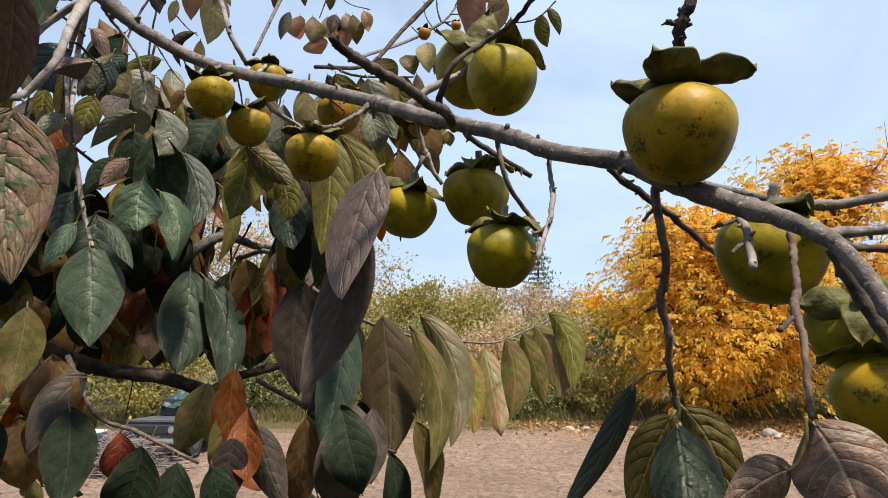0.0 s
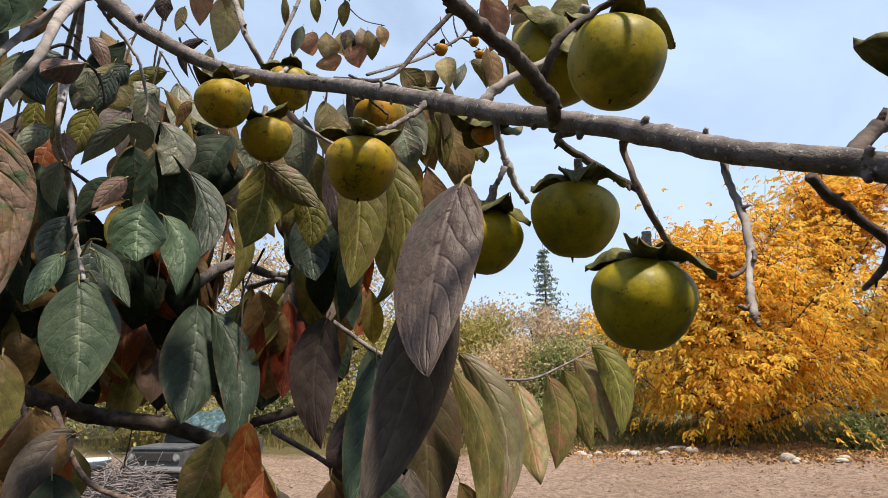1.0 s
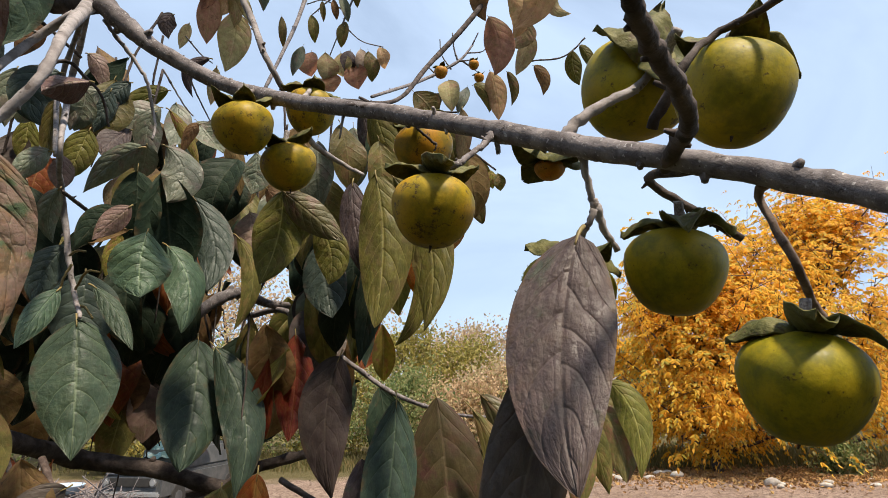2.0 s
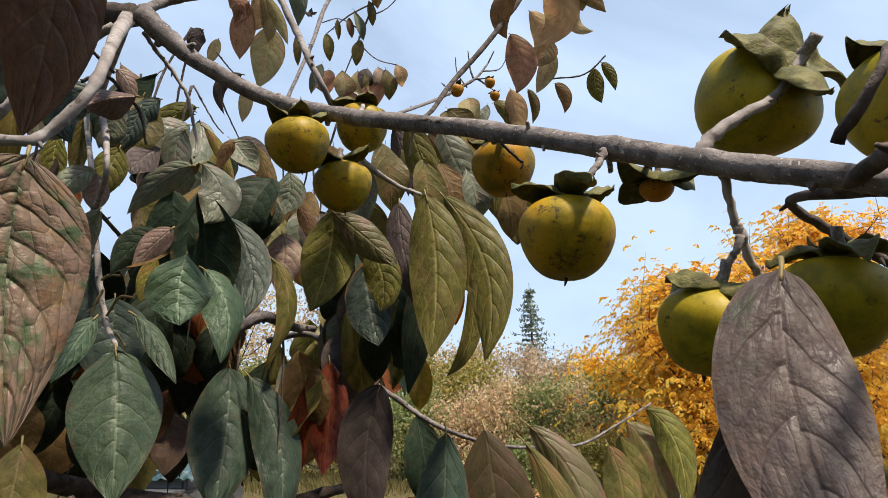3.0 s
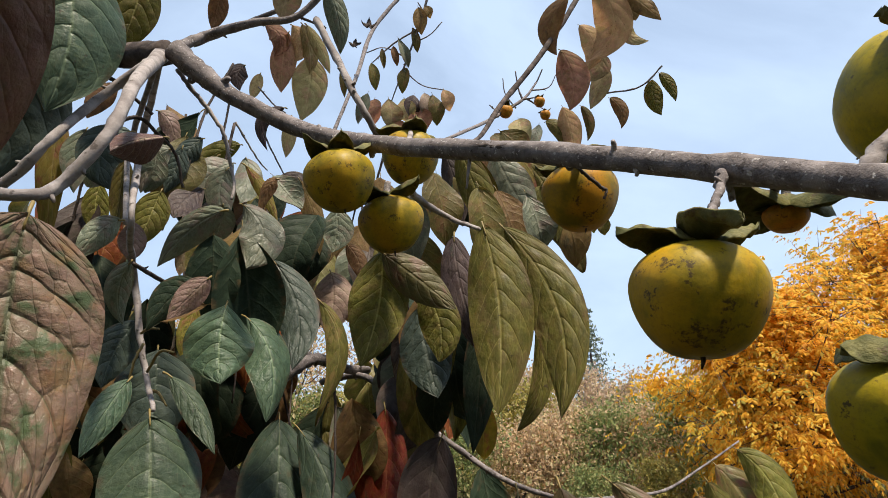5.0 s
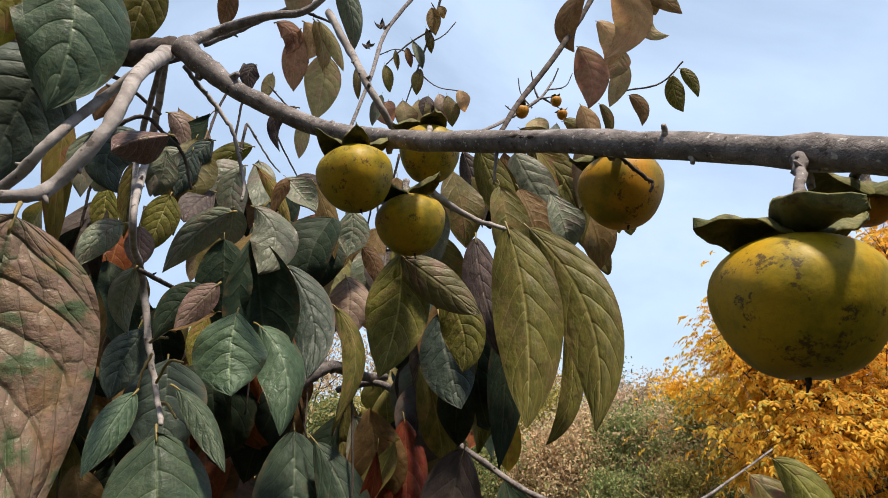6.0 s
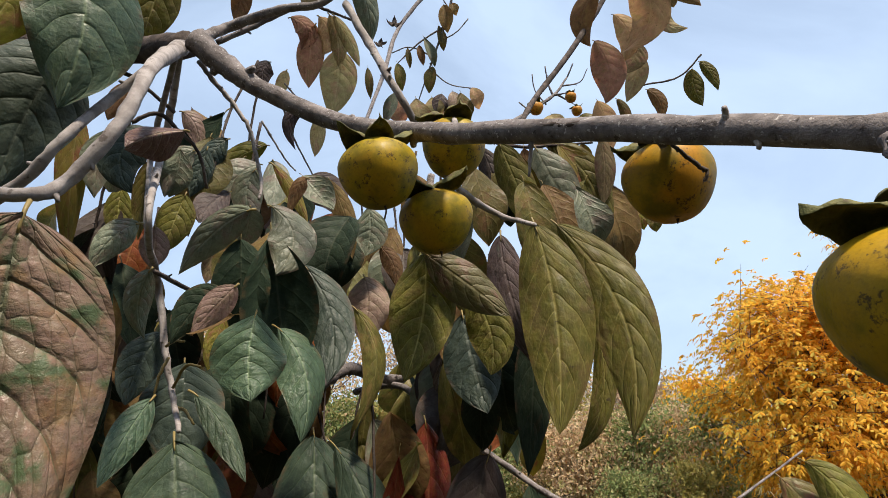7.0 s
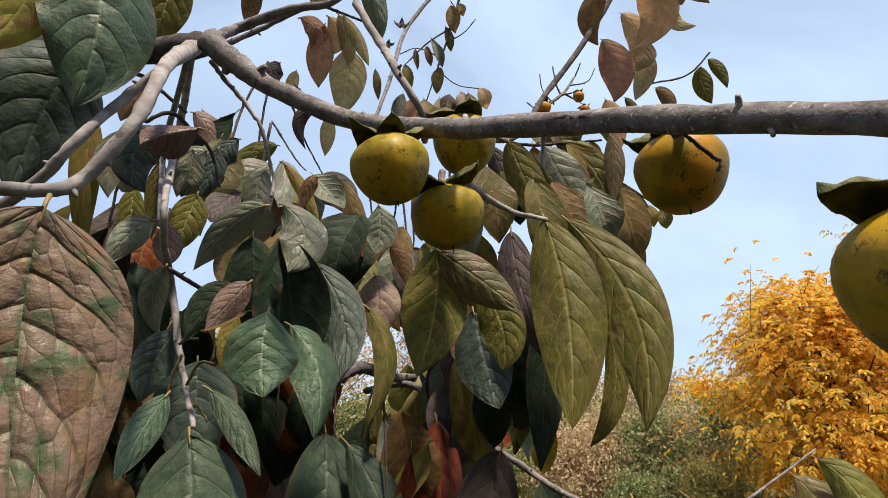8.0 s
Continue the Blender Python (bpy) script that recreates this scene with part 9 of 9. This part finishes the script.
spine_leaf((0.110, 1.595, 2.132), (0.139, 1.591, 2.050), (0.158, 1.590, 1.959), 0.056, -3, "olive", fold=0.3)
spine_leaf((0.146, 1.674, 2.159), (0.189, 1.637, 2.077), (0.198, 1.605, 1.979), 0.084, -5, "blush", fold=0.3)
spine_leaf((0.182, 1.645, 2.186), (0.226, 1.609, 2.111), (0.223, 1.580, 1.991), 0.068, -7, "moss", fold=0.3)
spine_leaf((-0.544, 1.199, 2.249), (-0.529, 1.170, 2.146), (-0.524, 1.136, 2.055), 0.100, 28, "forest", fold=0.3)
spine_leaf((-0.506, 1.180, 2.234), (-0.448, 1.173, 2.129), (-0.442, 1.141, 2.015), 0.069, 34, "forest", fold=0.4)
spine_leaf((-0.412, 1.284, 2.264), (-0.408, 1.280, 2.173), (-0.414, 1.274, 2.086), 0.067, 21, "red", fold=0.35)
spine_leaf((-0.376, 1.044, 2.062), (-0.384, 1.050, 1.979), (-0.384, 1.060, 1.885), 0.053, 24, "orange", fold=0.2)
spine_leaf((-0.442, 1.091, 2.039), (-0.450, 1.070, 1.982), (-0.470, 1.046, 1.927), 0.062, 27, "olive", fold=0.25)
spine_leaf((-0.582, 0.980, 2.054), (-0.603, 0.943, 2.018), (-0.616, 0.914, 1.947), 0.053, 37, "plum", fold=0.25)
spine_leaf((-0.551, 0.902, 2.014), (-0.534, 0.886, 1.955), (-0.525, 0.865, 1.884), 0.070, 36, "dark", fold=0.35)
spine_leaf((-0.584, 0.845, 2.152), (-0.575, 0.830, 2.099), (-0.572, 0.815, 2.038), 0.054, 40, "olive", fold=0.3)
spine_leaf((-0.316, 1.000, 1.979), (-0.301, 1.010, 1.917), (-0.275, 1.025, 1.853), 0.056, 21, "plum", fold=0.5)
spine_leaf((-0.338, 0.967, 1.964), (-0.346, 0.968, 1.916), (-0.358, 0.967, 1.854), 0.054, 24, "plum", fold=0.4)
spine_leaf((-0.769, 1.389, 2.154), (-0.768, 1.368, 2.097), (-0.770, 1.349, 2.027), 0.066, 32, "olive", fold=0.3)
spine_leaf((0.150, 0.442, 2.041), (0.147, 0.423, 2.016), (0.141, 0.404, 1.982), 0.038, -16, "forest", fold=0.75)
spine_leaf((0.158, 0.457, 2.049), (0.172, 0.449, 2.024), (0.176, 0.443, 1.988), 0.027, -18, "moss", fold=0.3)
spine_leaf((0.155, 0.468, 2.043), (0.140, 0.467, 2.018), (0.127, 0.464, 1.985), 0.029, -13, "moss", fold=0.3)
spine_leaf((0.132, 0.462, 2.063), (0.113, 0.458, 2.027), (0.082, 0.454, 1.985), 0.015, -9, "forest", fold=0.6)
spine_leaf((0.208, 0.410, 2.046), (0.214, 0.396, 2.023), (0.217, 0.384, 1.992), 0.047, -27, "wine", fold=0.35)
spine_leaf((0.199, 0.416, 2.021), (0.183, 0.415, 2.015), (0.160, 0.416, 1.998), 0.024, -21, "wine", fold=0.3)
spine_leaf((-0.010, 1.959, 3.530), (-0.072, 1.991, 3.451), (-0.057, 2.028, 3.367), 0.073, -3, "brown", fold=0.2)
spine_leaf((0.021, 2.012, 3.458), (0.059, 2.030, 3.390), (0.030, 2.064, 3.320), 0.072, -7, "salmon", fold=0.3)
spine_leaf((0.055, 1.895, 3.519), (0.114, 1.940, 3.393), (0.024, 1.987, 3.302), 0.113, -10, "salmon", fold=0.25, wave=0.05)
spine_leaf((0.095, 2.062, 3.374), (0.072, 2.073, 3.338), (0.041, 2.089, 3.302), 0.072, -8, "tan", fold=0.3)
spine_leaf((-0.048, 1.974, 3.348), (-0.016, 2.000, 3.259), (-0.033, 2.033, 3.170), 0.101, -5, "salmon", fold=0.3, wave=0.06)
spine_leaf((0.100, 2.123, 3.373), (0.078, 2.140, 3.313), (0.044, 2.167, 3.245), 0.066, -7, "tan", fold=0.3)
spine_leaf((-0.045, 2.151, 3.256), (-0.026, 2.166, 3.178), (-0.020, 2.193, 3.088), 0.076, -4, "salmon", fold=0.25)
spine_leaf((0.014, 2.150, 3.250), (0.036, 2.160, 3.196), (0.026, 2.180, 3.135), 0.034, -6, "olive", fold=0.4)
spine_leaf((-0.103, 2.175, 3.219), (-0.064, 2.174, 3.187), (-0.050, 2.195, 3.121), 0.050, -3, "olive", fold=0.3)
spine_leaf((0.161, 1.956, 3.503), (0.159, 2.001, 3.406), (0.219, 2.001, 3.361), 0.049, -11, "tan", fold=0.3)
spine_leaf((0.144, 1.943, 3.522), (0.200, 1.948, 3.464), (0.255, 1.962, 3.401), 0.063, -13, "brown", fold=0.3)
spine_leaf((0.073, 1.954, 3.524), (0.154, 1.959, 3.465), (0.184, 1.970, 3.417), 0.075, -11, "brown", fold=0.3)
spine_leaf((0.105, 2.134, 3.259), (0.137, 2.138, 3.214), (0.133, 2.157, 3.157), 0.045, -9, "brown", fold=0.3)
spine_leaf((0.234, 2.095, 3.285), (0.234, 2.109, 3.228), (0.253, 2.123, 3.171), 0.057, -13, "moss", fold=0.2)
spine_leaf((0.255, 2.082, 3.297), (0.281, 2.084, 3.254), (0.295, 2.100, 3.201), 0.037, -14, "moss", fold=0.2)
spine_leaf((-0.556, 1.091, 2.835), (-0.536, 1.106, 2.821), (-0.550, 1.117, 2.795), 0.036, 26, "salmon", fold=0.25, wave=0.06)
spine_leaf((-0.518, 1.105, 2.841), (-0.508, 1.120, 2.819), (-0.521, 1.131, 2.792), 0.032, 24, "salmon", fold=0.3)
spine_leaf((-0.503, 1.109, 2.844), (-0.496, 1.129, 2.809), (-0.502, 1.145, 2.776), 0.027, 23, "tan", fold=0.3)
spine_leaf((-0.497, 1.112, 2.844), (-0.480, 1.133, 2.811), (-0.471, 1.154, 2.778), 0.021, 22, "tan", fold=0.3)
spine_leaf((-0.525, 1.110, 2.831), (-0.538, 1.124, 2.787), (-0.546, 1.141, 2.745), 0.041, 26, "salmon", fold=0.3)
spine_leaf((-0.501, 1.140, 2.806), (-0.505, 1.155, 2.762), (-0.524, 1.172, 2.709), 0.057, 23, "tan", fold=0.2)
spine_leaf((-0.551, 1.167, 2.734), (-0.583, 1.159, 2.708), (-0.581, 1.179, 2.665), 0.022, 27, "purple", fold=0.4)
spine_leaf((-0.543, 1.178, 2.723), (-0.549, 1.187, 2.690), (-0.557, 1.196, 2.659), 0.024, 25, "tan", fold=0.4)
spine_leaf((-0.656, 1.217, 2.863), (-0.666, 1.215, 2.844), (-0.665, 1.226, 2.817), 0.034, 30, "purple", fold=0.3)
spine_leaf((-0.628, 1.225, 2.847), (-0.636, 1.227, 2.823), (-0.645, 1.231, 2.798), 0.022, 28, "tan", fold=0.3)
spine_leaf((-0.503, 1.067, 2.892), (-0.517, 1.076, 2.865), (-0.529, 1.087, 2.839), 0.044, 26, "tan", fold=0.3)
spine_leaf((-0.459, 1.086, 2.892), (-0.445, 1.110, 2.850), (-0.449, 1.137, 2.800), 0.036, 20, "grey", fold=0.3)
spine_leaf((-0.602, 1.035, 2.869), (-0.611, 1.047, 2.838), (-0.623, 1.056, 2.812), 0.029, 32, "brown", fold=0.3)
for tone, made in INNER.items():
    v, f = joined([(a, b) for a, b, _ in made])
    ob = mesh_object("crown", v, f, LEAF[tone], persimmon_tree, uvs=[u for _, b, c in made for u in c])
    ob["kind"] = "stuff"


# added, unseen: the trunk beside the camera, and crown leaves above that cast shade
branch("trunk", [(-1.55, 0.95, -0.15, 0.085), (-1.52, 0.98, 1.0, 0.07), (-1.45, 1.02, 2.0, 0.06), (-1.30, 1.05, 2.9, 0.045), (-1.1, 1.1, 3.8, 0.02)], BARK_DARK, 4)
branch("limb", [(-1.44, 1.02, 2.1, 0.03), (-1.2, 0.98, 2.42, 0.028), (-0.95, 0.92, 2.50, 0.024)], BARK_DARK, 2)
r = np.random.default_rng(31)
cc = np.stack([r.uniform(-2.1, -0.12, 210), r.uniform(-0.45, 1.6, 210), r.uniform(0.0, 0.9, 210)], 1)
cc[:, 2] += 2.95 + 0.95 * np.maximum(0.0, cc[:, 1] - 0.35)
mesh_object("crown", *leaf_cloud(cc, 0.16, r, droop=0.9, long=1.9), LEAF["olive"], persimmon_tree, smooth=False)["kind"] = "stuff"
